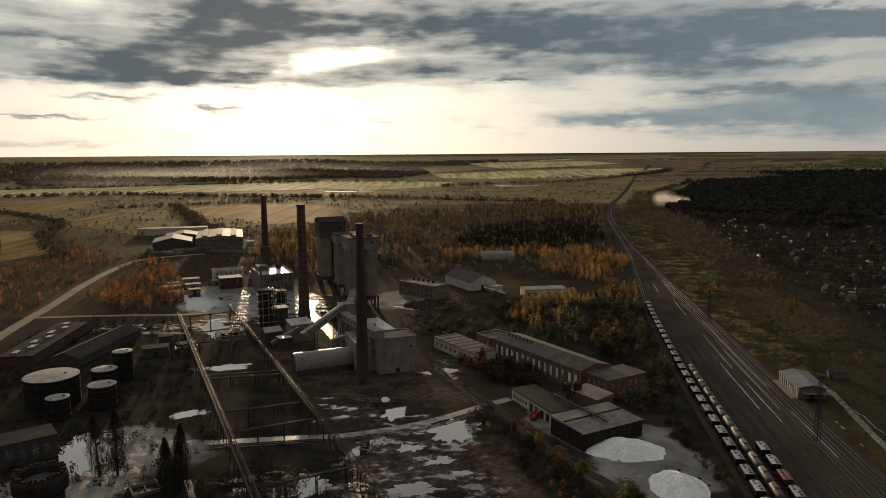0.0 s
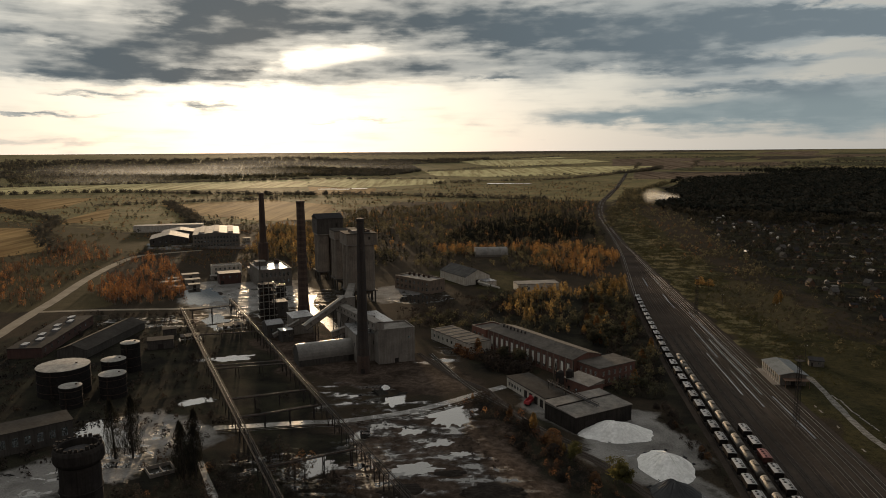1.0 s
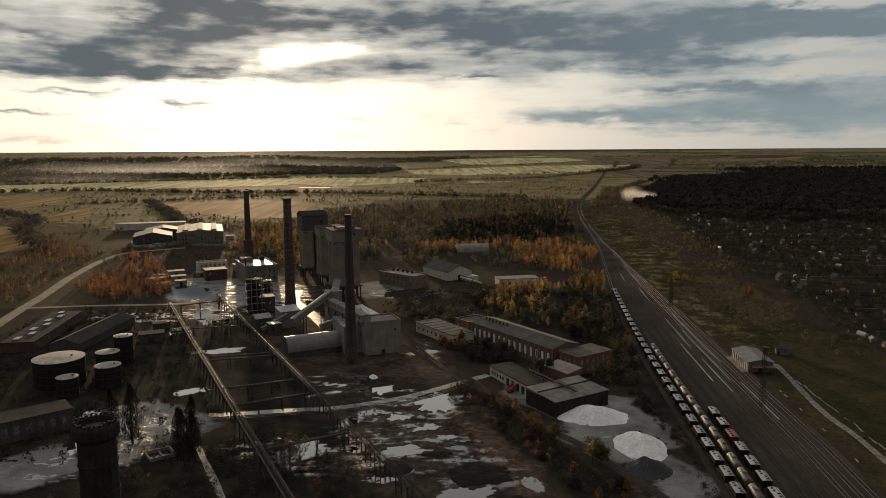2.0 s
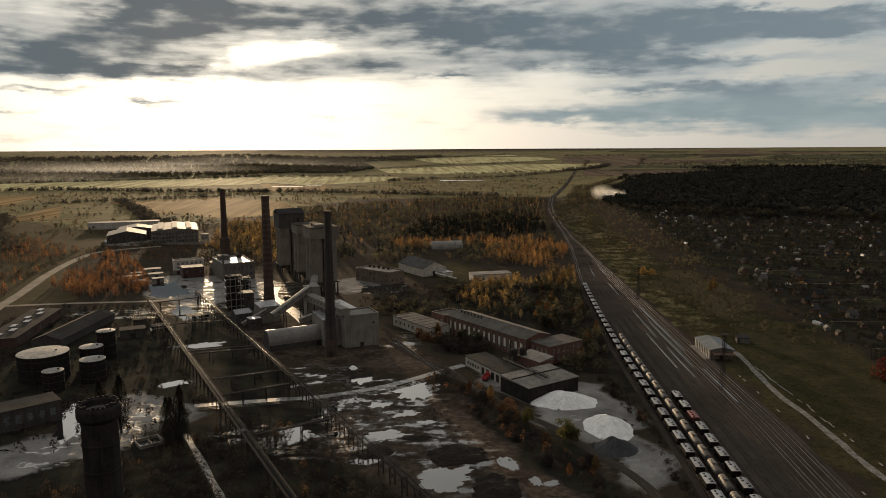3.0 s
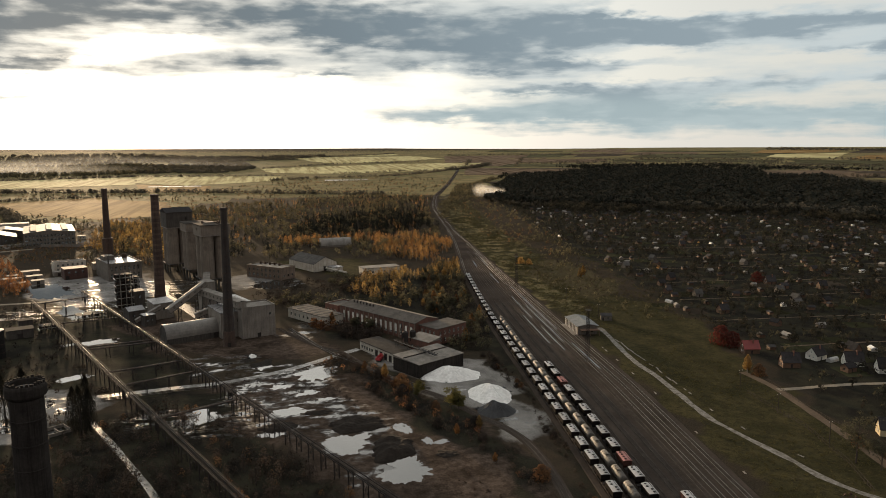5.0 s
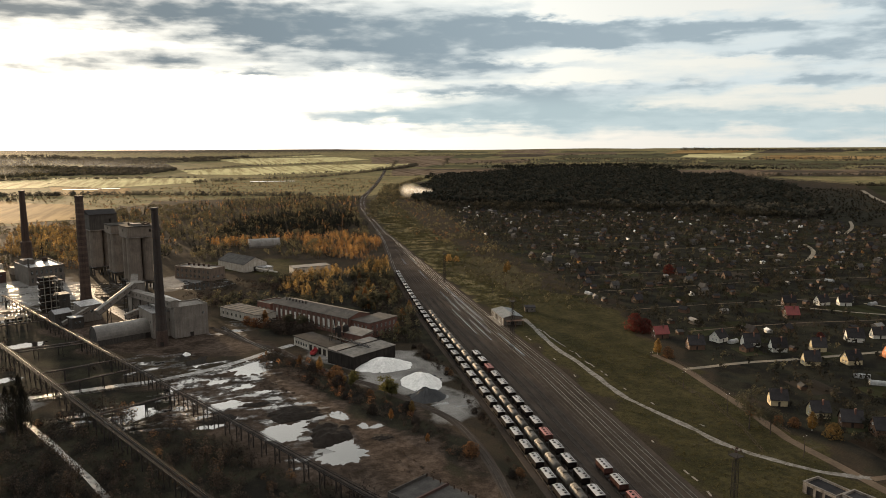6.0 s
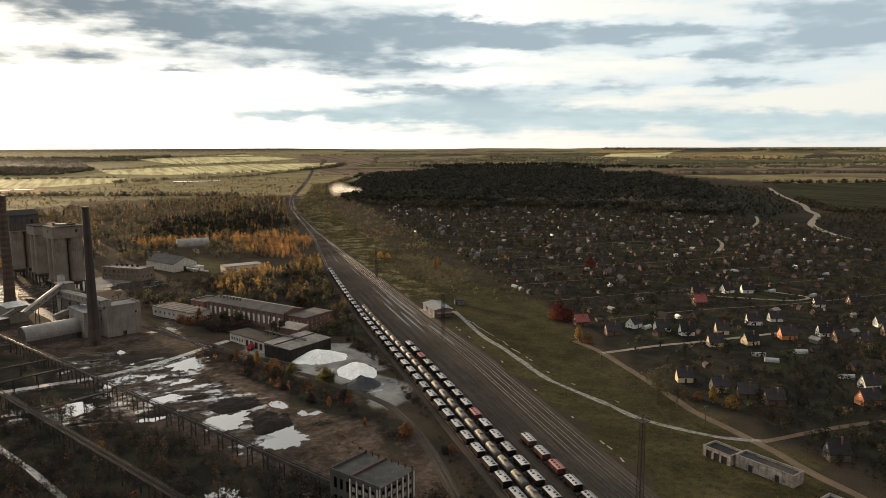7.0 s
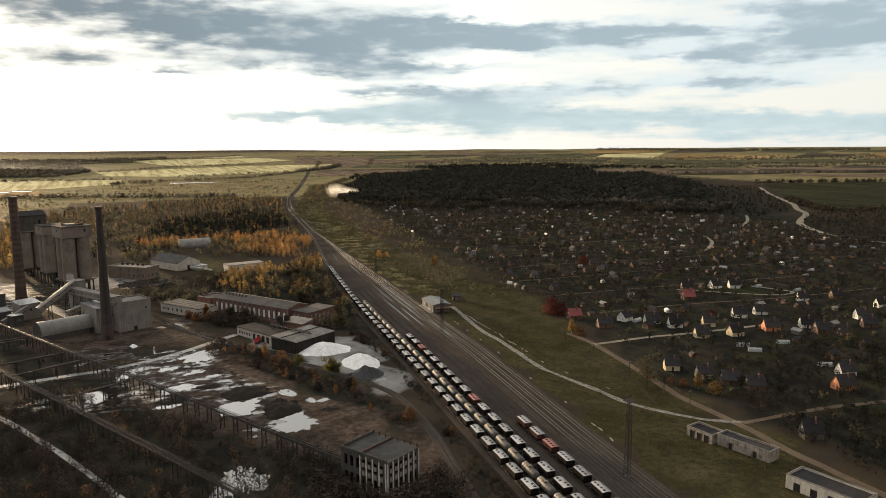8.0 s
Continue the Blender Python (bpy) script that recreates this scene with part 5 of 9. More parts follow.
def line_pole(x, y, h=9.0):
    m = thing("utility_pole", "weathered wooden pole with a short crossarm", "pole", x, y, 0, 8, "poles along the railway")
    part("post", Shape().tube((0, 0, 0), (0, 0, h), 0.17, 0.11, 8), "bark", m)
    part("crossarm", Shape().box(-0.9, -0.08, h - 0.9, 0.9, 0.08, h - 0.74), "bark", m)
    for sx in (-0.8, 0.8):
        part("insulator", Shape().turned([(0.07, h - 0.74), (0.1, h - 0.6), (0.05, h - 0.5)], 8), "white_paint", m, m=pose(sx, 0, 0))


for px_, py_ in ((193, 352), (194, 407), (202, 485), (198, 446), (213, 540), (224, 600), (188, 145), (195, 208), (183, 100), (190, 176), (236, 660)):
    line_pole(px_, py_)


# long pools of rain between the tracks
for share_, y_a, y_b, half_ in ((0.56, 300, 372, 0.3), (0.665, 285, 340, 0.3), (0.655, 360, 430, 0.3), (0.76, 300, 400, 0.3), (0.85, 330, 470, 0.3), (0.85, 250, 300, 0.3), (0.66, 480, 530, 0.3), (0.8, 560, 600, 0.3), (0.43, 560, 600, 0.3)):
    pool_line = [yard_point(y, share_) for y in np.arange(y_a, y_b, 4.0)]
    lone("track_pool", ribbon(pool_line, half_, 0.235, 0.0, 0.9, share_ * 9), "water", "narrow strip of rainwater between tracks", "water", "structure")

# ---------------------------------------------------------------- the works: chimneys and silos
def chimney(x, y, h, r0, r1, wall, label, bands, z_plinth=6.0, r_plinth=None):
    c = thing("chimney", label, "chimney", x, y, 0, 0, "factory chimneys")
    rp = r_plinth or r0 * 1.12
    part("plinth", Shape().turned([(rp * 1.04, -0.3), (rp * 1.04, 0.6), (rp, 0.7), (rp * 0.98, z_plinth - 0.5), (r0 * 1.02, z_plinth)], 28), "chimney_brick", c, smooth=False)
    n, prof = 14, []
    for k in range(n + 1):
        t = k / n
        prof.append((r0 + (r1 - r0) * (t ** 0.85), z_plinth + (h - z_plinth) * t))
    inner = [(r1 - 0.45, h), (r1 - 0.5, h - 6)]
    part("shaft", Shape().turned(prof + inner, 28), wall, c)
    for k in range(bands):
        t = (k + 0.7) / (bands + 0.2)
        r = r0 + (r1 - r0) * (t ** 0.85) + 0.02
        z = z_plinth + (h - z_plinth) * t
        part("band", Shape().turned([(r, z), (r + 0.07, z + 0.02), (r + 0.07, z + 0.2), (r, z + 0.22)], 24), "steel_rust", c, "rusty iron hoop")
    part("rim", Shape().turned([(r1 + 0.02, h - 1.6), (r1 + 0.3, h - 1.2), (r1 + 0.3, h - 0.1), (r1 + 0.1, h + 0.05), (r1 - 0.44, h + 0.05)], 28), wall, c)
    la = Shape()
    for sx in (-0.22, 0.22):
        la.beam((sx, -r0 * 1.06 - 0.25, z_plinth * 0.4), (sx, -r1 - 0.35, h - 0.5), 0.06)
    for k in range(60):
        t = k / 60
        z = z_plinth + (h - z_plinth) * t
        la.box(-0.22, -(r0 + (r1 - r0) * t ** 0.85) - 0.33, z, 0.22, -(r0 + (r1 - r0) * t ** 0.85) - 0.28, z + 0.05)
    part("ladder", la, "steel_dark", c)
    part("flue_door", Shape().box(-1.0, -rp - 0.15, 0.2, 1.0, -rp + 0.4, 2.6), "steel_dark", c)
    keep_clear(x, y, rp + 4)
    return c


def banded_chimney(x, y, h, r0, r1, label):
    """Brick courses in paler and darker belts."""
    c = chimney(x, y, h, r0, r1, "chimney_brick", label, 9)
    for k in range(16):
        t = 0.1 + 0.88 * k / 16
        r = r0 + (r1 - r0) * (t ** 0.85) + 0.012
        rb = r0 + (r1 - r0) * ((t + 0.025) ** 0.85) + 0.012
        z, zb = 6 + (h - 6) * t, 6 + (h - 6) * (t + 0.025)
        part("belt", Shape().turned([(r - 0.1, z), (r, z), (rb, zb), (rb - 0.1, zb)], 24), "belt_brick", c, "paler brick belt")
    return c


chimney(-40.3, 341, 79, 3.05, 1.75, "chimney_dark", "tall tapering dark brick factory chimney", 14, 9.0, 3.35)
banded_chimney(-95.5, 478, 78.3, 3.7, 2.7, "tall reddish brick chimney with paler belts")
chimney(-165.3, 657, 73.5, 3.3, 2.3, "chimney_brick", "tall brick chimney on a wide round base", 10, 27.0, 4.7)

# broad round tower close to the racks
tw = thing("water_tower", "massive round dark concrete tower with a crumbling rim", "tower", -82, 137, 0, 0)
part("shaft", Shape().turned([(4.55, -0.3), (4.45, 20), (4.3, 44.6), (4.15, 45.0)], 40), "tower_concrete", tw)
part("rim", Shape().turned([(4.3, 45.02), (5.0, 45.6), (5.25, 46.2), (5.25, 48.2), (5.0, 48.9), (4.3, 49.2), (3.9, 49.1), (3.8, 46.5)], 40), "tower_concrete", tw)
part("roof", Shape().turned([(3.79, 47.6), (2.0, 48.1), (0.2, 48.3)], 30), "roof_dark", tw)
for k in range(26):
    a = 2 * math.pi * k / 26
    hgt = 0.25 + 0.5 * (noise.noise((k * 1.7, 2.2, 0.3)) + 0.5)
    part("block", Shape().box(-0.3, -0.3, 49.1, 0.3, 0.3, 49.0 + hgt * 1.3), "tower_concrete", tw, m=pose(4.55 * math.cos(a), 4.55 * math.sin(a), 0, 0, 0, math.degrees(a) + 90))
for k in range(6):
    part("hoop", Shape().turned([(4.5, 7 * k + 4), (4.6, 7 * k + 4.05), (4.6, 7 * k + 4.35), (4.5, 7 * k + 4.4)], 36), "tower_concrete", tw)
keep_clear(-82, 137, 7)


def silo_block(x, y, rz, cols, rows, r, z0, z1, cap_h, cap_mat, label, wins=1):
    """Round concrete silos in a close grid, on columns, under one flat-roofed gallery."""
    b = thing("silo_block", label, "silo", x, y, 0, rz, "cement silos")
    body = Shape().turned([(r * 0.55, z0 - 3.2), (r * 0.93, z0), (r * 0.95, z0 + 0.02), (r * 0.95, z1)], 30).mesh("silo")
    col = Shape().box(-0.5, -0.5, -0.3, 0.5, 0.5, z0 - 0.6).mesh("column")
    W, D = cols * 2 * r, rows * 2 * r
    for i in range(cols):
        for j in range(rows):
            cx, cy = -W / 2 + r + 2 * r * i, -D / 2 + r + 2 * r * j
            part("silo", body, "silo_concrete", b, m=pose(cx, cy, 0))
            for sx in (-1, 1):
                for sy in (-1, 1):
                    part("column", col, "concrete_dark", b, m=pose(cx + sx * r * 0.78, cy + sy * r * 0.78, 0))
    part("ring_beam", Shape().box(-W / 2 - 0.15, -D / 2 - 0.15, z1 - 0.9, W / 2 + 0.15, D / 2 + 0.15, z1 - 0.01), "concrete", b)
    part("slab", Shape().box(-W / 2 - 0.4, -D / 2 - 0.4, z0 - 0.62, W / 2 + 0.4, D / 2 + 0.4, z0 - 0.03), "concrete_dark", b)
    holes = {"front": row_of(wins, W, 1.3, cap_h * 0.42, cap_h * 0.7, x0=W * 0.05), "left": row_of(wins, D, 1.3, cap_h * 0.42, cap_h * 0.7), "right": row_of(wins, D, 1.3, cap_h * 0.42, cap_h * 0.7)}
    for side in ("front", "back", "left", "right"):
        L = W + 0.6 if side in ("front", "back") else D + 0.6 - 0.72
        m = pose(0, 0, z1 + 0.004) @ side_matrix(side, W + 0.6, D + 0.6)
        g = part("gallery_wall", wall_shape(L, cap_h, holes.get(side, []), 0.35), cap_mat, b, m=m)
        for o in holes.get(side, []):
            fr, gl = window_meshes(o[1] - o[0], o[3] - o[2], 1)
            part("window", fr, "steel_dark", g, m=pose((o[0] + o[1]) / 2, 0.18, o[2]))
    part("gallery_floor", Shape().box(-W / 2 + 0.1, -D / 2 + 0.1, z1 + 0.002, W / 2 - 0.1, D / 2 - 0.1, z1 + 0.25), "concrete_dark", b)
    part("roof", Shape().box(-W / 2 - 0.8, -D / 2 - 0.8, z1 + cap_h + 0.006, W / 2 + 0.8, D / 2 + 0.8, z1 + cap_h + 0.45), "roof_felt", b)
    keep_clear(x, y, max(W, D) / 2 + 4)
    return b


sa = silo_block(-60.5, 516, 20, 2, 2, 5.5, 9.6, 44.3, 7.6, "silo_concrete", "weathered concrete cement silos under a flat-roofed gallery")
part("vent", Shape().turned([(0.6, 51.9), (0.6, 53.3), (0.9, 53.4), (0.1, 53.9)], 12), "steel_rust", sa, m=pose(-6, 3, 0.5))
part("penthouse", Shape().box(-5, -3, 52.36, 2, 4, 53.6), "concrete", sa)
for k in range(4):
    part("filter_box", Shape().box(-1.1, -0.8, 52.36, 1.1, 0.8, 53.5 + 0.4 * (k % 2)), "steel_rust", sa, m=pose(4.2 + 2.9 * (k % 2), -5 + 3.1 * k, 0, 0, 0, 9 * k))
silo_block(-77, 566, 20, 2, 2, 5.0, 9.6, 42.5, 6.0, "silo_concrete", "narrow row of grey concrete cement silos")
sc = silo_block(-97.5, 612, 20, 2, 2, 5.5, 8.0, 41.0, 13.0, "concrete_dark", "grey concrete silos under a tall dark gallery")
part("gable", Shape().add([(-11.8, -11.8, 54.46), (11.8, -11.8, 54.46), (11.8, 11.8, 54.46), (-11.8, 11.8, 54.46), (-11.8, 0, 58.0), (11.8, 0, 58.0)], [(0, 1, 5, 4), (2, 3, 4, 5), (0, 4, 3), (1, 2, 5), (3, 2, 1, 0)]), "roof_dark", sc)

# ---------------------------------------------------------------- the works: buildings
R1 = 24.0
# cubic mill building beside the brick chimney, with its lower wing
mill = building("mill_building", "bare grey concrete mill building with stained walls", "factory building", -26.8, 364.5, 20, 20.2, 16.5, 18.6, "concrete", "roof_pale", "parapet",
                holes={"right": row_of(2, 16, 1.6, 12.5, 14.5), "front": row_of(1, 20, 1.4, 12.6, 14.0, x0=5, x1=9)}, doors={"front": [(-1.2, 1.0, 0, 2.6)]})
building("mill_wing", "low concrete wing with a bright wet flat roof", "factory building", -43.5, 372, 20, 14, 26, 15.2, "concrete", "roof_wet", "flat", holes={"left": row_of(4, 26, 1.6, 8, 10), "front": row_of(2, 14, 1.4, 9, 11)}, doors={"front": [(-5, -2.6, 0, 3)]})
building("kiln_hall", "long grey vaulted shed with a bright curved roof", "factory building", -61, 363.5, 24, 36, 13.5, 3.4, "concrete_dark", "kiln_sheet", "barrel", 7.2, doors={"front": [(9, 11.2, 0, 3.0)]})
building("crusher_house", "grey concrete crusher house with sloping roofs", "factory building", -88, 424, 30, 13, 11, 10.4, "concrete", "roof_wet", "shed", 1.6, {"front": row_of(3, 13, 1.6, 5.5, 7.5), "right": row_of(2, 11, 1.6, 5.5, 7.5)})
building("crusher_annex", "small dark annex with a pale pitched roof", "factory building", -103, 415, 30, 10, 10, 8.2, "concrete_dark", "roof_wet", "gable_x", 2.0, {"front": row_of(2, 10, 1.4, 4, 6)})
building("pump_house", "small dark brick house with a flat roof", "factory building", -93, 404, 30, 7, 7, 6.8, "concrete_dark", "roof_wet", "flat", holes={"front": row_of(2, 7, 1.2, 3, 4.6)})
building("transformer_house", "low grey house between chimney and crusher", "factory building", -112, 470, 24, 12, 10, 10, "concrete_dark", "roof_pale", "flat", holes={"front": row_of(2, 12, 1.3, 5, 7)})
boiler = building("boiler_house", "two-storey pale boiler house with a wet shining roof", "factory building", -145, 594, 24, 27, 44, 15.0, "render_grey", "roof_wet", "parapet",
                  holes={"front": row_of(7, 27, 1.7, 8.6, 12.2) + row_of(7, 27, 1.7, 2.2, 6.0), "right": row_of(10, 44, 1.7, 8.6, 12.6)}, bars=2)
part("penthouse", Shape().box(-11, 4, 14.42, -2, 16, 18), "render_grey", boiler)
part("steam_pipe", Shape().tube((-12, -18, 14.4), (-12, -18, 22), 0.7, n=12), "pipe_lagging", boiler)
part("tank", Shape().turned([(2.2, 14.4), (2.2, 17.6), (0.3, 18.4)], 16), "steel_rust", boiler, m=pose(8, 12, 0))
building("lab_building", "pale two-storey office block with a flat roof", "factory building", -195, 636, 24, 26, 13, 9.5, "render_white", "roof_pale", "parapet", holes={"front": row_of(6, 26, 1.6, 5.6, 7.6) + row_of(6, 26, 1.6, 1.6, 3.8)})
building("store_block", "dark brick store with a pale flat roof", "factory building", -181, 596, 24, 18, 14, 9, "brick_dark", "roof_pale", "flat", holes={"front": row_of(3, 18, 1.6, 5, 7)}, doors={"front": [(-8, -5.4, 0, 3.2)]})
for bx, by, bw, bd, bh in ((-222, 618, 14, 9, 4), (-212, 594, 12, 8, 3.6), (-228, 586, 16, 7, 3.2), (-170, 640, 12, 10, 6), (-208, 648, 9, 7, 5), (-216, 566, 11, 8, 2.6), (-204, 574, 9, 7, 3.0), (-198, 612, 8, 7, 3.4), (-232, 604, 9, 6, 2.8)):
    building("store_shed", "low grey shed with a pale flat roof", "shed", bx, by, 24, bw, bd, bh, "concrete", "roof_pale", "flat", doors={"front": [(-1.2, 1.2, 0, 2.6)]})

# the far assembly halls
hall = building("assembly_hall", "large works hall with rows of windows and a bright metal roof", "factory building", -270, 858, 16, 52, 84, 16, "render_grey", "metal_roof", "gable_y", 2.6,
                holes={"front": row_of(14, 52, 2.2, 11.2, 13.8) + row_of(14, 52, 2.2, 6.6, 9.4) + row_of(14, 52, 2.2, 2.0, 4.8)}, bars=2)
for k in range(3):
    part("rooflight", Shape().box(-3.0, -38, 17.4, 3.0, 38, 18.7), "roof_pale", hall, "long raised rooflight", m=pose(-16 + 16 * k, 0, 0.9 if k == 1 else 0))
building("assembly_wing", "low works hall with a pale double roof", "factory building", -331, 868, 18, 44, 50, 8, "concrete_dark", "metal_roof", "gable_y", 5.0, holes={"front": row_of(6, 44, 2, 3.5, 6)})
building("assembly_wing", "low works hall with a pale metal roof", "factory building", -338, 925, 18, 44, 40, 8, "concrete_dark", "metal_roof", "gable_y", 4.0)
building("long_store", "long white store with a bright flat roof", "factory building", -381, 1002, 14, 92, 20, 9, "render_white", "metal_roof", "flat")
for bx, by in ((-240, 880), (-350, 880)):
    building("gate_house", "small pale gatehouse before the halls", "shed", bx, by, 18, 9, 7, 4, "render_white", "roof_pale", "flat", holes={"front": row_of(2, 9, 1.4, 1.2, 2.8)})


def wall_run(name, label, pts, h, material, t=0.3):
    x0, y0 = pts[0]
    w = thing(name, label, "wall", x0, y0)
    for (xa, ya), (xb, yb) in zip(pts, pts[1:]):
        n = max(1, int(math.hypot(xb - xa, yb - ya) / 6))
        for k in range(n):
            a, b = k / n, (k + 0.985) / n
            part("panel", Shape().beam((xa + (xb - xa) * a - x0, ya + (yb - ya) * a - y0, h / 2 - 0.1), (xa + (xb - xa) * b - x0, ya + (yb - ya) * b - y0, h / 2 - 0.1), t, h), material, w)


wall_run("perimeter_wall", "long grey concrete panel wall before the far halls", [(-300, 822), (-225, 806), (-150, 800)], 3.0, "concrete")

# old low halls in the west corner
west = building("west_hall", "long derelict low hall with a flat dark roof", "factory building", -234, 410, 96, 78, 18, 5.6, "brick_dark", "roof_felt", "flat", holes={"back": row_of(9, 78, 2, 2.2, 4.4), "front": row_of(9, 78, 2, 2.2, 4.4)})
for k in range(7):
    part("rooflight", Shape().box(-3.0, -1.6, 5.96, 3.0, 1.6, 6.9), "roof_wet", west, "raised glazed rooflight", m=pose(-33 + 11 * k, 2.0 - 3.5 * (k % 2), 0))
building("ridge_hall", "dark low hall with a ridged roof", "factory building", -201, 404, 85, 66, 17, 4.4, "concrete_dark", "roof_felt", "gable_x", 3.0)
building("small_store", "small dark store with a pale roof edge", "shed", -163, 392, 20, 14, 9, 5.0, "concrete_dark", "roof_felt", "flat", doors={"front": [(-1.5, 1.5, 0, 3)]})
building("valve_house", "tiny flat-roofed valve house", "shed", -168, 420, 20, 8, 6, 4.0, "concrete_dark", "roof_felt", "flat")
building("workshop", "long derelict workshop with row of dark windows", "factory building", -166, 250, 38, 40, 13, 8.4, "concrete_dark", "roof_felt", "flat", holes={"front": row_of(9, 40, 2.2, 2.6, 6.2)}, bars=2)


def oil_tank(x, y, r, h, label, wall="hatch_dark"):
    t = thing("storage_tank", label, "tank", x, y, 0, 0, "round storage tanks")
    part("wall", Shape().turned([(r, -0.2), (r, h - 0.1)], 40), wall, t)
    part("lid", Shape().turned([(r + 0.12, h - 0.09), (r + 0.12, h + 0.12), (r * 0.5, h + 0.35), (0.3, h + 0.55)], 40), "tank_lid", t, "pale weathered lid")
    rib = Shape().box(0.6, -0.04, -0.02, r * 0.985, 0.04, 0.10).mesh("seam")
    for k in range(16):
        a = 2 * math.pi * k / 16
        part("seam", rib, "steel_rust", t, m=pose(0, 0, h + 0.36, 0, math.degrees(math.atan2(0.38, r)), math.degrees(a)))
    for k in range(3):
        z = h * (k + 0.6) / 3.2
        part("hoop", Shape().turned([(r, z), (r + 0.09, z + 0.02), (r + 0.09, z + 0.16), (r, z + 0.18)], 36), "steel_rust", t)
    la = Shape()
    for s in (-0.25, 0.25):
        la.beam((s, -r - 0.3, 0), (s, -r - 0.3, h + 1.0), 0.06)
    for k in range(int(h / 0.4)):
        la.box(-0.25, -r - 0.33, 0.4 * k, 0.25, -r - 0.27, 0.4 * k + 0.05)
    part("ladder", la, "steel_rust", t)
    part("hatch", Shape().turned([(0.5, h + 0.2), (0.5, h + 0.75), (0.1, h + 0.85)], 12), "steel_rust", t, m=pose(r * 0.45, r * 0.2, 0))
    keep_clear(x, y, r + 2)


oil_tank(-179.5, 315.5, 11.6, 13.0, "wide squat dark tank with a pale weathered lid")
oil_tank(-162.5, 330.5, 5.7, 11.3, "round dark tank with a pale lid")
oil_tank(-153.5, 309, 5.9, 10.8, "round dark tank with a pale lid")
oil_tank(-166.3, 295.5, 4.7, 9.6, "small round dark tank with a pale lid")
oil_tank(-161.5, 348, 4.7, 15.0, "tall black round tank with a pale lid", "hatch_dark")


# ---------------------------------------------------------------- pipe racks
def pipe_rack(x0, y0, x1, y1, h, pipes, label, lattice=False):
    """A long trestle: frames, two girders and the pipes that lie on it."""
    L = math.hypot(x1 - x0, y1 - y0)
    r = thing("pipe_rack", label, "pipe rack", x0, y0, 0, math.degrees(math.atan2(y1 - y0, x1 - x0)), "overhead pipe racks")
    n = max(2, int(L / 9))
    post = Shape()
    for sy in (-0.95, 0.95):
        post.box(-0.16, sy - 0.16, -0.2, 0.16, sy + 0.16, h)
    post.box(-0.14, -1.3, h + 0.004, 0.14, 1.3, h + 0.34).beam((0, -0.95, 0.6), (0, 0.95, h - 0.4), 0.12).beam((0, 0.95, 0.6), (0, -0.95, h - 0.4), 0.12)
    if lattice:
        post.box(-0.14, -0.95, h * 0.5, 0.14, 0.95, h * 0.5 + 0.25)
    pm = post.mesh("trestle")
    for k in range(n + 1):
        part("trestle", pm, "steel_dark", r, m=pose(L * k / n, 0, 0))
    for sy in (-1.15, 1.15):
        part("girder", Shape().box(-1, sy - 0.1, h + 0.35, L + 1, sy + 0.1, h + 0.65), "steel_dark", r)
        if lattice:
            s = Shape()
            m_ = int(L / 3)
            for k in range(m_):
                a, b = L * k / m_, L * (k + 1) / m_
                s.beam((a, sy, h + 0.6), (b, sy, h + 1.3), 0.07).beam((b, sy, h + 0.6), (b, sy, h + 1.3), 0.07)
            s.box(0, sy - 0.05, h + 1.28, L, sy + 0.05, h + 1.38)
            tagged(part("truss", s, "steel_dark", r), kind="stuff")
    for oy, oz, rad, mt in pipes:
        part("pipe", Shape().tube((-2, oy, h + 0.36 + rad + oz), (L + 2, oy, h + 0.36 + rad + oz), rad, n=10), mt, r, smooth=True)
        s = Shape()
        for k in range(int(L / 6)):
            s.tube((6 * k + 2, oy, h + 0.36 + rad + oz), (6 * k + 2.12, oy, h + 0.36 + rad + oz), rad + 0.05, n=10)
        tagged(part("flanges", s, "steel_rust", r), kind="stuff")
    keep_line([(x0, y0), (x1, y1)], 2.6)
    return r


PIPES_A = [(-0.75, 0, 0.2, "steel_dark"), (-0.05, 0, 0.14, "steel_dark"), (0.65, 0, 0.11, "pipe_lagging")]
PIPES_B = [(-0.55, 0, 0.16, "steel_dark"), (0.45, 0, 0.10, "pipe_lagging")]
pipe_rack(-177, 467, 4, 72, 6.4, PIPES_A, "long overhead rack of lagged pipes on steel trestles", True)
pipe_rack(-151, 494, 34, 94, 6.4, PIPES_B, "long overhead pipe rack with a lattice girder", True)
for xa, ya, xb, yb in ((-168, 462, -146, 476), (-140, 397, -109, 404), (-113, 330, -79, 338), (-116, 335, -82, 343), (-93, 286, -63, 297), (-83, 264, -55, 277), (-62, 218, -34, 232)):
    pipe_rack(xa, ya, xb, yb, 5.4, [(-0.5, 0, 0.2, "steel_rust"), (0.5, 0, 0.14, "pipe_lagging")], "short cross rack of lagged pipes")


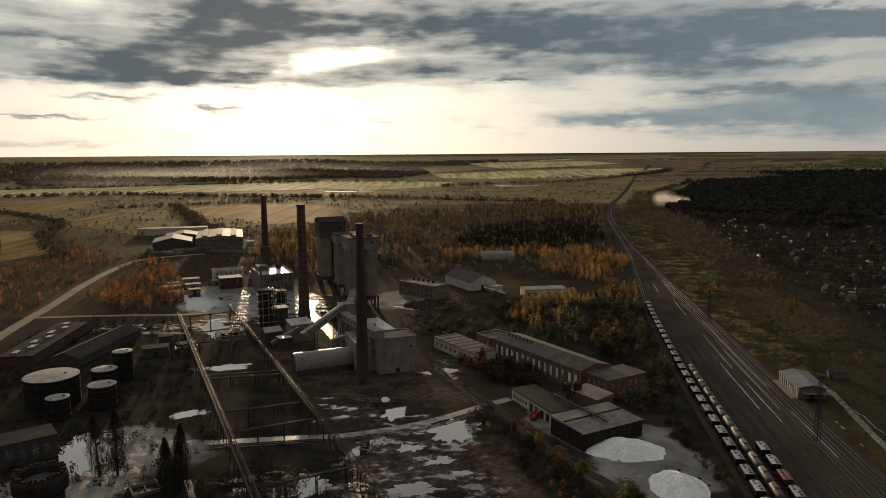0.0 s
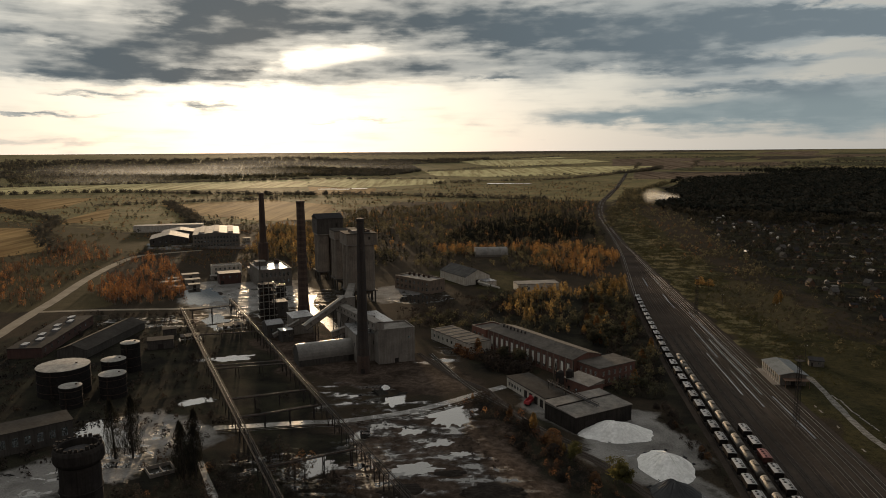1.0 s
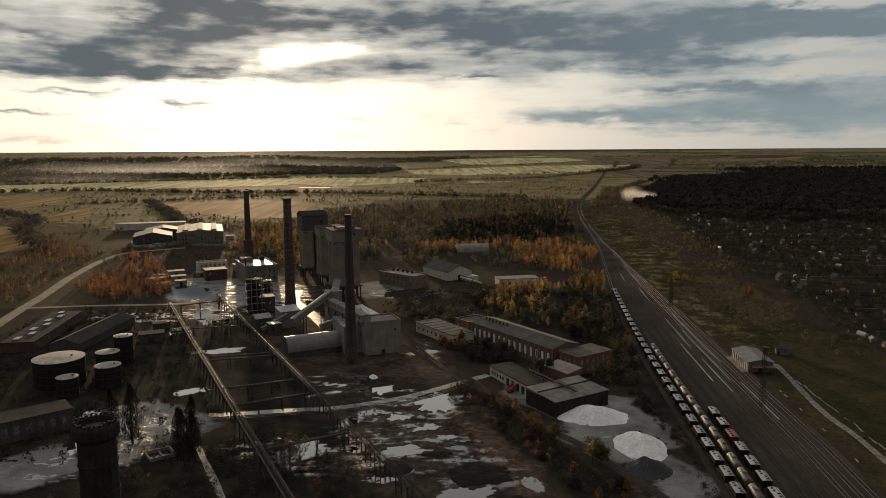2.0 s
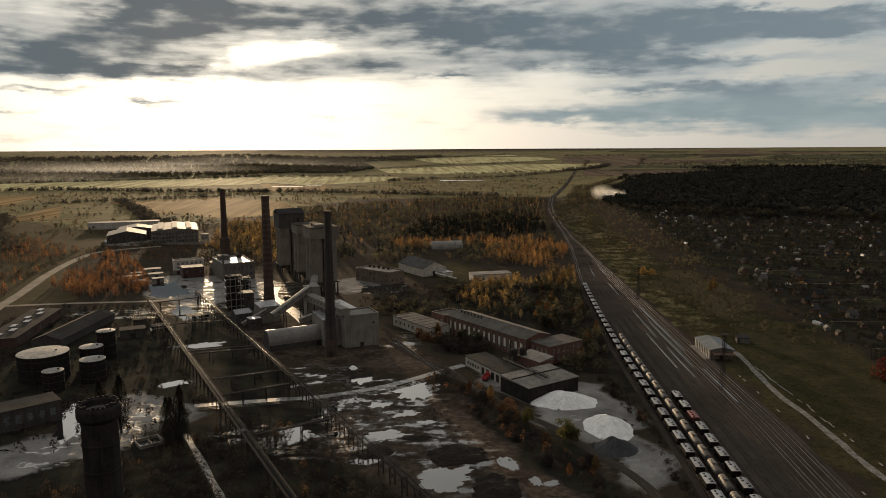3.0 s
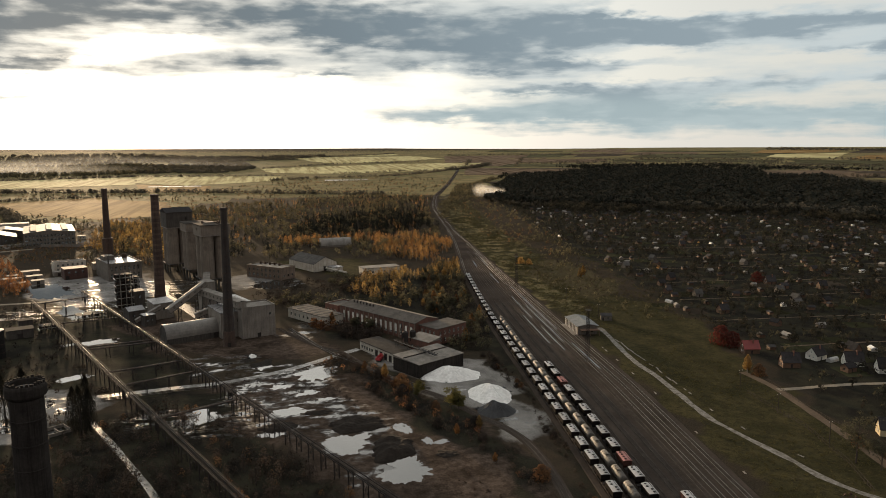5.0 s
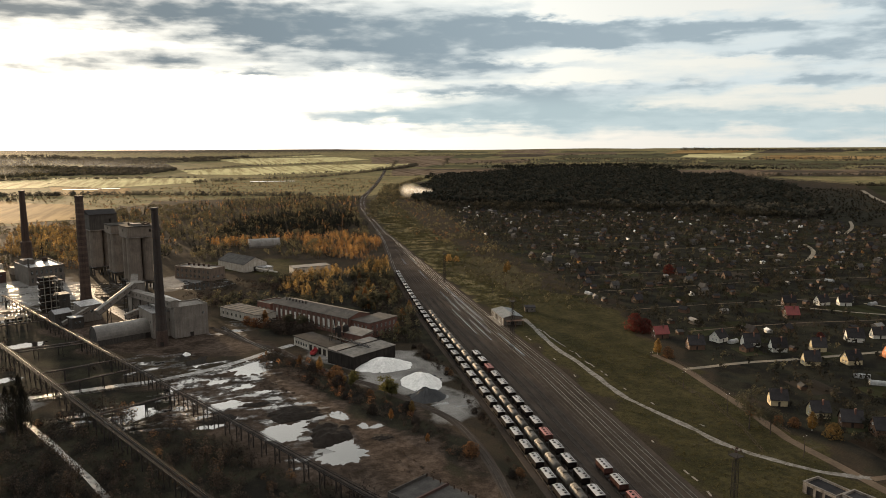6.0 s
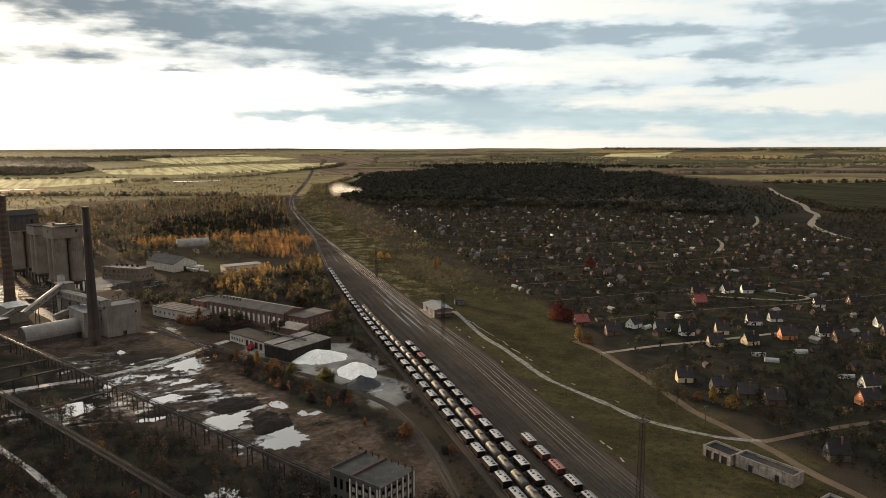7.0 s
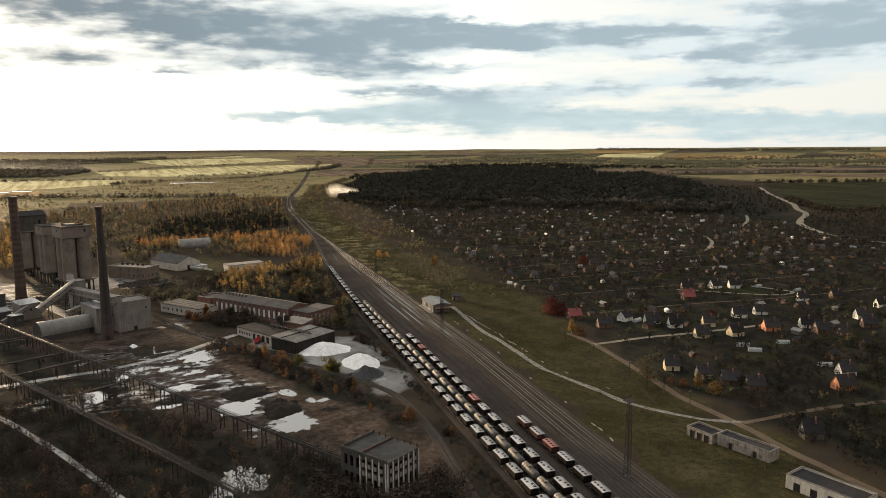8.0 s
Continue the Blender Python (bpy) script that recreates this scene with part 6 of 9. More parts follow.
# ---------------------------------------------------------------- steel tower of cyclones and vessels
def steel_tower(x, y, rz, w, d, floors, fh, label):
    t = thing("process_tower", label, "tower", x, y, 0, rz)
    H = floors * fh
    for i in range(3):
        for j in range(2):
            part("column", Shape().box(-w / 2 + w / 2 * i - 0.2, -d / 2 + d * j - 0.2, -0.2, -w / 2 + w / 2 * i + 0.2, -d / 2 + d * j + 0.2, H), "steel_dark", t)
    for k in range(1, floors + 1):
        part("deck", Shape().box(-w / 2 - 0.6, -d / 2 - 0.6, k * fh - 0.25, w / 2 + 0.6, d / 2 + 0.6, k * fh - 0.02), "steel_dark", t)
        ra = Shape()
        for sy in (-1, 1):
            ra.beam((-w / 2 - 0.5, sy * (d / 2 + 0.5), k * fh + 1.0), (w / 2 + 0.5, sy * (d / 2 + 0.5), k * fh + 1.0), 0.07)
            for q in range(7):
                ra.beam((-w / 2 - 0.5 + (w + 1) * q / 6, sy * (d / 2 + 0.5), k * fh), (-w / 2 - 0.5 + (w + 1) * q / 6, sy * (d / 2 + 0.5), k * fh + 1.0), 0.06)
        part("railing", ra, "steel_dark", t)
        br = Shape()
        for sy in (-1, 1):
            br.beam((-w / 2, sy * d / 2, (k - 1) * fh), (0, sy * d / 2, k * fh - 0.3), 0.16).beam((w / 2, sy * d / 2, (k - 1) * fh), (0, sy * d / 2, k * fh - 0.3), 0.16)
        part("bracing", br, "steel_dark", t)
        if floors > 2:
            part("cladding", Shape().box(-w / 2 + 0.3, d / 2 - 0.34, (k - 1) * fh + 0.01, w / 2 - 0.3 - 2.2 * (k % 2), d / 2 - 0.22, k * fh - 0.27), "steel_rust", t, "rusty sheet cladding")
            part("duct", Shape().box(-w / 2 + 0.6 + (k % 3) * 2.2, -0.4, (k - 1) * fh + 0.01, -w / 2 + 3.4 + (k % 3) * 2.2, 2.2, k * fh - 0.27), "steel_dark", t)
        for q in (-1, 1):
            vx = q * w / 4
            part("vessel", Shape().turned([(0.3, (k - 1) * fh + 0.3), (1.4, (k - 1) * fh + 1.9), (1.4, k * fh - 0.9), (0.5, k * fh - 0.3)], 14), "steel_dark" if (k + q) % 3 else "steel_rust", t, m=pose(vx, 0.6 * q, 0))
    for q in (-w / 3, 0.4, w / 2.6):
        part("pipe", Shape().tube((q, -d / 2 - 0.9, 0), (q, -d / 2 - 0.9, H + 1.5), 0.32, n=10), "bare_steel", t)
    for q in range(floors):
        for sx in (-1, 1):
            part("elbow", Shape().tube((sx * (w / 2 + 0.9), -d / 2 + 1.2, q * fh + 1.2), (sx * (w / 2 + 0.9), d / 2 - 1.0, q * fh + 1.6), 0.42, n=10), "bare_steel", t, "gleaming bare steel pipe")
        part("header", Shape().tube((-w / 2 - 0.9, -d / 2 - 0.7, q * fh + 2.6), (w / 2 + 0.9, -d / 2 - 0.7, q * fh + 2.6), 0.26, n=10), "bare_steel", t, "gleaming bare steel pipe")
    keep_clear(x, y, max(w, d) / 2 + 2)


steel_tower(-117, 462, 24, 9.5, 7, 5, 4.8, "dark open steel tower with vessels and gleaming pipes")
steel_tower(-132, 428, 24, 16, 8, 1, 4.5, "low steel frame of machinery with dark vessels")
steel_tower(-150, 404, 24, 10, 7, 1, 4.0, "low rusty steel frame with vessels")
steel_tower(-122, 520, 24, 9, 7, 3, 4.0, "dark steel frame with ducts")


# ---------------------------------------------------------------- conveyor galleries
def gallery(p0, p1, w, h, label, legs=3, roof="metal_roof", wall="concrete"):
    p0, p1 = Vector(p0), Vector(p1)
    flat = Vector((p1.x - p0.x, p1.y - p0.y, 0))
    L = (p1 - p0).length
    g = thing("conveyor_gallery", label, "conveyor", p0.x, p0.y, 0, math.degrees(math.atan2(flat.y, flat.x)), "conveyor galleries")
    tilt = pose(0, 0, p0.z, 0, -math.degrees(math.atan2(p1.z - p0.z, flat.length)), 0)
    holes = row_of(max(2, int(L / 5)), L, 1.2, h * 0.4, h * 0.72)
    for sg in (0, 1):
        m = tilt @ (pose(L / 2, -w / 2, 0) if sg == 0 else pose(L / 2, w / 2, 0, 0, 0, 180))
        part("wall", wall_shape(L, h, holes, 0.2), wall, g, m=m)
        for o in holes:
            fr, gl = window_meshes(o[1] - o[0], o[3] - o[2], 1)
            part("window", fr, "steel_dark", g, m=m @ pose((o[0] + o[1]) / 2, 0.1, o[2]))
    part("floor", Shape().box(0, -w / 2, -0.35, L, w / 2, -0.004), "concrete_dark", g, m=tilt)
    part("roof", Shape().rings([[(u, -w / 2 - 0.25, h), (u, 0, h + 0.45), (u, w / 2 + 0.25, h), (u, w / 2 + 0.25, h + 0.15), (u, 0, h + 0.62), (u, -w / 2 - 0.25, h + 0.15)] for u in (-0.2, L + 0.2)]), roof, g, m=tilt)
    for e in (0, L - 0.2):
        part("end_wall", Shape().box(e, -w / 2 + 0.21, 0, e + 0.2, w / 2 - 0.21, h - 0.01), wall, g, m=tilt)
    for k in range(legs):
        t = (k + 0.6) / (legs + 0.2)
        z = p0.z + (p1.z - p0.z) * t - 0.4
        s = Shape()
        for sy in (-1, 1):
            s.beam((flat.length * t, sy * w * 0.75, -0.2), (flat.length * t, sy * w * 0.42, z), 0.3)
        s.beam((flat.length * t, -w * 0.7, z * 0.25), (flat.length * t, w * 0.48, z * 0.8), 0.16).beam((flat.length * t, w * 0.7, z * 0.25), (flat.length * t, -w * 0.48, z * 0.8), 0.16)
        part("support", s, "steel_dark", g)
    return g


gallery((-78, 388, 10.5), (-57, 404, 24), 3.4, 3.0, "sloping enclosed conveyor with a bright metal roof", 2)
gallery((-62, 384, 7.5), (-38, 392, 15), 3.2, 2.8, "second sloping enclosed conveyor", 2)
gallery((-100, 404, 2.0), (-86, 413, 8.6), 2.0, 2.0, "thin sloping conveyor to the crusher house", 2)
gallery((-60, 405, 18), (-33, 356, 18), 5.0, 4.0, "long raised concrete gallery on columns with dark windows", 5, "roof_pale")
building("transfer_tower", "grey concrete transfer tower between conveyors", "factory building", -57, 408, 24, 8.5, 8.5, 25.5, "concrete", "roof_pale", "flat", holes={"front": row_of(2, 8.5, 1.3, 19, 21), "right": row_of(2, 8.5, 1.3, 12, 14)})
gallery((-59, 412, 12), (-64, 500, 12), 4.6, 4.0, "raised concrete conveyor bridge from the silos", 7, "roof_pale")
building("loading_bay", "low concrete loading shed on columns with a wet roof", "factory building", -39, 408, 24, 13, 38, 12.0, "concrete", "roof_wet", "flat", holes={"right": row_of(8, 38, 2.6, 2.0, 5.0), "front": row_of(2, 13, 2.4, 2, 5)}, glazed=False)

# ---------------------------------------------------------------- brick halls and sheds towards the railway
BR = -58.6
brick = building("brick_hall", "long red brick hall with tall pale windows and grey roof", "factory building", 53.5, 358.5, BR, 70, 19, 10.4, "brick_red", "roof_worn", "gable_x", 2.4,
                 holes={"front": row_of(15, 70, 2.3, 1.8, 8.2), "right": row_of(3, 19, 2.0, 2, 6), "left": row_of(3, 19, 2.0, 2, 6)}, bars=2, frames="render_white")
for k in range(16):
    part("pilaster", Shape().box(-35 + 70 * k / 15 - 0.35, -9.78, 0, -35 + 70 * k / 15 + 0.35, -9.504, 10.3), "brick_pale", brick)
for o_ in row_of(15, 70, 2.3, 1.8, 8.2):
    part("window_board", Shape().box(o_[0] + 0.3, -9.47, o_[2] + 1.3, o_[1] - 0.3, -9.43, o_[3] - 0.5), "white_wall", brick, "whitewashed window board")
for k in range(7):
    part("vent", Shape().turned([(0.45, 11.6), (0.45, 13.4), (0.75, 13.5), (0.05, 14.0)], 10), "steel_dark", brick, m=pose(-30 + k * 3.2, -2.5, 0))
building("brick_annex", "low red brick end building with a flat roof", "factory building", 80.5, 325, BR, 15, 24, 9.2, "brick_red", "roof_worn", "flat", holes={"front": row_of(4, 15, 1.5, 5.2, 7.6) + row_of(4, 15, 1.5, 1.4, 3.8), "right": row_of(6, 24, 1.5, 5.2, 7.6) + row_of(6, 24, 1.5, 1.4, 3.8)}, bars=2, frames="render_white")
building("brick_annex", "low brick end building with a pale roof", "factory building", 29, 402, BR, 14, 16, 8.4, "brick_red", "roof_worn", "parapet", holes={"front": row_of(3, 14, 2, 2, 5.4)}, frames="render_white")
low = building("low_store", "low whitewashed store with a ribbed grey roof", "factory building", 11, 391, BR, 40, 15, 6.0, "render_white", "roof_worn", "flat", holes={"front": row_of(8, 40, 1.7, 2, 3.8)}, doors={"front": [(17.2, 19.4, 0, 3)]})
for k in range(7):
    part("roof_rib", Shape().box(-19 + k * 6, -7.4, 6.36, -18.7 + k * 6, 7.4, 6.5), "roof_pale", low)

office = building("depot_office", "low white depot building with dark bays and grey roof", "depot", 43.0, 302.5, -66.5, 34, 12, 5.0, "render_white", "roof_felt", "flat", holes={"front": row_of(5, 34, 1.6, 1.3, 3.0, x0=-16, x1=-3), "left": row_of(3, 12, 1.4, 1.3, 2.9)}, doors={"front": row_of(4, 34, 2.9, 0, 3.6, x0=-2, x1=16)}, over=0.5)
shed = building("open_shed", "dark shed with a broad pale flat roof", "shed", 60.5, 273.5, 29, 30, 20, 6.7, "tower_concrete", "roof_pale", "shed", 0.9, doors={"front": [(-10, -4, 0, 4.5)]})
part("gutter", Shape().box(-14.9, 2, 7.5, 14.9, 2.4, 7.95), "steel_dark", shed)
building("batch_house", "small brick batching house with a pale lean-to roof", "depot", 64, 300, -58, 16, 9, 8.0, "brick_red", "roof_pale", "shed", 1.4, holes={"front": row_of(3, 16, 1.4, 3, 5)})


def batching_plant(x, y):
    p = thing("batching_plant", "dark steel batching silos with slanting legs", "silo", x, y, 0, 20)
    for dx in (-2.4, 2.4):
        part("silo", Shape().turned([(0.3, 4.0), (1.7, 6.2), (1.7, 11.5), (0.6, 12.4)], 16), "steel_dark", p, m=pose(dx, 0, 0))
        for sx, sy in ((-1, -1), (1, -1), (1, 1), (-1, 1)):
            part("leg", Shape().beam((dx + sx * 1.5, sy * 1.5, -0.1), (dx + sx * 1.2, sy * 1.2, 7.0), 0.22), "steel_dark", p)
    part("mast", Shape().beam((-7, 0.5, 0), (-4.6, 0, 17), 0.3).beam((-3.5, 1, 0), (-4.6, 0, 17), 0.3), "steel_dark", p)
    part("mast", Shape().beam((3.4, -2, 0), (3.4, -2, 16.5), 0.25), "steel_dark", p)
    part("boom", Shape().beam((-9, -6, 1.5), (-3, 0, 9.5), 0.8, 0.5), "steel_rust", p)
    keep_clear(x, y, 6)


batching_plant(56, 303)


def belt_conveyor(p0, p1, w=1.3):
    """A dark open belt between two lattice sides on thin legs."""
    p0, p1 = Vector(p0), Vector(p1)
    c = thing("belt_conveyor", "dark rusty open belt conveyor over the shed roof", "conveyor", p0.x, p0.y, 0, math.degrees(math.atan2(p1.y - p0.y, p1.x - p0.x)))
    L = math.hypot(p1.x - p0.x, p1.y - p0.y)
    dz = p1.z - p0.z
    for sy in (-w / 2, w / 2):
        for up in (0, 0.9):
            part("chord", Shape().beam((0, sy, p0.z + up), (L, sy, p1.z + up), 0.14), "steel_dark", c)
        n = int(L / 1.8)
        for k in range(n):
            a, b = k / n, (k + 1) / n
            u, v = (0, 0.9) if k % 2 else (0.9, 0)
            part("strut", Shape().beam((L * a, sy, p0.z + dz * a + u), (L * b, sy, p0.z + dz * b + v), 0.09), "steel_dark", c)
    part("belt", Shape().beam((0, 0, p0.z + 0.15), (L, 0, p1.z + 0.15), w - 0.3, 0.12), "rubber", c)
    for t in (0.05, 0.35):
        for sy in (-w / 2, w / 2):
            part("leg", Shape().beam((L * t, sy, 0), (L * t, sy, p0.z + dz * t), 0.16), "steel_dark", c)
    return c


belt_conveyor((47.5, 299, 8.2), (63, 265, 8.6))

def lorry(x, y, rz, body, label):
    v = thing("lorry", label, "lorry", x, y, 0, rz)
    part("chassis", Shape().box(-4.2, -0.55, 0.7, 4.1, 0.55, 1.05), "steel_dark", v)
    cab = part("cab", Shape().rings([[(2.2, -1.2, 0.8), (4.3, -1.2, 0.8), (4.3, 1.2, 0.8), (2.2, 1.2, 0.8)], [(2.2, -1.2, 1.9), (4.3, -1.2, 1.9), (4.3, 1.2, 1.9), (2.2, 1.2, 1.9)], [(2.2, -1.1, 2.95), (3.9, -1.1, 2.95), (3.9, 1.1, 2.95), (2.2, 1.1, 2.95)]]), body, v)
    part("windscreen", Shape().rings([[(4.31, -1.0, 1.95), (4.33, -1.0, 1.95), (4.33, 1.0, 1.95), (4.31, 1.0, 1.95)], [(3.97, -0.95, 2.8), (3.99, -0.95, 2.8), (3.99, 0.95, 2.8), (3.97, 0.95, 2.8)]]), "glass", cab)
    part("tipper", Shape().box(-4.4, -1.25, 1.1, 1.9, 1.25, 1.25).box(-4.4, -1.25, 1.254, 1.9, -1.13, 2.5).box(-4.4, 1.13, 1.254, 1.9, 1.25, 2.5).box(1.78, -1.12, 1.254, 1.9, 1.12, 2.7).box(-4.4, -1.12, 1.254, -4.28, 1.12, 2.4), body, v)
    for wx in (3.2, -1.6, -2.9):
        for sy in (-1, 1):
            part("wheel", Shape().tube((wx, sy * 0.8, 0.5), (wx, sy * 1.18, 0.5), 0.5, n=14), "rubber", v)
    keep_clear(x, y, 4)


lorry(38.6, 292.5, 62, "red_paint", "red tipper lorry standing in the wet yard")


def car(x, y, rz, body, label):
    v = thing("car", label, "car", x, y, 0, rz, "cars parked before the halls")
    b = part("body", Shape().rings([[(-2.1, -0.85, 0.3), (2.1, -0.85, 0.3), (2.1, 0.85, 0.3), (-2.1, 0.85, 0.3)], [(-2.15, -0.87, 0.75), (2.15, -0.87, 0.7), (2.15, 0.87, 0.7), (-2.15, 0.87, 0.75)], [(-2.05, -0.82, 0.95), (1.95, -0.82, 0.9), (1.95, 0.82, 0.9), (-2.05, 0.82, 0.95)]]), body, v)
    part("cabin", Shape().rings([[(-1.6, -0.78, 0.93), (0.95, -0.78, 0.92), (0.95, 0.78, 0.92), (-1.6, 0.78, 0.93)], [(-1.1, -0.65, 1.42), (0.3, -0.65, 1.42), (0.3, 0.65, 1.42), (-1.1, 0.65, 1.42)]]), "glass", b)
    part("roof", Shape().box(-1.12, -0.66, 1.424, 0.32, 0.66, 1.47), body, b)
    for wx in (-1.3, 1.35):
        for sy in (-1, 1):
            part("wheel", Shape().tube((wx, sy * 0.68, 0.32), (wx, sy * 0.88, 0.32), 0.32, n=12), "rubber", v)


for k in range(14):
    c_ = ("white_paint", "car_dark", "white_paint", "steel_rust", "red_paint")[k % 5]
    car(-286 + k * 4.0, 834 + (k % 2) * 7 - k * 0.3, 100 + (k * 37) % 14, c_, "%s car parked on the works yard" % {"white_paint": "white", "car_dark": "dark", "steel_rust": "brown", "red_paint": "red"}[c_])

# administration and stores in the trees
b2 = building("stripe_store", "low pale brick building with roof vents", "factory building", -16, 557, -44, 40, 17, 10.6, "brick_pale", "roof_pale", "parapet", holes={"front": row_of(8, 40, 1.8, 6.2, 8.6) + row_of(8, 40, 1.8, 1.8, 4.4), "right": row_of(3, 17, 1.6, 2.4, 4.4)})
for k in range(5):
    part("vent", Shape().turned([(1.0, 9.8), (1.0, 11.8), (1.3, 11.9), (0.2, 12.6)], 12), "steel_rust", b2, m=pose(-15 + 5.5 * k, 3.5, 0))
building("gable_store", "pale barn-like store with a pitched slate roof", "barn", 22, 596, 28, 24, 44, 7.0, "render_white", "slate", "gable_y", 5.5, doors={"front": [(-2, 2, 0, 4.2)]})
building("flat_house", "low white house with a bright flat roof", "house", 78, 552, 8, 34, 14, 6.0, "render_white", "roof_pale", "flat", holes={"front": row_of(6, 34, 1.8, 1.6, 3.8)})
def raised_pipe(pts, z, r, label):
    """A lagged heating main on short posts, with right-angled bends."""
    x0, y0 = pts[0]
    p = thing("heating_pipe", label, "pipe", x0, y0)
    for (xa, ya), (xb, yb) in zip(pts, pts[1:]):
        part("pipe", Shape().tube((xa - x0, ya - y0, z), (xb - x0, yb - y0, z), r, n=12), "render_white", p, smooth=True)
        n = max(1, int(math.hypot(xb - xa, yb - ya) / 7))
        for k in range(n):
            part("post", Shape().box(-0.18, -0.18, -0.1, 0.18, 0.18, z - r * 0.8), "concrete_dark", p, m=pose(xa + (xb - xa) * (k + 0.5) / n - x0, ya + (yb - ya) * (k + 0.5) / n - y0, 0))
    for x, y in pts:
        part("elbow", Shape().turned([(0.1, z - r * 1.15), (r * 1.15, z - r * 0.6), (r * 1.15, z + r * 0.6), (0.1, z + r * 1.15)], 12), "render_white", p, m=pose(x - x0, y - y0, 0))


raised_pipe([(29.6, 631.9), (38.1, 600.2), (32.7, 570.1), (47.5, 543.9)], 3.4, 0.75, "pale lagged heating main on short posts")
building("annex_house", "small white lean-to beside the barn", "shed", 40, 575, 28, 10, 14, 4.0, "render_white", "roof_wet", "flat")
building("arched_hangar", "grey arched metal hangar among orange trees", "hangar", 56, 737, 2, 34, 16, 2.0, "render_grey", "metal_roof", "barrel", 7.5, doors={"left": [(-3, 3, 0, 1.9)]})


# ---------------------------------------------------------------- ruin by the pond
def ruin(x, y, rz, W=16.4, D=20.5):
    b = building("derelict_block", "derelict concrete frame building with white panels and grey roof", "factory building", x, y, rz, W, D, 12.2, "concrete_dark", "slate", "flat",
                 holes={"front": row_of(6, W, 1.4, 7.6, 11.2) + row_of(6, W, 1.4, 1.6, 5.4), "right": row_of(7, D, 1.4, 7.6, 11.2), "left": row_of(7, D, 1.4, 7.6, 11.2) + row_of(7, D, 1.4, 1.6, 5.4)}, over=0.1, glazed=False)
    post = Shape().box(-0.26, -0.2, 0, 0.26, -0.004, 12.4).mesh("pilaster")
    for k in range(7):
        part("pilaster", post, "render_white", b, m=pose(-W / 2 + 0.4 + (W - 0.8) * k / 6, -D / 2, 0))
    for k in range(8):
        if k < 5:
            part("pilaster", post, "render_white", b, m=pose(-W / 2, -D / 2 + 0.4 + (D - 0.8) * k / 7, 0, 0, 0, -90))
        part("stub", Shape().box(-0.15, -0.15, 12.56, 0.15, 0.15, 13.9), "steel_rust", b, m=pose(W / 2 - 0.6, -D / 2 + 0.4 + (D - 0.8) * k / 7, 0))
    panel = Shape().box(-0.62, -0.12, 0, 0.62, -0.004, 1.5).mesh("spandrel")
    for z in (5.7, 8.6):
        for o in row_of(6, W, 1.4, 0, 1):
            part("spandrel", panel, "concrete", b, m=pose((o[0] + o[1]) / 2, -D / 2, z))
        for o in row_of(7, D, 1.4, 0, 1)[3:]:
            part("spandrel", panel, "concrete", b, m=side_matrix("left", W, D) @ pose((o[0] + o[1]) / 2, 0, z))
    for a_, b_, c_, d_ in ((-W / 2, D / 2 - 0.3, W / 2, D / 2), (-W / 2, -D / 2, -W / 2 + 0.3, D / 2 - 0.304)):
        part("parapet", Shape().box(a_, b_, 12.56, c_, d_, 13.5), "concrete_dark", b)
    part("kerb", Shape().box(-W / 2, -0.3, 12.56, W / 2, 0.3, 13.4), "brick_dark", b, m=pose(0, 1.5, 0))
    return b


ruin(39.8, 95.8, 27)
ft = thing("wall_ruin", "roofless low concrete walls of a small shed", "ruin", -101.5, 228.5, 0, 35)
for a_, b_, c_, d_ in ((-4.5, -4, 4.5, -3.7), (-4.5, 3.7, 4.5, 4), (-4.5, -3.696, -4.2, 3.696), (4.2, -3.696, 4.5, 3.696), (-0.15, -3.696, 0.15, 1.5)):
    part("wall", Shape().box(a_, b_, -0.1, c_, d_, 1.3), "concrete", ft)
keep_clear(-101.5, 228.5, 6)


# ---------------------------------------------------------------- heaps in the grey yard
def heap(x, y, rx, ry, h, material, label, seed):
    s, n, rings = Shape(), 96, 14
    v = [(0, 0, h)]
    for k in range(1, rings + 1):
        t = k / rings
        for i in range(n):
            a = 2 * math.pi * i / n
            q = 1 + 0.18 * noise.noise((math.cos(a) * 1.4, math.sin(a) * 1.4, seed)) + 0.06 * noise.noise((math.cos(a) * 5, math.sin(a) * 5, seed + t * 3))
            z = h * (1 - t ** 1.45) ** 1.15 * (1 + 0.25 * noise.noise((math.cos(a) * 2 * t, math.sin(a) * 2 * t, seed + 5))) if k < rings else -0.05
            z *= 1 + 0.13 * math.sin(math.pi * min(t, 1.0)) * noise.noise((math.cos(a) * 9, math.sin(a) * 9, seed + 2))
            v.append((rx * t * q * math.cos(a), ry * t * q * math.sin(a), max(z, -0.05)))
    f = [(0, 1 + i, 1 + (i + 1) % n) for i in range(n)]
    for k in range(rings - 1):
        f += [(1 + k * n + i, 1 + (k + 1) * n + i, 1 + (k + 1) * n + (i + 1) % n, 1 + k * n + (i + 1) % n) for i in range(n)]
    ob = lone("gravel_mound", s.add(v, f), material, label, "heap", m=pose(x, y, 0))
    rng = random.Random(int(seed * 10))
    for k in range(9):
        a, q = rng.uniform(0, 6.28), rng.uniform(0.85, 1.1)
        sz = rng.uniform(0.25, 0.6)
        lone("tyre", Shape().turned([(0.35, 0), (0.55, 0.02), (0.6, 0.15), (0.55, 0.28), (0.35, 0.3), (0.3, 0.15)], 14), "rubber", "old black tyre lying by the heap", "tyre", group="tyres round the heaps", m=pose(x + rx * q * math.cos(a), y + ry * q * math.sin(a), 0.0))
    keep_clear(x, y, max(rx, ry))


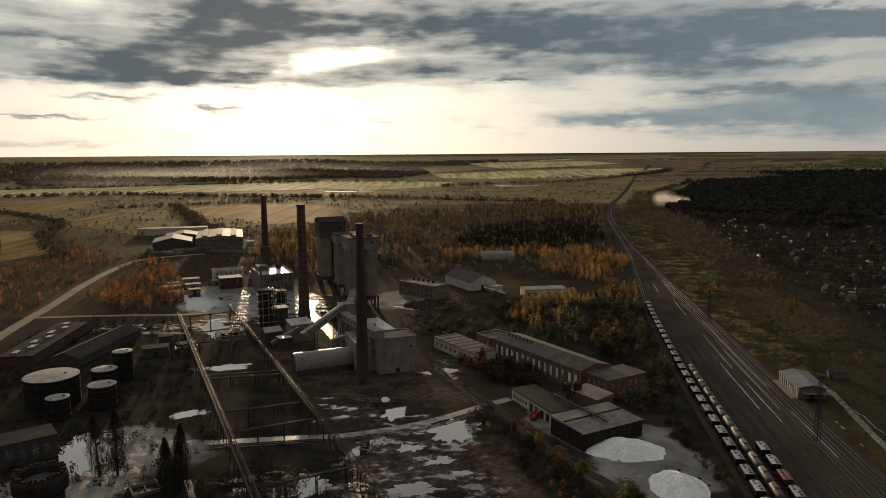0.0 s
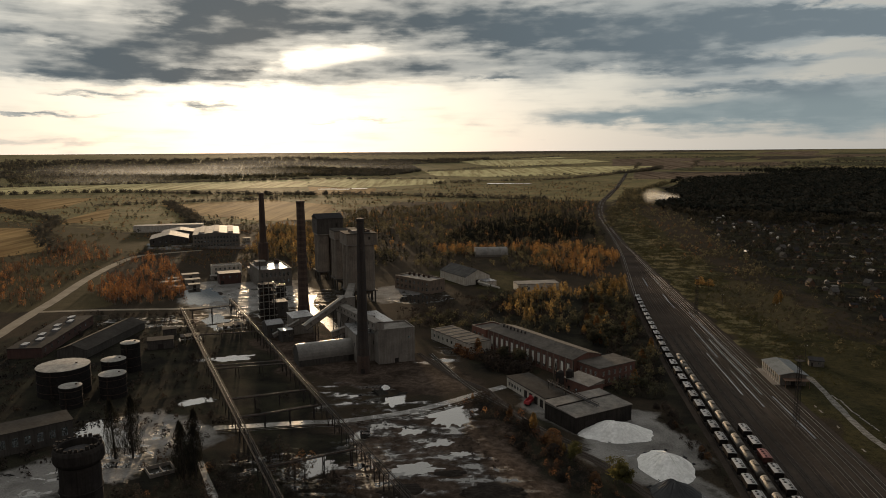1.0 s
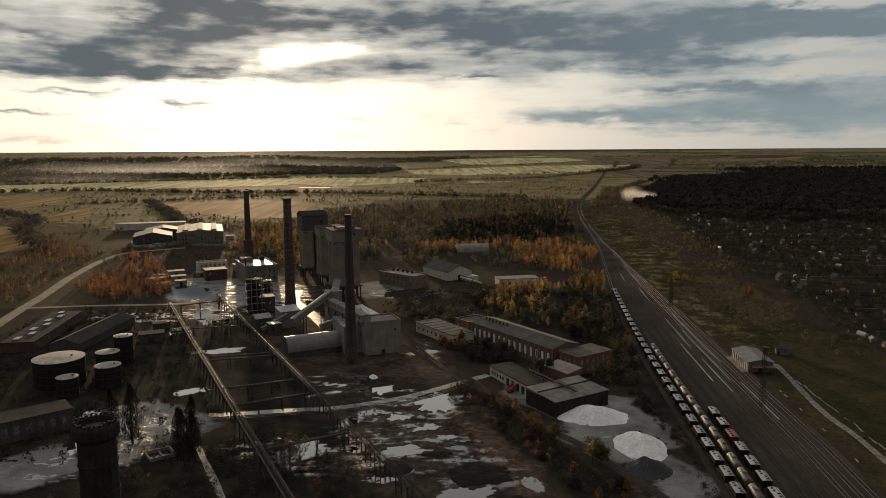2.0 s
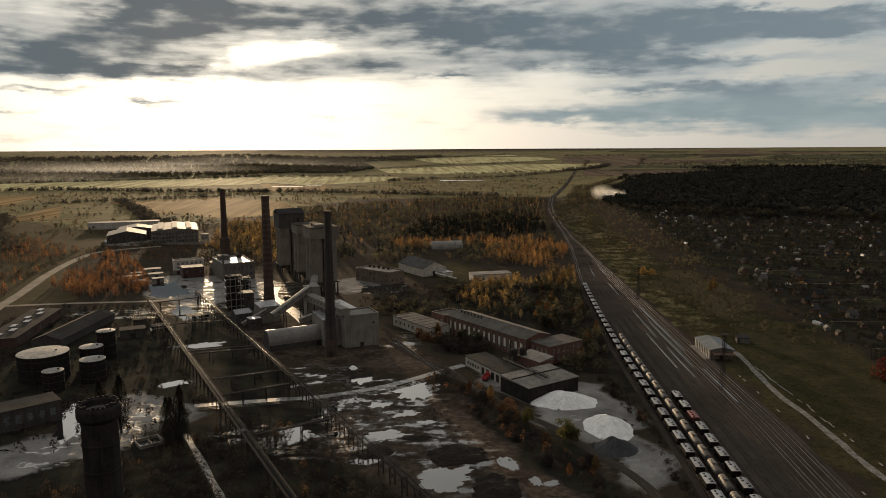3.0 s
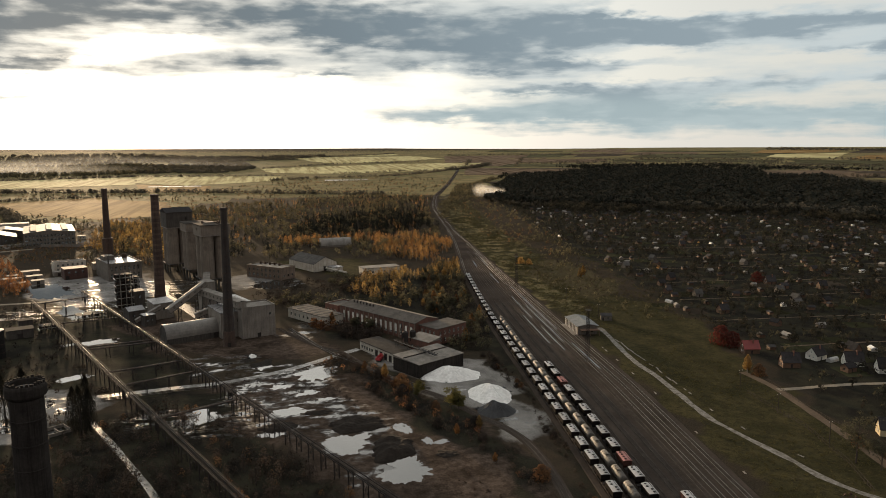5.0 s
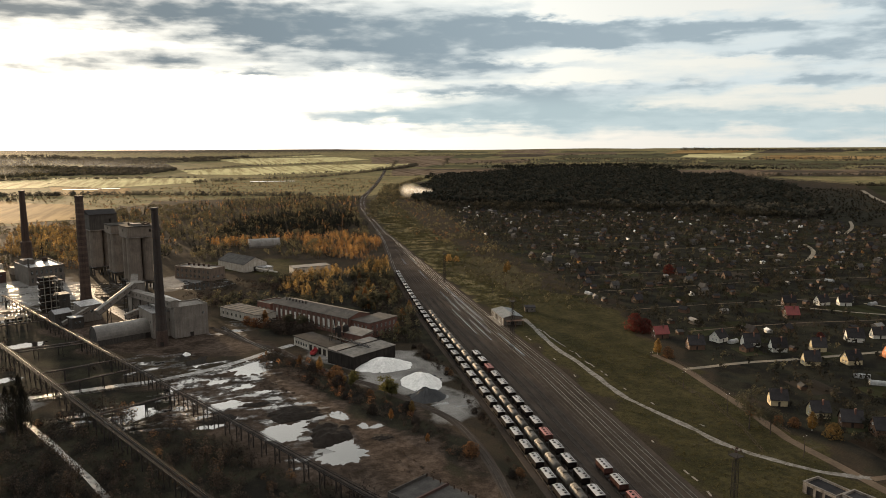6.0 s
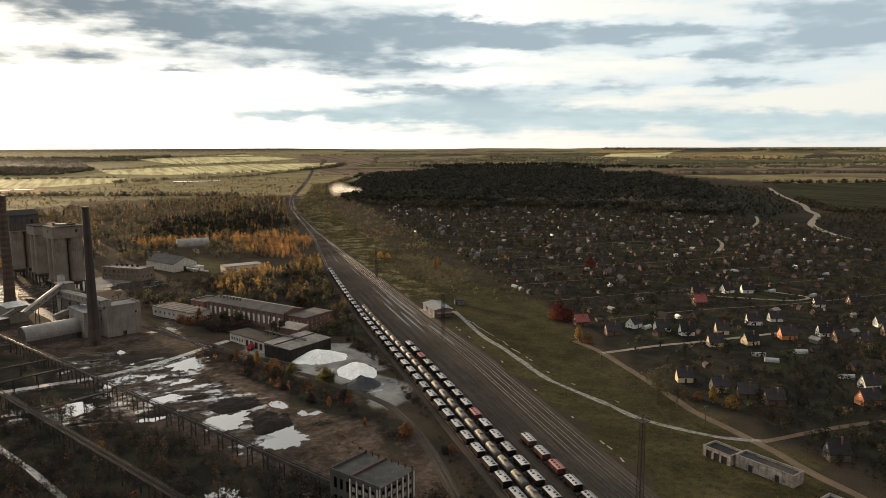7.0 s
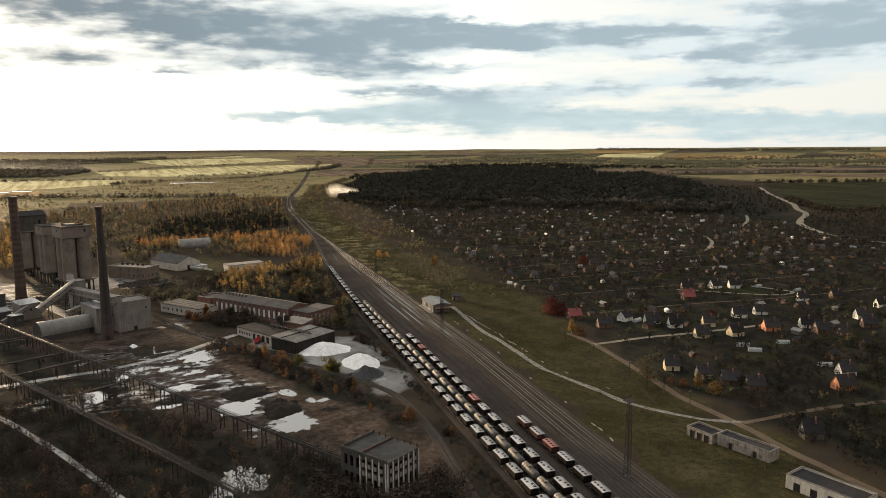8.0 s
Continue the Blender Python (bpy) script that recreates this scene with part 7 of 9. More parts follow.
heap(67.5, 258, 15.5, 10, 5.4, "white_gravel", "white heap of crushed stone in the grey yard", 1.5)
heap(79, 228, 9.5, 13.5, 5.2, "white_gravel", "white heap of crushed stone beside the tracks", 2.7)
heap(75, 207.5, 8.0, 8.5, 4.6, "dark_gravel", "dark grey heap of gravel", 3.9)
heap(-27.5, 316, 2.2, 3.4, 1.4, "white_gravel", "small white heap of lime", 4.4)


def mound(x, y, rx, ry, h, rz, label, seed):
    """A low lumpy bank of dark earth with an uneven foot."""
    n, rings, c, q = 64, 14, math.cos(radians(rz)), math.sin(radians(rz))
    v = [(0, 0, h)]
    for k in range(1, rings + 1):
        t = k / rings
        for i in range(n):
            a = 2 * math.pi * i / n
            w = 1 + 0.34 * noise.noise((math.cos(a) * 1.3, math.sin(a) * 1.3, seed)) + 0.22 * noise.noise((math.cos(a) * 4, math.sin(a) * 4, seed + 3)) * t
            ux, uy = rx * t * w * math.cos(a), ry * t * w * math.sin(a)
            z = h * (1 - t ** 2) ** 0.8 * (1 + 0.5 * noise.noise((ux * 0.25, uy * 0.25, seed + 7))) + 0.25 * noise.noise((ux * 0.8, uy * 0.8, seed)) if k < rings else -0.1
            v.append((ux * c - uy * q, ux * q + uy * c, max(z, -0.1)))
    f = [(0, 1 + i, 1 + (i + 1) % n) for i in range(n)]
    for k in range(rings - 1):
        f += [(1 + k * n + i, 1 + (k + 1) * n + i, 1 + (k + 1) * n + (i + 1) % n, 1 + k * n + (i + 1) % n) for i in range(n)]
    lone("earth_mound", Shape().add(v, f), "wet_earth", label, "mound", m=pose(x, y, 0))


mound(16, 208, 12.5, 8.5, 1.5, -8, "low dark bank of wet earth between puddles", 6.2)
mound(26, 181, 8.5, 13, 2.2, -12, "rounded dark bank of wet earth between puddles", 7.9)
mound(44.5, 171, 4.2, 3.6, 0.5, 0, "small dark hump of wet earth in the mud", 9.4)
mound(-16, 212, 8, 5, 0.8, 20, "low dark bank of wet earth by the pipe rack", 11.4)
mound(2, 224, 6, 3, 0.5, 0, "small dark hump of wet earth in the mud", 12.8)

# ---------------------------------------------------------------- beyond the tracks: halt, sheds, garden colony
def halt(x, y, rz):
    b = building("railway_halt", "small railway building with a pale blue-grey metal roof", "station", x, y, rz, 12, 24, 5.2, "render_grey", "station_roof", "gable_y", 1.3,
                 holes={"left": row_of(7, 24, 1.5, 1.4, 3.8), "front": row_of(2, 12, 1.6, 1.4, 3.6)}, doors={"front": [(-1, 1, 0, 2.6)]}, over=0.9)
    for k in range(9):
        part("post", Shape().box(-0.13, -0.13, 0, 0.13, 0.13, 5.0), "white_paint", b, m=pose(-6.6, -11.5 + 23 * k / 8, 0))
    part("platform", Shape().box(-9.4, -13, -0.1, -6.05, 13, 0.5), "concrete", b)
    part("lean_to", Shape().box(-5, -16.4, 3.4, 6, -12.05, 3.6).box(-5, -16.4, 0, -4.8, -16.2, 3.396).box(5.8, -16.4, 0, 6, -16.2, 3.396).box(0.4, -16.4, 0, 0.6, -16.2, 3.396), "timber_brown", b)


halt(168.5, 325, -7)
building("small_hut", "small grey wooden hut by the footpath", "hut", 194.5, 344, -20, 7, 5, 3.0, "wood_grey", "roof_dark", "shed", 0.7, doors={"front": [(-2.6, -1.6, 0, 2)]}, holes={"front": row_of(1, 7, 1.2, 1.1, 2.1, x0=0, x1=2.4)})
whitehouse = [("garage_block", "stained whitewashed garage with dark roof felt", 166.3, 75, -82, 11.5, 7.5, 3.8, 3), ("garage_block", "long stained white shed with a flat dark roof", 170.6, 58.8, -79, 21, 6.5, 4.2, 5), ("garage_block", "white low building with dark doorways", 166, 22, -80, 24, 10, 4.6, 4)]
for nm, lb, x, y, rz, w, d, h, n in whitehouse:
    building(nm, lb, "shed", x, y, rz, w, d, h, "render_white" if n == 4 else "render_stained", "roof_dark", "parapet", holes={"left": row_of(1, d, 1.2, 1.6, 3.0)} if n != 4 else {}, doors={"front": row_of(n, w, 2.3, 0, 2.8)} if n != 5 else {"front": row_of(2, w, 1.6, 0, 2.4)})


def house(x, y, rz, w, d, h, pitch, wall, roof, label, name="house", wins=2):
    b = building(name, label, "house", x, y, rz, w, d, h, wall, roof, "gable_y", pitch, holes={"front": row_of(wins, w, 0.95, 1.0, 2.2) if h > 2.4 else [], "left": row_of(2, d, 0.95, 1.0, 2.2) if h > 2.4 else []},
                 doors={"right": [(-0.5, 0.5, 0, 2.0)]}, over=0.4, group="houses of the garden colony", frames="white_paint")
    if h > 2.4:
        fr, gl = window_meshes(0.9, 1.0, 1)
        wo = part("window", fr, "white_paint", b, m=pose(0, -d / 2 - 0.065, h + pitch * 0.18))
        part("pane", gl, "glass", wo)
        part("chimney", Shape().box(-0.3, -0.3, h + pitch * 0.5, 0.3, 0.3, h + pitch + 1.0).box(-0.36, -0.36, h + pitch + 1.004, 0.36, 0.36, h + pitch + 1.1), "brick_red", b, m=pose(w * 0.16, d * 0.15, 0))
    return b


HOUSES_A = [(273, 224, -20, 0), (279, 210, -25, 0), (300, 203, -15, 1), (336, 211, -30, 0), (355, 211, -12, 0), (276, 185, -10, 1), (297, 179, 5, 1), (326, 178, -30, 2), (351, 173, -35, 0), (347, 160, -10, 3)]
HOUSES_B = [(386, 156, -15, 3), (446, 187, -10, 0), (403, 172, -5, 0), (216, 146, -30, 1), (221, 129, -35, 1), (225, 117, -70, 3), (229, 106, -70, 3), (347, 268, -15, 4), (374, 297, -10, 3), (286, 101, 20, 0), (266, 88, 10, 2)]
HOUSES_C = [(203, 57, -60, 5), (236, 256, 30, 4), (263, 238, 70, 0), (354, 150, 60, 3), (379, 422, 0, 3), (410, 283, -15, 0), (447, 222, -20, 3), (416, 226, -30, 0), (240, 230, 15, 3), (420, 290, 5, 0), (397, 290, 10, 0)]
KINDS = [("white_wall", "roof_dark", "small white gabled house with a dark roof"), ("cream_wall", "roof_dark", "small cream gabled house with a dark roof"), ("orange_wall", "roof_dark", "small orange gabled house"),
         ("timber_brown", "roof_dark", "small brown wooden house with a dark roof"), ("timber_brown", "roof_red", "small house with a bright red roof"),
         ("wood_grey", "roof_dark", "dark weathered house behind a hedge")]
rng_h = random.Random(11)
for x, y, rz, k in HOUSES_A + HOUSES_B + HOUSES_C:
    wall_, roof_, lab_ = KINDS[k]
    house(x, y, -104 + rz * 0.3 + rng_h.uniform(-9, 9), rng_h.uniform(5.2, 6.8), rng_h.uniform(7, 9), rng_h.uniform(2.7, 3.2), rng_h.uniform(3.4, 4.6), wall_, roof_, lab_)

# small sheds, huts and greenhouses of the farther plots
protos = []
for wall_, roof_, lab_, w_, d_, h_, p_ in (("timber_brown", "roof_dark", "small garden hut with a dark roof", 4.5, 6, 2.5, 1.8), ("timber_brown", "roof_dark", "small brown garden house", 5, 6.5, 2.7, 3.2), ("wood_grey", "metal_roof", "grey garden shed with a metal roof", 4, 6, 2.2, 1.2),
                                     ("wood_grey", "slate", "weathered garden house with a grey roof", 5, 6, 2.6, 2.8), ("timber_brown", "roof_dark", "dark wooden garden hut", 4.5, 5.5, 2.4, 2.4)):
    protos.append(building("garden_hut", lab_, "hut", 0, 0, 0, w_, d_, h_, wall_, roof_, "gable_y", p_, holes={"front": row_of(1, w_, 1.0, 1.0, 2.0)}, doors={"right": [(-0.45, 0.45, 0, 1.95)]}, over=0.3, group="huts of the garden colony", clear=False))


def greenhouse():
    g = thing("greenhouse", "small pale plastic greenhouse", "greenhouse", 0, 0, 0, 0, "greenhouses of the garden colony")
    n = 8
    part("cover", Shape().rings([[(u, 1.5 * math.cos(math.pi * k / n), 2.1 * math.sin(math.pi * k / n)) for k in range(n + 1)] for u in (-3.5, 3.5)]), "greenhouse_film", g)
    part("door_post", Shape().box(3.52, -0.45, 0, 3.58, -0.38, 1.8).box(3.52, 0.38, 0, 3.58, 0.45, 1.8), "white_paint", g)
    return g


gh = greenhouse()
for x, y, rz in ((282, 160, -40), (280, 150, -40), (307, 154, -30), (290, 115, -30), (444, 252, 10), (430, 277, 5), (251, 243, 10), (268, 232, 15)):
    copy_thing(gh, pose(x, y, 0.02, 0, 0, rz))
    keep_clear(x, y, 4)
COLONY = [(215, 30), (208, 120), (232, 215), (252, 285), (236, 335), (268, 430), (310, 640), (412, 1180), (640, 1020), (860, 880), (840, 560), (740, 360), (600, 120), (420, 10)]
rng_c = np.random.default_rng(5)
cand = np.stack([rng_c.uniform(205, 880, 2600), rng_c.uniform(0, 1200, 2600)], -1)
cand = cand[in_poly(cand[:, 0], cand[:, 1], COLONY)]
placed = []
for x, y in cand:
    if len(placed) >= 270:
        break
    if y < 210 and x < 300:
        continue
    if all((x - a) ** 2 + (y - b) ** 2 > (r + 7) ** 2 for a, b, r in TAKEN if abs(a - x) < 40 and abs(b - y) < 40) and all((x - a) ** 2 + (y - b) ** 2 > 15 ** 2 for a, b in placed):
        placed.append((x, y))
for k, (x, y) in enumerate(placed):
    src = gh if k % 11 == 0 else protos[(k * 7) % 5]
    copy_thing(src, pose(x, y, 0.0, 0, 0, -85 + (90 if k % 3 == 0 else 0) + rng_c.uniform(-12, 12)))
    keep_clear(x, y, 4.5)
for ob in protos + [gh]:
    for o in [ob, *ob.children_recursive][::-1]:
        bpy.data.objects.remove(o)


def far_huts():
    """The crowd of small huts and glasshouses of the farther plots: gabled bodies with their roofs, one joined mass a roof colour."""
    rng = np.random.default_rng(77)
    c = np.stack([rng.uniform(230, 870, 5200), rng.uniform(150, 1180, 5200)], -1)
    c = c[in_poly(c[:, 0], c[:, 1], COLONY)]
    kept = list(placed)
    sets = [("slate", "timber_brown", "grey"), ("metal_roof", "wood_grey", "pale metal"), ("roof_dark", "timber_brown", "dark"), ("white_paint", "white_wall", "white")]
    shapes = [Shape() for _ in sets]
    tops = [[] for _ in sets]
    for x, y in c:
        if len(kept) - len(placed) >= 380:
            break
        if y < 330 and rng.random() < 0.6 or any((x - a) ** 2 + (y - b) ** 2 < 100 for a, b in kept) or any((x - a) ** 2 + (y - b) ** 2 < (r + 3) ** 2 for a, b, r in TAKEN if abs(a - x) < 16 and abs(b - y) < 16):
            continue
        kept.append((x, y))
        k = int(rng.choice(4, p=[0.38, 0.09, 0.48, 0.05]))
        w, d, h, p = rng.uniform(1.1, 1.9), rng.uniform(1.4, 2.6), rng.uniform(1.7, 2.2), rng.uniform(0.6, 1.4)
        a = math.radians(-14 + (90 if rng.random() < 0.4 else 0) + rng.uniform(-8, 8))
        co, si = math.cos(a), math.sin(a)

        def at(u, v, z):
            return (x + u * co - v * si, y + u * si + v * co, z)
        sh = shapes[k]
        sh.add([at(u, v, z) for z in (-0.1, h) for u, v in ((-w, -d), (w, -d), (w, d), (-w, d))] + [at(0, -d, h + p), at(0, d, h + p)],
               [(0, 1, 5, 8, 4), (1, 2, 6, 5), (2, 3, 7, 9, 6), (3, 0, 4, 7)])
        sh.add([at(-w - 0.25, -d - 0.3, h - 0.1), at(0, -d - 0.3, h + p + 0.12), at(w + 0.25, -d - 0.3, h - 0.1), at(-w - 0.25, d + 0.3, h - 0.1), at(0, d + 0.3, h + p + 0.12), at(w + 0.25, d + 0.3, h - 0.1)],
               [(0, 1, 4, 3), (1, 2, 5, 4), (0, 2, 1), (3, 4, 5), (0, 3, 5, 2)])
        tops[k] += [0] * 4 + [1] * 5
    for (roof_, wall_, word_), sh, top in zip(sets, shapes, tops):
        me = sh.mesh("garden_sheds")
        me.materials.append(MATS[wall_])
        me.materials.append(MATS[roof_])
        me.polygons.foreach_set("material_index", top)
        tagged(new("garden_sheds", me), "crowd of small garden sheds with %s roofs" % word_, "shed", "", "stuff")


far_huts()


# lawns, beds and dug plots
rng_p = np.random.default_rng(9)
lawn_mats = ("crop", "dug_soil", "crop", "dug_soil", "crop")
pc = np.stack([rng_p.uniform(215, 860, 2000), rng_p.uniform(20, 1150, 2000)], -1)
pc = pc[in_poly(pc[:, 0], pc[:, 1], COLONY)]
kept_p = []
for x, y in pc:
    if len(kept_p) >= 230:
        break
    if all((x - a) ** 2 + (y - b) ** 2 > 21 ** 2 for a, b in kept_p):
        kept_p.append((x, y))
        w_, d_ = rng_p.uniform(6, 13), rng_p.uniform(5, 11)
        lone("garden_plot", Shape().prism([(-w_, -d_), (w_, -d_ * 0.9), (w_ * 0.95, d_), (-w_ * 0.9, d_ * 1.05)], -0.2, 0.05), lawn_mats[len(kept_p) % 5], "flat garden plot of lawn or dug soil", "garden plot", "structure", m=pose(x, y, 0, 0, 0, -10 + rng_p.uniform(-8, 8)))


def board_fence(pts, label, h=1.4):
    x0, y0 = pts[0]
    f = thing("fence", label, "fence", x0, y0, 0, 0, "garden fences")
    post = Shape().box(-0.06, -0.06, -0.1, 0.06, 0.06, h).mesh("post")
    for (xa, ya), (xb, yb) in zip(pts, pts[1:]):
        d = math.hypot(xb - xa, yb - ya)
        n = max(1, int(d / 2.6))
        for k in range(n + 1):
            part("post", post, "bark", f, m=pose(xa + (xb - xa) * k / n - x0, ya + (yb - ya) * k / n - y0, 0))
        for z in (0.4, h - 0.2):
            part("rail", Shape().beam((xa - x0, ya - y0, z), (xb - x0, yb - y0, z), 0.05, 0.1), "bark", f)


board_fence([(214, 214), (207, 180), (203, 150), (195, 118)], "old wooden post and rail fence by the lane")
board_fence([(193, 200), (190, 160), (181, 128), (172, 108)], "thin wooden fence across the meadow", 1.8)

# ---------------------------------------------------------------- trees and scrub
def crown_points(kind, n, rng):
    """Places inside a crown of height 1: x, y, z."""
    a, u = rng.uniform(0, 2 * np.pi, n), rng.uniform(0, 1, n)
    if kind == "cone":
        z = 0.12 + 0.88 * u ** 1.3
        r = 0.20 * (1 - z) ** 0.8 + 0.012
        r = r * np.sqrt(rng.uniform(0.25, 1, n))
    elif kind == "birch":
        z = 0.16 + 0.84 * u ** 1.1
        r = 0.24 * np.sin(np.pi * np.clip((z - 0.05) / 0.98, 0, 1) ** 0.75) ** 0.8 * np.sqrt(rng.uniform(0.08, 1, n))
    elif kind == "column":
        z = 0.1 + 0.9 * u
        r = 0.165 * np.sin(np.pi * np.clip((z - 0.02) / 1.0, 0, 1) ** 0.6) ** 0.7 * np.sqrt(rng.uniform(0.05, 1, n))
    elif kind == "mat":
        z = 0.1 + 0.9 * u
        r = 1.5 * np.sqrt(np.clip(1 - z ** 1.5, 0, 1)) * np.sqrt(rng.uniform(0.05, 1, n))
    elif kind == "bush":
        z = 0.06 + 0.94 * u
        r = 0.62 * np.sqrt(np.clip(1 - z ** 2, 0, 1)) * np.sqrt(rng.uniform(0.15, 1, n))
    else:
        z = 0.26 + 0.74 * u
        r = 0.40 * np.sqrt(np.clip(1 - ((z - 0.6) / 0.42) ** 2, 0.02, 1)) * np.sqrt(rng.uniform(0.45, 1, n))
    if kind == "round" and n >= 500:
        # boughs: leaves gather about a dozen or so limb ends, with gaps between
        m = 15
        ba, bz = rng.uniform(0, 2 * np.pi, m), rng.uniform(0.34, 0.95, m)
        br = 0.33 * np.sqrt(np.clip(1 - ((bz - 0.6) / 0.46) ** 2, 0.05, 1)) * rng.uniform(0.35, 1.1, m)
        k = rng.integers(0, m, n)
        off = rng.normal(size=(n, 3)) * np.array([0.075, 0.075, 0.055])
        return np.stack([br[k] * np.cos(ba[k]), br[k] * np.sin(ba[k]), bz[k]], -1) + off
    lump = 1 + 0.28 * np.sin(3 * a + 9 * z) * np.cos(2 * a - 5 * z)
    return np.stack([r * lump * np.cos(a), r * lump * np.sin(a), z], -1)


def leaf_quads(centres, size, rng, axis=None):
    """A loose four-cornered leaf clump at each centre, turned outwards from the crown's axis point."""
    n = len(centres)
    d = rng.normal(size=(n, 3)) * 0.42
    if axis is not None:
        o = centres - axis
        d += o / (np.linalg.norm(o, axis=1)[:, None] + 1e-6)
    d[:, 2] += 0.12
    d /= np.linalg.norm(d, axis=1)[:, None] + 1e-9
    t = np.cross(d, rng.normal(size=(n, 3)))
    t /= np.linalg.norm(t, axis=1)[:, None] + 1e-9
    b = np.cross(d, t)
    s = (np.asarray(size) * rng.uniform(0.6, 1.35, n))[:, None]
    j = rng.uniform(0.6, 1.3, (n, 4, 1))
    q = np.stack([-t - b, t - b * 0.7, t + b, -t + b * 0.8], 1) * s[:, None, :] * 0.5 * j
    return (centres[:, None, :] + q).reshape(-1, 3)


def twig_quads(centres, size, rng):
    """Slim upright slivers, the bare twigs of a narrow crown."""
    n = len(centres)
    up = rng.normal(size=(n, 3)) * 0.35 + np.array([0, 0, 1.0])
    side = np.cross(up, rng.normal(size=(n, 3)))
    side /= np.linalg.norm(side, axis=1)[:, None]
    s = (size * rng.uniform(0.7, 1.8, n))[:, None]
    q = np.stack([-side * 0.07 - up, side * 0.07 - up, side * 0.02 + up, -side * 0.02 + up], 1) * s[:, None, :]
    return (centres[:, None, :] + q).reshape(-1, 3)


def tree_parts(kind, h, leaves, size, seed, twiggy=False):
    rng, rr = np.random.default_rng(seed), random.Random(seed)
    tr = Shape()
    lean = (rr.uniform(-0.03, 0.03) * h, rr.uniform(-0.03, 0.03) * h)
    base = 0.018 * h + 0.05
    pts = [(0, 0, -0.2), (lean[0] * 0.3, lean[1] * 0.3, h * 0.33), (lean[0] * 0.7, lean[1] * 0.7, h * 0.66), (lean[0], lean[1], h * 0.93)]
    for k in range(3):
        tr.tube(pts[k], pts[k + 1], base * (1 - 0.3 * k), base * (1 - 0.3 * (k + 1)) + 0.02, 6)
    limbs = 9 if twiggy else 6
    for k in range(limbs):
        t = 0.22 + 0.6 * k / limbs
        a = k * 2.4 + rr.random()
        reach = {"cone": 0.14, "column": 0.10, "birch": 0.18, "bush": 0.4}.get(kind, 0.30) * h * rr.uniform(0.7, 1.1)
        p = (lean[0] * t, lean[1] * t, h * t)
        q = (p[0] + reach * math.cos(a), p[1] + reach * math.sin(a), p[2] + reach * rr.uniform(0.5, 1.3))
        tr.tube(p, q, base * 0.42, base * 0.12, 5)
    c = crown_points(kind, leaves, rng) * h
    c[:, 0] += lean[0] * c[:, 2] / h
    c[:, 1] += lean[1] * c[:, 2] / h
    return tr.mesh("trunk"), twig_quads(c, size, rng) if twiggy else leaf_quads(c, size, rng, np.array([0, 0, h * (0.3 if kind == "bush" else 0.5)]))


TREES = {}


def tree_kind(key, name, kind, h, leaves, size, leafmat, barkmat, label, seeds=(1, 2, 3), twiggy=False):
    TREES[key] = []
    for s in seeds:
        trunk, quads = tree_parts(kind, h, leaves, size, s * 17 + len(key), twiggy)
        trunk.materials.append(MATS[barkmat])
        TREES[key].append((name, label, trunk, quads_mesh("crown", quads, [leafmat]), h))


def plant(key, x, y, h, rng):
    name, label, trunk, crown, h0 = rng.choice(TREES[key])
    t = new(name)
    t.matrix_basis = pose(x, y, 0, 0, 0, rng.uniform(0, 360)) @ Matrix.Scale(h / h0, 4)
    tagged(t, label, "bush" if "bush" in name else "tree", "trees and bushes of the works and line")
    for nm, me in (("trunk", trunk), ("crown", crown)):
        o = new(nm, me)
        o.parent = t


tree_kind("birch", "birch_tree", "birch", 11, 1100, 0.5, "leaf_orange", "bark_birch", "slim birch with orange autumn leaves")
tree_kind("goldbirch", "birch_tree", "birch", 11, 1100, 0.5, "leaf_gold", "bark_birch", "slim birch with golden autumn leaves")
tree_kind("round", "tree", "round", 11, 1300, 0.6, "leaf_olive", "bark", "broad tree with olive-brown autumn leaves")
tree_kind("limetree", "tree", "round", 10, 1300, 0.5, "leaf_lime", "bark", "small tree with thinning yellow-green leaves")
tree_kind("ash", "tree", "round", 14, 900, 0.42, "leaf_olive", "bark", "airy grey-green tree losing its leaves")
tree_kind("poplar", "poplar_tree", "column", 20, 1700, 0.62, "leaf_dark", "bark", "tall slim almost bare poplar", twiggy=True)
tree_kind("bush", "bush", "bush", 4, 700, 0.32, "twig", "bark", "dense brown leafless bush by the works")
tree_kind("redbush", "bush", "bush", 4, 700, 0.32, "leaf_red", "bark", "garden bush with deep red leaves")
tree_kind("goldbush", "bush", "bush", 4, 700, 0.32, "leaf_gold", "bark", "rounded bush with yellow autumn leaves")
tree_kind("orangebush", "bush", "bush", 4, 700, 0.32, "reed", "bark", "rusty orange-brown bush beside the line")

for x_, y_, r_ in ((50, 702, 14), (64, 702, 14), (38, 706, 11), (50, 690, 11), (50, 716, 11), (62, 716, 11), (40, 720, 8), (30, 622, 15), (50, 640, 15), (8, 640, 13), (60, 604, 13), (86, 582, 11), (70, 662, 12), (40, 668, 13), (100, 596, 9), (-30, 530, 14), (-12, 500, 12), (10, 548, 10), (50, 332, 7), (60, 318, 6), (20, 350, 9)):
    keep_clear(x_, y_, r_)
GRID = {}
for x_, y_, r_ in TAKEN:
    for gx_ in range(int((x_ - r_) // 20), int((x_ + r_) // 20) + 1):
        for gy_ in range(int((y_ - r_) // 20), int((y_ + r_) // 20) + 1):
            GRID.setdefault((gx_, gy_), []).append((x_, y_, r_))


def is_free(x, y, extra=0.0):
    return all((x - a) ** 2 + (y - b) ** 2 > (r + extra) ** 2 for a, b, r in GRID.get((int(x // 20), int(y // 20)), ()))


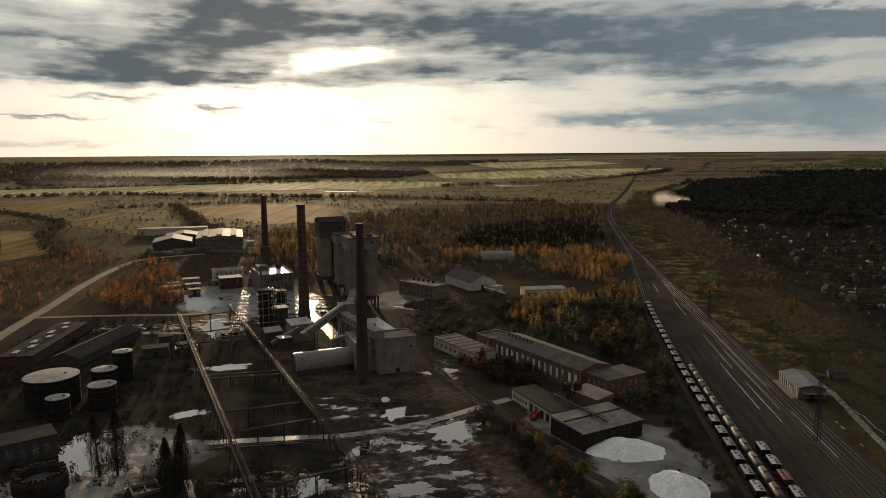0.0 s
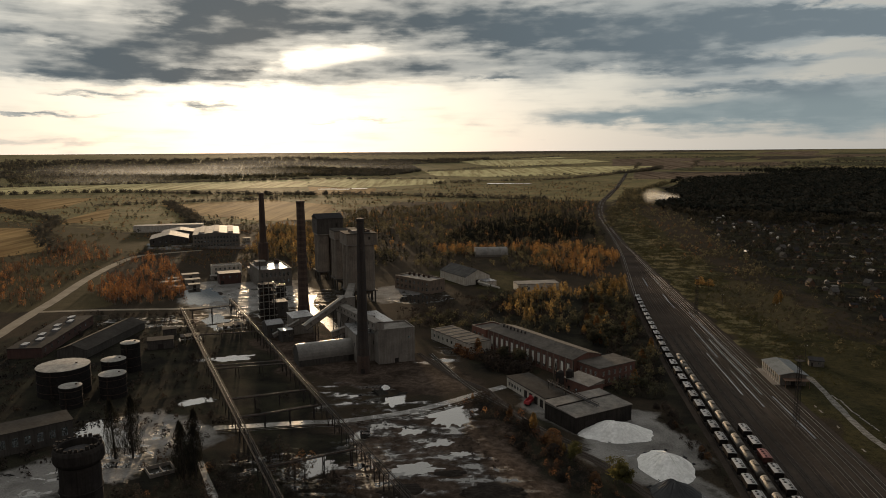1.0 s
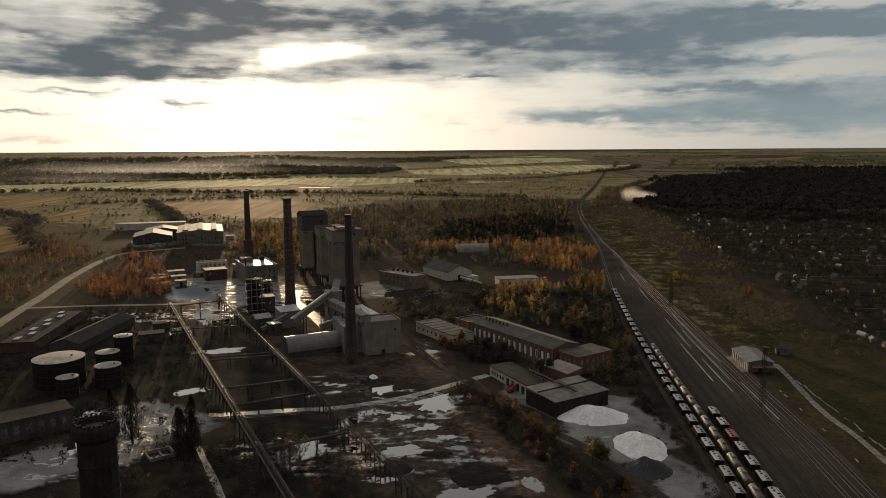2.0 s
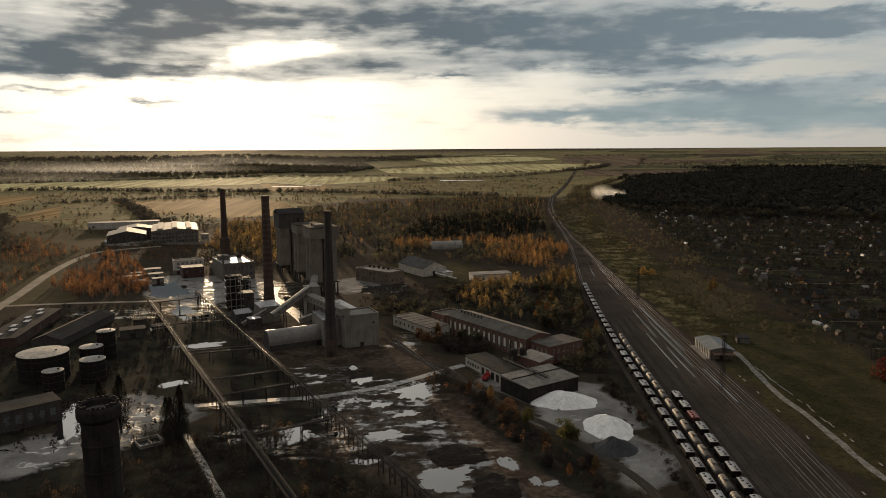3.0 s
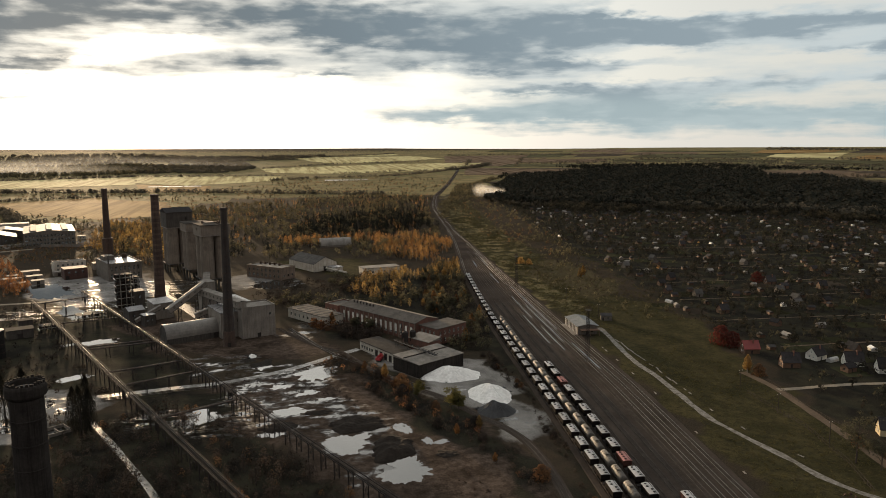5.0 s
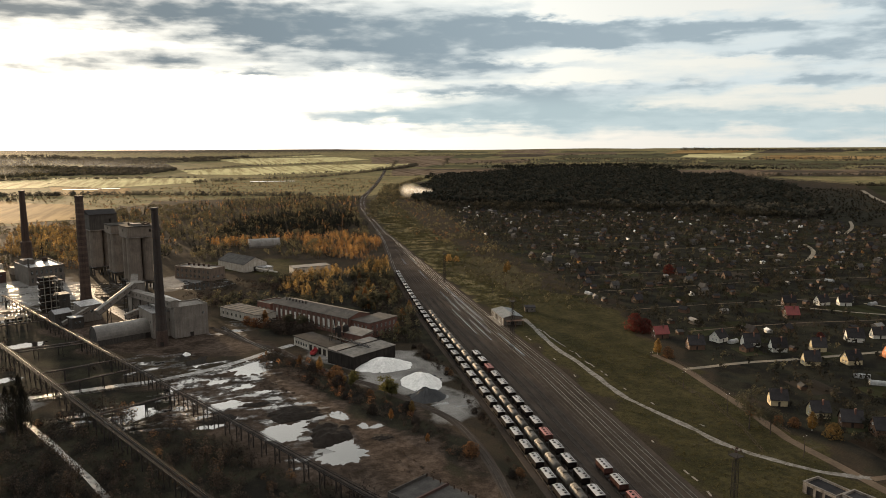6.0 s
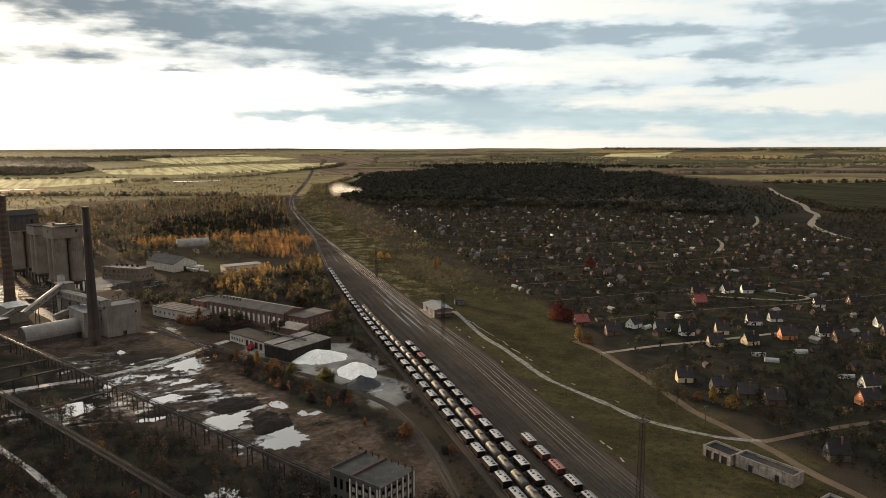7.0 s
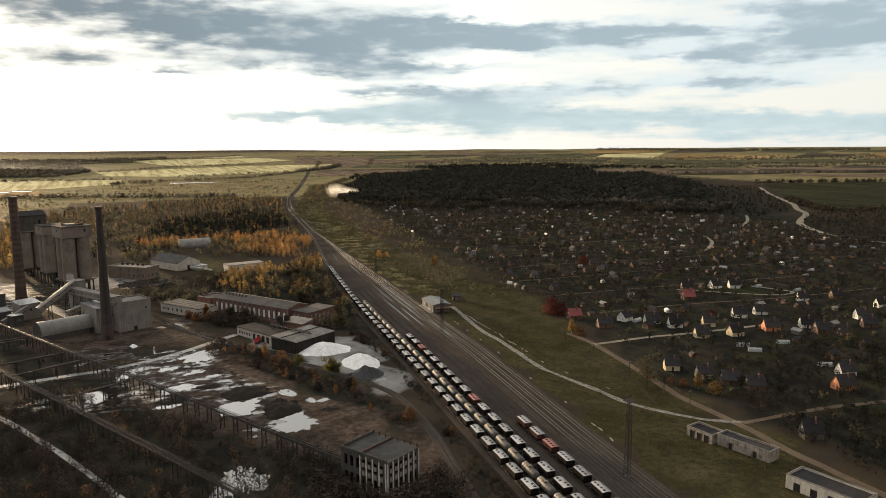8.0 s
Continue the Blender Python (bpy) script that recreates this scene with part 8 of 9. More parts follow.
def scatter(poly, n, seed, extra=0.0, tries=6, gap=0.0):
    """Up to n random free places in a polygon; gaps by a broad noise leave clearings."""
    rng = np.random.default_rng(seed)
    p = np.array(poly, float)
    lo, hi = p.min(0), p.max(0)
    out = []
    c = rng.uniform(lo, hi, (n * tries, 2))
    c = c[in_poly(c[:, 0], c[:, 1], poly)]
    for x, y in c:
        if len(out) >= n:
            break
        if gap and noise.noise((x * 0.02, y * 0.02, seed * 1.3)) < gap - 0.5 + rng.uniform(-0.25, 0.25):
            continue
        if is_free(x, y, extra):
            out.append((x, y))
    if out:
        o = np.array(out)
        bad = np.zeros(len(o), bool)
        for f in FIELDS:
            bad |= in_poly(o[:, 0], o[:, 1], f)
        out = [p for p, b in zip(out, bad) if not b]
    return out


rng_t = random.Random(21)
# single trees that stand out
for x, y, k, h in ((-123, 241, "poplar", 22), (-116, 240, "poplar", 24), (-92, 236, "poplar", 20), (-96, 232, "poplar", 17), (-88, 226, "poplar", 18), (-90, 220, "poplar", 21), (184, 128, "ash", 17), (188, 121, "ash", 12),
                   (57, 214, "limetree", 10.5), (59.5, 211, "limetree", 8), (46.5, 231, "limetree", 8), (36, 262, "goldbirch", 7.5), (41.5, 248, "orangebush", 6.5), (231, 274, "redbush", 11), (234, 268, "redbush", 9)):
    plant(k, x, y, h, rng_t)
for x, y, k, h in ((216, 566, "goldbush", 7), (222, 560, "goldbush", 6), (246, 491, "goldbirch", 10), (240, 484, "goldbirch", 9), (206, 118, "goldbirch", 8), (208, 110, "goldbush", 6), (203, 124, "orangebush", 4), (199, 128, "orangebush", 4), (373, 430, "redbush", 9), (318, 218, "redbush", 5),
                   (196, 140, "orangebush", 4), (213, 227, "goldbirch", 9), (215, 221, "orangebush", 6), (20, 372, "birch", 9), (33, 354, "round", 9), (40, 345, "round", 10)):
    plant(k, x, y, h, rng_t)
def leafy_mass(name, label, pts, h_lo, h_hi, kind, leaves, size, leafmat, barkmat, seed, category="trees"):
    """Many trees as one mass of leaf clumps and stems."""
    rng = np.random.default_rng(seed)
    n = len(pts)
    if not n:
        return
    pts = np.array(pts)
    hs = rng.uniform(h_lo, h_hi, n)
    g = np.array([rise(x, y) for x, y in pts])
    c = crown_points(kind, n * leaves, rng).reshape(n, leaves, 3) * hs[:, None, None]
    c[..., 0] += pts[:, 0, None]
    c[..., 1] += pts[:, 1, None]
    c[..., 2] += g[:, None]
    mid = np.stack([pts[:, 0], pts[:, 1], g + hs * (0.25 if kind in ("bush", "mat") else 0.5)], -1)
    q = leaf_quads(c.reshape(-1, 3), np.repeat(hs * size, leaves), rng, np.repeat(mid, leaves, 0))
    base = np.stack([pts[:, 0], pts[:, 1], g], -1)
    st = []
    own = rng.uniform(0, 1, n) ** 1.3
    for dx, dy in ((1, 0), (0, 1)):
        w = (0.016 * hs + 0.03)[:, None] * np.array([dx, dy, 0.0])
        up = np.stack([np.zeros(n), np.zeros(n), hs * 0.8], -1)
        st.append(np.stack([base - w, base + w, base + w * 0.4 + up, base - w * 0.4 + up], 1).reshape(-1, 3))
    if kind in ("bush", "mat"):
        st = []
    allq = np.concatenate([q] + st)
    index = np.concatenate([np.zeros(len(q) // 4), np.ones(n * len(st))])
    me = quads_mesh(name, allq, [leafmat, barkmat], index)
    shade = np.concatenate([np.repeat(own, leaves * 4)] + [np.repeat(own, 4)] * len(st)).astype(np.float32)
    me.attributes.new("tint", "FLOAT", "POINT").data.foreach_set("value", shade)
    ob = new(name, me)
    tagged(ob, label, category, "", "stuff")


# scrub along the siding, by the brick hall and beside the line
STRIP = [(10, 302), (20, 309), (35, 280), (43, 253), (50, 230), (57, 211), (63, 192), (72, 164), (70, 128), (62, 150), (54, 182), (44, 202), (35, 223), (22, 252), (8, 284)]
leafy_mass("scrub", "dense brown leafless scrub along the siding", scatter(STRIP, 420, 101, extra=-1.2), 0.8, 3.2, "bush", 90, 0.09, "twig", "bark", 101)
leafy_mass("scrub", "rusty bushes along the siding", scatter(STRIP, 45, 102, extra=-1.0, gap=0.45), 1.2, 3.6, "bush", 60, 0.12, "leaf_rust", "bark", 102)
for k, (x, y) in enumerate(scatter(STRIP[:9] + STRIP[11:], 18, 4, extra=-1.0)):
    plant(("orangebush", "bush", "birch", "bush", "goldbirch")[k % 5], x, y, rng_t.uniform(3.0, 6.0), rng_t)
HALLSIDE = [(70, 326), (84, 296), (100, 296), (118, 360), (140, 452), (164, 556), (140, 580), (110, 520), (92, 440), (84, 396), (92, 352)]
leafy_mass("scrub", "dark tangled scrub between brick hall and line", scatter(HALLSIDE, 420, 103, extra=-1.0), 1.5, 5.0, "bush", 70, 0.11, "twig", "bark", 103)
leafy_mass("scrub", "dark olive saplings between brick hall and line", scatter(HALLSIDE, 170, 104, gap=0.3), 4, 9, "round", 110, 0.08, "leaf_olive", "bark", 104)
for k, (x, y) in enumerate(scatter(HALLSIDE, 44, 5, gap=0.2)):
    plant(("birch", "round", "goldbirch", "goldbirch", "round")[k % 5], x, y, rng_t.uniform(4.5, 10), rng_t)
LINESIDE = [(64, 40), (70, 88), (76, 118), (90, 165), (100, 240), (99, 292), (90, 284), (94, 215), (86, 180), (84, 150), (80, 110), (76, 60), (70, 20)]
leafy_mass("scrub", "low dark scrub beside the wagons", scatter(LINESIDE, 420, 105, extra=-2.0), 0.6, 2.1, "bush", 60, 0.13, "twig", "bark", 105)
for k, (x, y) in enumerate(scatter(LINESIDE, 18, 6)):
    plant(("bush", "bush", "orangebush")[k % 3], x, y, rng_t.uniform(1.5, 3.5), rng_t)
leafy_mass("scrub", "large dark clump of bushes before the brick hall", scatter([(18, 362), (24, 344), (34, 330), (44, 332), (46, 346), (36, 354), (26, 368)], 90, 106, extra=-6), 2.5, 7, "bush", 140, 0.085, "twig", "bark", 106)
leafy_mass("scrub", "rusty bushes before the low store", scatter([(6, 372), (18, 356), (22, 366), (10, 382)], 22, 107), 2.5, 6, "bush", 60, 0.13, "leaf_rust", "bark", 107)


WEST = [(-240, 506), (-190, 500), (-206, 560), (-236, 628), (-262, 690), (-306, 742), (-312, 690), (-300, 640), (-286, 560)]
leafy_mass("birch_thicket", "thicket of rusty autumn birches", scatter(WEST, 420, 31, gap=0.38), 3, 9.5, "birch", 80, 0.07, "leaf_rust", "bark_birch", 31)
WEST2 = [(-300, 500), (-340, 700), (-350, 790), (-430, 860), (-640, 980), (-760, 1000), (-620, 800), (-480, 640), (-360, 500)]
leafy_mass("birch_thicket", "loose orange birches beyond the gravel road", scatter(WEST2, 900, 32, gap=0.42), 3, 8, "birch", 50, 0.08, "leaf_rust", "bark_birch", 32)
leafy_mass("scrub", "brown scrub beyond the gravel road", scatter(WEST2, 1000, 33), 1, 4, "bush", 30, 0.14, "twig", "bark", 33)
ROUGH = [(-420, 560), (-330, 690), (-355, 900), (-430, 1000), (-230, 1060), (-130, 900), (-120, 640), (-205, 640), (-300, 760), (-330, 600)]
leafy_mass("scrub", "rusty low scrub round the far halls", scatter(ROUGH, 1500, 131, gap=0.4), 0.8, 3.0, "bush", 26, 0.17, "reed", "bark", 131)
leafy_mass("scrub", "dark bushes round the far halls", scatter(ROUGH, 420, 132, gap=0.5), 2, 6, "round", 50, 0.11, "leaf_olive", "bark", 132)
MID = [(-150, 700), (-60, 660), (20, 640), (90, 620), (150, 640), (180, 740), (210, 880), (262, 1180), (330, 1440), (200, 1500), (-150, 1300), (-230, 1000), (-200, 800)]
leafy_mass("woodland", "dark mixed woodland in autumn", scatter(MID, 3200, 34, gap=0.42), 3, 10, "round", 60, 0.095, "leaf_olive", "bark", 34)
leafy_mass("spruce_wood", "dark spruces among the birches", scatter(MID, 420, 35, gap=0.55), 6, 14, "cone", 50, 0.085, "leaf_spruce", "bark", 35)
leafy_mass("birch_thicket", "orange birches in the woodland", scatter(MID, 420, 36, gap=0.4), 5, 11, "birch", 60, 0.075, "leaf_orange", "bark_birch", 36)
leafy_mass("birch_thicket", "golden birch plantation by the line", scatter([(94, 700), (110, 790), (160, 815), (196, 730), (176, 600), (128, 600), (86, 672)], 480, 37, gap=0.3), 4, 10, "birch", 70, 0.075, "leaf_orange", "bark_birch", 37)
leafy_mass("birch_thicket", "orange birches beside the hangar", scatter([(10, 740), (-10, 790), (120, 800), (110, 752), (90, 750), (76, 752), (36, 752)], 160, 38), 5, 11, "birch", 70, 0.075, "leaf_orange", "bark_birch", 38)
leafy_mass("birch_thicket", "rusty birches behind the brick hall", scatter([(40, 470), (60, 520), (150, 585), (158, 560), (128, 470), (112, 425), (84, 400), (66, 420)], 230, 39, gap=0.42), 4, 10, "birch", 80, 0.075, "leaf_gold", "bark_birch", 39)
leafy_mass("scrub", "brown leafless scrub round the works", scatter([(-30, 430), (20, 430), (90, 440), (60, 540), (0, 520), (-30, 480)], 300, 40, gap=0.4), 2, 6, "round", 70, 0.09, "twig", "bark", 40)
leafy_mass("scrub", "dark trees before the stores", scatter([(-30, 420), (10, 412), (60, 400), (110, 440), (70, 540), (0, 530)], 200, 41, gap=0.45), 3, 9, "round", 70, 0.09, "leaf_olive", "bark", 41)
BACK = [(-215, 780), (-120, 650), (-110, 700), (-60, 760), (-120, 960), (-250, 1060)]
leafy_mass("birch_thicket", "sunlit orange birches behind the works", scatter(BACK, 900, 42, gap=0.2), 4, 11, "birch", 60, 0.075, "leaf_gold", "bark_birch", 42)
NEAR = [(-125, 90), (30, 30), (60, 70), (36, 112), (18, 140), (-12, 180), (-40, 232), (-70, 250), (-104, 214), (-124, 190), (-150, 150)]
leafy_mass("scrub", "dense dark leafless scrub under the pipe racks", scatter(NEAR, 2000, 43, extra=-1.0), 0.8, 4.2, "bush", 90, 0.095, "twig", "bark", 43)
leafy_mass("scrub", "rusty undergrowth under the pipe racks", scatter(NEAR, 160, 44, extra=-1.0, gap=0.45), 1.0, 3.6, "bush", 90, 0.095, "reed", "bark", 44)
leafy_mass("scrub", "dark saplings under the pipe racks", scatter(NEAR, 240, 45, gap=0.45), 5, 10, "birch", 110, 0.05, "twig", "bark", 45)
leafy_mass("scrub", "dark thicket round the derelict block", scatter([(14, 96), (24, 112), (34, 84), (50, 84), (58, 92), (64, 78), (50, 58), (22, 60)], 150, 118, extra=-2.0), 3, 8, "bush", 110, 0.085, "twig", "bark", 118)
HUMPS = [(-40, 300), (-40, 210), (6, 170), (40, 150), (60, 100), (46, 190), (20, 230), (12, 255)]
leafy_mass("weeds", "low dark weeds on the muddy ground", scatter(HUMPS, 300, 46, gap=0.5), 0.3, 0.8, "mat", 40, 0.3, "twig", "bark", 46)
WESTFLAT = [(-260, 480), (-180, 480), (-110, 350), (-60, 320), (-100, 230), (-200, 220), (-260, 330)]
leafy_mass("scrub", "low dark scrub round the tanks", scatter(WESTFLAT, 620, 48, gap=0.4), 0.8, 3.2, "bush", 34, 0.2, "twig", "bark", 48)
leafy_mass("garden_trees", "dark fruit trees and hedges of the garden colony", scatter(COLONY, 5200, 49, gap=0.25), 1.6, 6.0, "round", 34, 0.15, "leaf_dark", "bark", 49)
leafy_mass("scrub", "dark scrub between forest and gravel road", scatter([(850, 740), (885, 660), (1041, 725), (1200, 890), (1540, 1230), (1430, 1340), (1110, 980), (975, 810)], 500, 110), 3, 7, "round", 16, 0.26, "leaf_dark", "bark", 110)
leafy_mass("garden_trees", "dark crowded garden trees by the lane", scatter([(205, 60), (208, 120), (225, 140), (330, 140), (380, 90), (300, 20), (200, 10)], 560, 111), 2.0, 6.0, "round", 110, 0.075, "leaf_dark", "bark", 111)
leafy_mass("garden_trees", "dark overgrown hedge and fruit trees by the lane", scatter([(194, 74), (245, 70), (275, 30), (250, 0), (192, 5)], 300, 117, gap=0.2), 1.5, 4.6, "round", 110, 0.075, "leaf_dark", "bark", 117)
MEADOW = [(128, -40), (130, 60), (146, 140), (164, 240), (176, 330), (190, 400), (206, 400), (198, 330), (222, 270), (208, 210), (196, 130), (186, 60), (186, -40)]
leafy_mass("grass", "tufts of dry grass on the meadow", scatter(MEADOW, 4200, 112, gap=0.35), 0.25, 0.6, "mat", 10, 0.5, "dry_grass", "bark", 112)
leafy_mass("grass", "dry yellow verge grass along the main line", scatter(Z_VERGE, 1500, 113, gap=0.2), 0.5, 1.2, "mat", 10, 0.6, "dry_grass", "bark", 113)
leafy_mass("garden_trees", "dark orchard trees beyond the gardens", scatter([(840, 560), (870, 580), (1000, 670), (1200, 660), (1100, 560), (1000, 430), (840, 330), (740, 360)], 700, 114), 3, 7, "round", 16, 0.26, "leaf_dark", "bark", 114)
VERGE = [(172, 345), (186, 500), (208, 690), (224, 830), (262, 1010), (296, 1010), (262, 740), (226, 510), (200, 345)]
leafy_mass("grass", "yellow tufts of rough grass along the tracks", scatter(VERGE, 3200, 118, gap=0.3), 0.4, 1.0, "mat", 10, 0.5, "dry_grass", "bark", 118)
leafy_mass("scrub", "small olive bushes in the grass along the tracks", scatter(VERGE, 160, 119, gap=0.5), 0.8, 2.6, "bush", 36, 0.16, "leaf_olive", "bark", 119)
HEATH = [(204, 500), (206, 410), (216, 340), (244, 330), (270, 440), (310, 640), (330, 780), (290, 780), (258, 640)]
leafy_mass("scrub", "olive bushes on the rough ground by the line", scatter(HEATH, 420, 115, gap=0.5), 0.8, 3.2, "bush", 36, 0.16, "leaf_olive", "bark", 115)
leafy_mass("grass", "rough tufts of dry grass by the line", scatter(HEATH, 1500, 116, gap=0.2), 0.4, 0.9, "mat", 10, 0.5, "dry_grass", "bark", 116)
leafy_mass("garden_trees", "tall dark trees standing among the garden plots", scatter(COLONY, 620, 57, gap=0.45), 5, 9.5, "round", 60, 0.11, "leaf_dark", "bark", 157)
leafy_mass("garden_trees", "olive-brown fruit trees of the garden colony", scatter(COLONY, 1800, 50, gap=0.35), 1.6, 5.2, "round", 34, 0.14, "leaf_olive", "bark", 50)
leafy_mass("garden_bushes", "brown bushes of the garden colony", scatter(COLONY, 2600, 51), 0.8, 2.4, "bush", 18, 0.28, "twig", "bark", 51)
leafy_mass("garden_trees", "scattered orange trees in the gardens", scatter(COLONY, 24, 52), 2, 5, "round", 40, 0.12, "leaf_orange", "bark", 52)
leafy_mass("scrub", "brown heath scrub beside the line", scatter([(204, 520), (218, 410), (236, 345), (262, 440), (300, 640), (262, 600)], 220, 53, gap=0.3), 0.6, 2.4, "bush", 34, 0.16, "twig", "bark", 53)
EDGE = [(236, 600), (262, 560), (306, 650), (360, 900), (420, 1250), (470, 1500), (600, 1950), (520, 1950), (380, 1480), (300, 1190), (262, 930), (246, 760)]
leafy_mass("scrub", "dark scrub and saplings beside the main line", scatter(EDGE, 1300, 61, gap=0.3), 1.2, 6, "round", 30, 0.16, "leaf_olive", "bark", 61)
leafy_mass("scrub", "rusty scrub beside the main line", scatter(EDGE, 260, 62, gap=0.4), 1, 4, "bush", 22, 0.22, "reed", "bark", 62)
PLAIN = [(-1000, 1250), (-700, 1000), (-420, 860), (-230, 1000), (-160, 1300), (200, 1500), (330, 1500), (600, 2150), (300, 2400), (0, 2200), (-200, 1760), (-560, 1800), (-900, 1800)]
leafy_mass("scrub", "brown scrub of the open plain", scatter(PLAIN, 2600, 63, gap=0.55), 1.0, 3.4, "bush", 16, 0.3, "reed", "bark", 63)
leafy_mass("scrub", "dark groves of the open plain", scatter(PLAIN, 1400, 64, gap=0.64), 3, 8, "round", 24, 0.17, "leaf_olive", "bark", 64)
leafy_mass("spruce_wood", "dense dark spruce stand", scatter([(10, 850), (40, 1010), (190, 1130), (222, 1010), (200, 880), (140, 830)], 800, 65), 7, 13, "cone", 44, 0.10, "leaf_spruce", "bark", 65)
FOREST = [(406, 1290), (486, 1187), (665, 1055), (833, 929), (850, 740), (975, 800), (1110, 970), (1430, 1330), (1700, 1850), (1518, 2478), (1129, 2427), (753, 2148), (470, 1500)]
leafy_mass("forest", "dense dark forest beyond the gardens", scatter(FOREST, 6500, 54), 12, 19, "round", 18, 0.22, "leaf_spruce", "bark", 54)
leafy_mass("forest", "ragged far side of the dark forest", scatter([(700, 2120), (1129, 2427), (1518, 2478), (1700, 1850), (2150, 2050), (1850, 2750), (1300, 2850), (900, 2600)], 2600, 154, gap=0.55), 7, 14, "round", 18, 0.22, "leaf_spruce", "bark", 154)
leafy_mass("forest", "ragged near side of the dark forest", scatter([(406, 1290), (486, 1187), (665, 1055), (833, 929), (850, 740), (780, 800), (600, 960), (420, 1080)], 900, 155, gap=0.55), 6, 14, "round", 24, 0.17, "leaf_dark", "bark", 155)
leafy_mass("forest", "bare brown edge of the forest", scatter([(640, 1070), (833, 929), (850, 740), (975, 800), (930, 920), (760, 1080)], 500, 55), 9, 15, "round", 24, 0.2, "leaf_far_haze", "bark", 55)
FARL = [(-2306, 3747), (-768, 4369), (-136, 3934), (-607, 3447), (-1515, 2452)]
leafy_mass("far_forest", "far dark woods on the plain", scatter(FARL, 3600, 56, gap=0.42), 6, 13, "bush", 14, 0.42, "leaf_far_haze", "bark", 56)
leafy_mass("far_forest", "far brown woods towards the low sun", scatter([(-1480, 2480), (-607, 3447), (-190, 3000), (-480, 2700), (-1330, 2260)], 2400, 156, gap=0.35), 6, 12, "bush", 16, 0.36, "leaf_olive", "bark", 156)
leafy_mass("far_forest", "far dark wood between meadows", scatter([(-566, 3212), (-122, 3510), (-58, 3035), (-181, 2728), (-487, 2755)], 1300, 57), 6, 12, "bush", 14, 0.42, "leaf_far_haze", "bark", 57)
leafy_mass("far_forest", "far dark wood towards the sun", scatter([(-573, 3965), (317, 4210), (291, 3869), (-444, 3439)], 1300, 58, gap=0.3), 6, 12, "bush", 14, 0.42, "leaf_far_haze", "bark", 58)
leafy_mass("far_forest", "far belts of trees beyond the forest", scatter([(1132, 3147), (1908, 3436), (2600, 2900), (3600, 2300), (3000, 1700), (2500, 1500), (1802, 2277)], 2600, 59, gap=0.5), 4, 9, "bush", 14, 0.42, "leaf_far_haze", "bark", 59)
leafy_mass("far_forest", "tree belt on the eastern horizon", scatter([(2900, 3700), (3900, 2500), (4050, 2600), (3050, 3850)], 700, 60, gap=0.3), 5, 10, "bush", 9, 0.6, "leaf_far_haze", "bark", 60)


def tree_line(pts, n, seed, h=9, leafmat="leaf_far_haze"):
    rng = np.random.default_rng(seed)
    line = smooth_line(pts, 25)
    out = []
    for k in range(int(n * 1.7)):
        x, y = line[int(rng.integers(len(line)))]
        out.append((x + rng.normal() * 7, y + rng.normal() * 7))
    leafy_mass("tree_line", "row of dark trees between far fields", out, h * 0.25, h * 0.85, "bush", 22, 0.26, leafmat, "bark", seed)


for k, (pts, n, h) in enumerate((([(-1140, 1820), (-890, 1925), (-640, 1850), (-310, 1790), (-160, 1760), (60, 1650), (240, 1560)], 420, 13), ([(-900, 1420), (-640, 1180), (-560, 1000), (-430, 790)], 260, 10), ([(-700, 1480), (-560, 1560), (-380, 1650)], 90, 10), ([(-560, 1500), (-420, 1200), (-380, 1100), (-330, 1060)], 160, 12),
                                ([(0, 2230), (160, 2350), (420, 2420), (680, 2700)], 150, 12), ([(230, 2600), (500, 2700), (760, 2780)], 70, 10), ([(700, 2750), (860, 2900), (980, 3100)], 130, 18), ([(-30, 3030), (300, 3330), (700, 3420)], 120, 10),
                                ([(640, 2380), (1060, 2370), (1240, 2640)], 90, 9), ([(1040, 2900), (1320, 3600)], 60, 10), ([(1010, 3990), (1580, 3880), (2500, 3350)], 170, 13), ([(860, 3070), (1020, 3570)], 50, 10))):
    tree_line(pts, n, 70 + k, h)
for k, (pts, n, h) in enumerate((([(1664, 1340), (1990, 1190)], 90, 14), ([(1230, 880), (1080, 690), (1200, 660)], 120, 12), ([(2150, 2530), (3030, 1850)], 150, 12), ([(1560, 1970), (2450, 1480)], 200, 15), ([(430, 1480), (520, 1800), (700, 2150)], 160, 12), ([(250, 1000), (310, 1230), (400, 1500), (520, 1900)], 130, 9),
                                ([(-480, 2550), (30, 2500)], 90, 10), ([(-1300, 2140), (-460, 2560)], 200, 12), ([(110, 3910), (720, 4250)], 100, 12))):
    tree_line(pts, n, 90 + k, h, "leaf_dark" if k in (0, 1) else "leaf_olive" if k in (4, 5) else "leaf_far_haze")


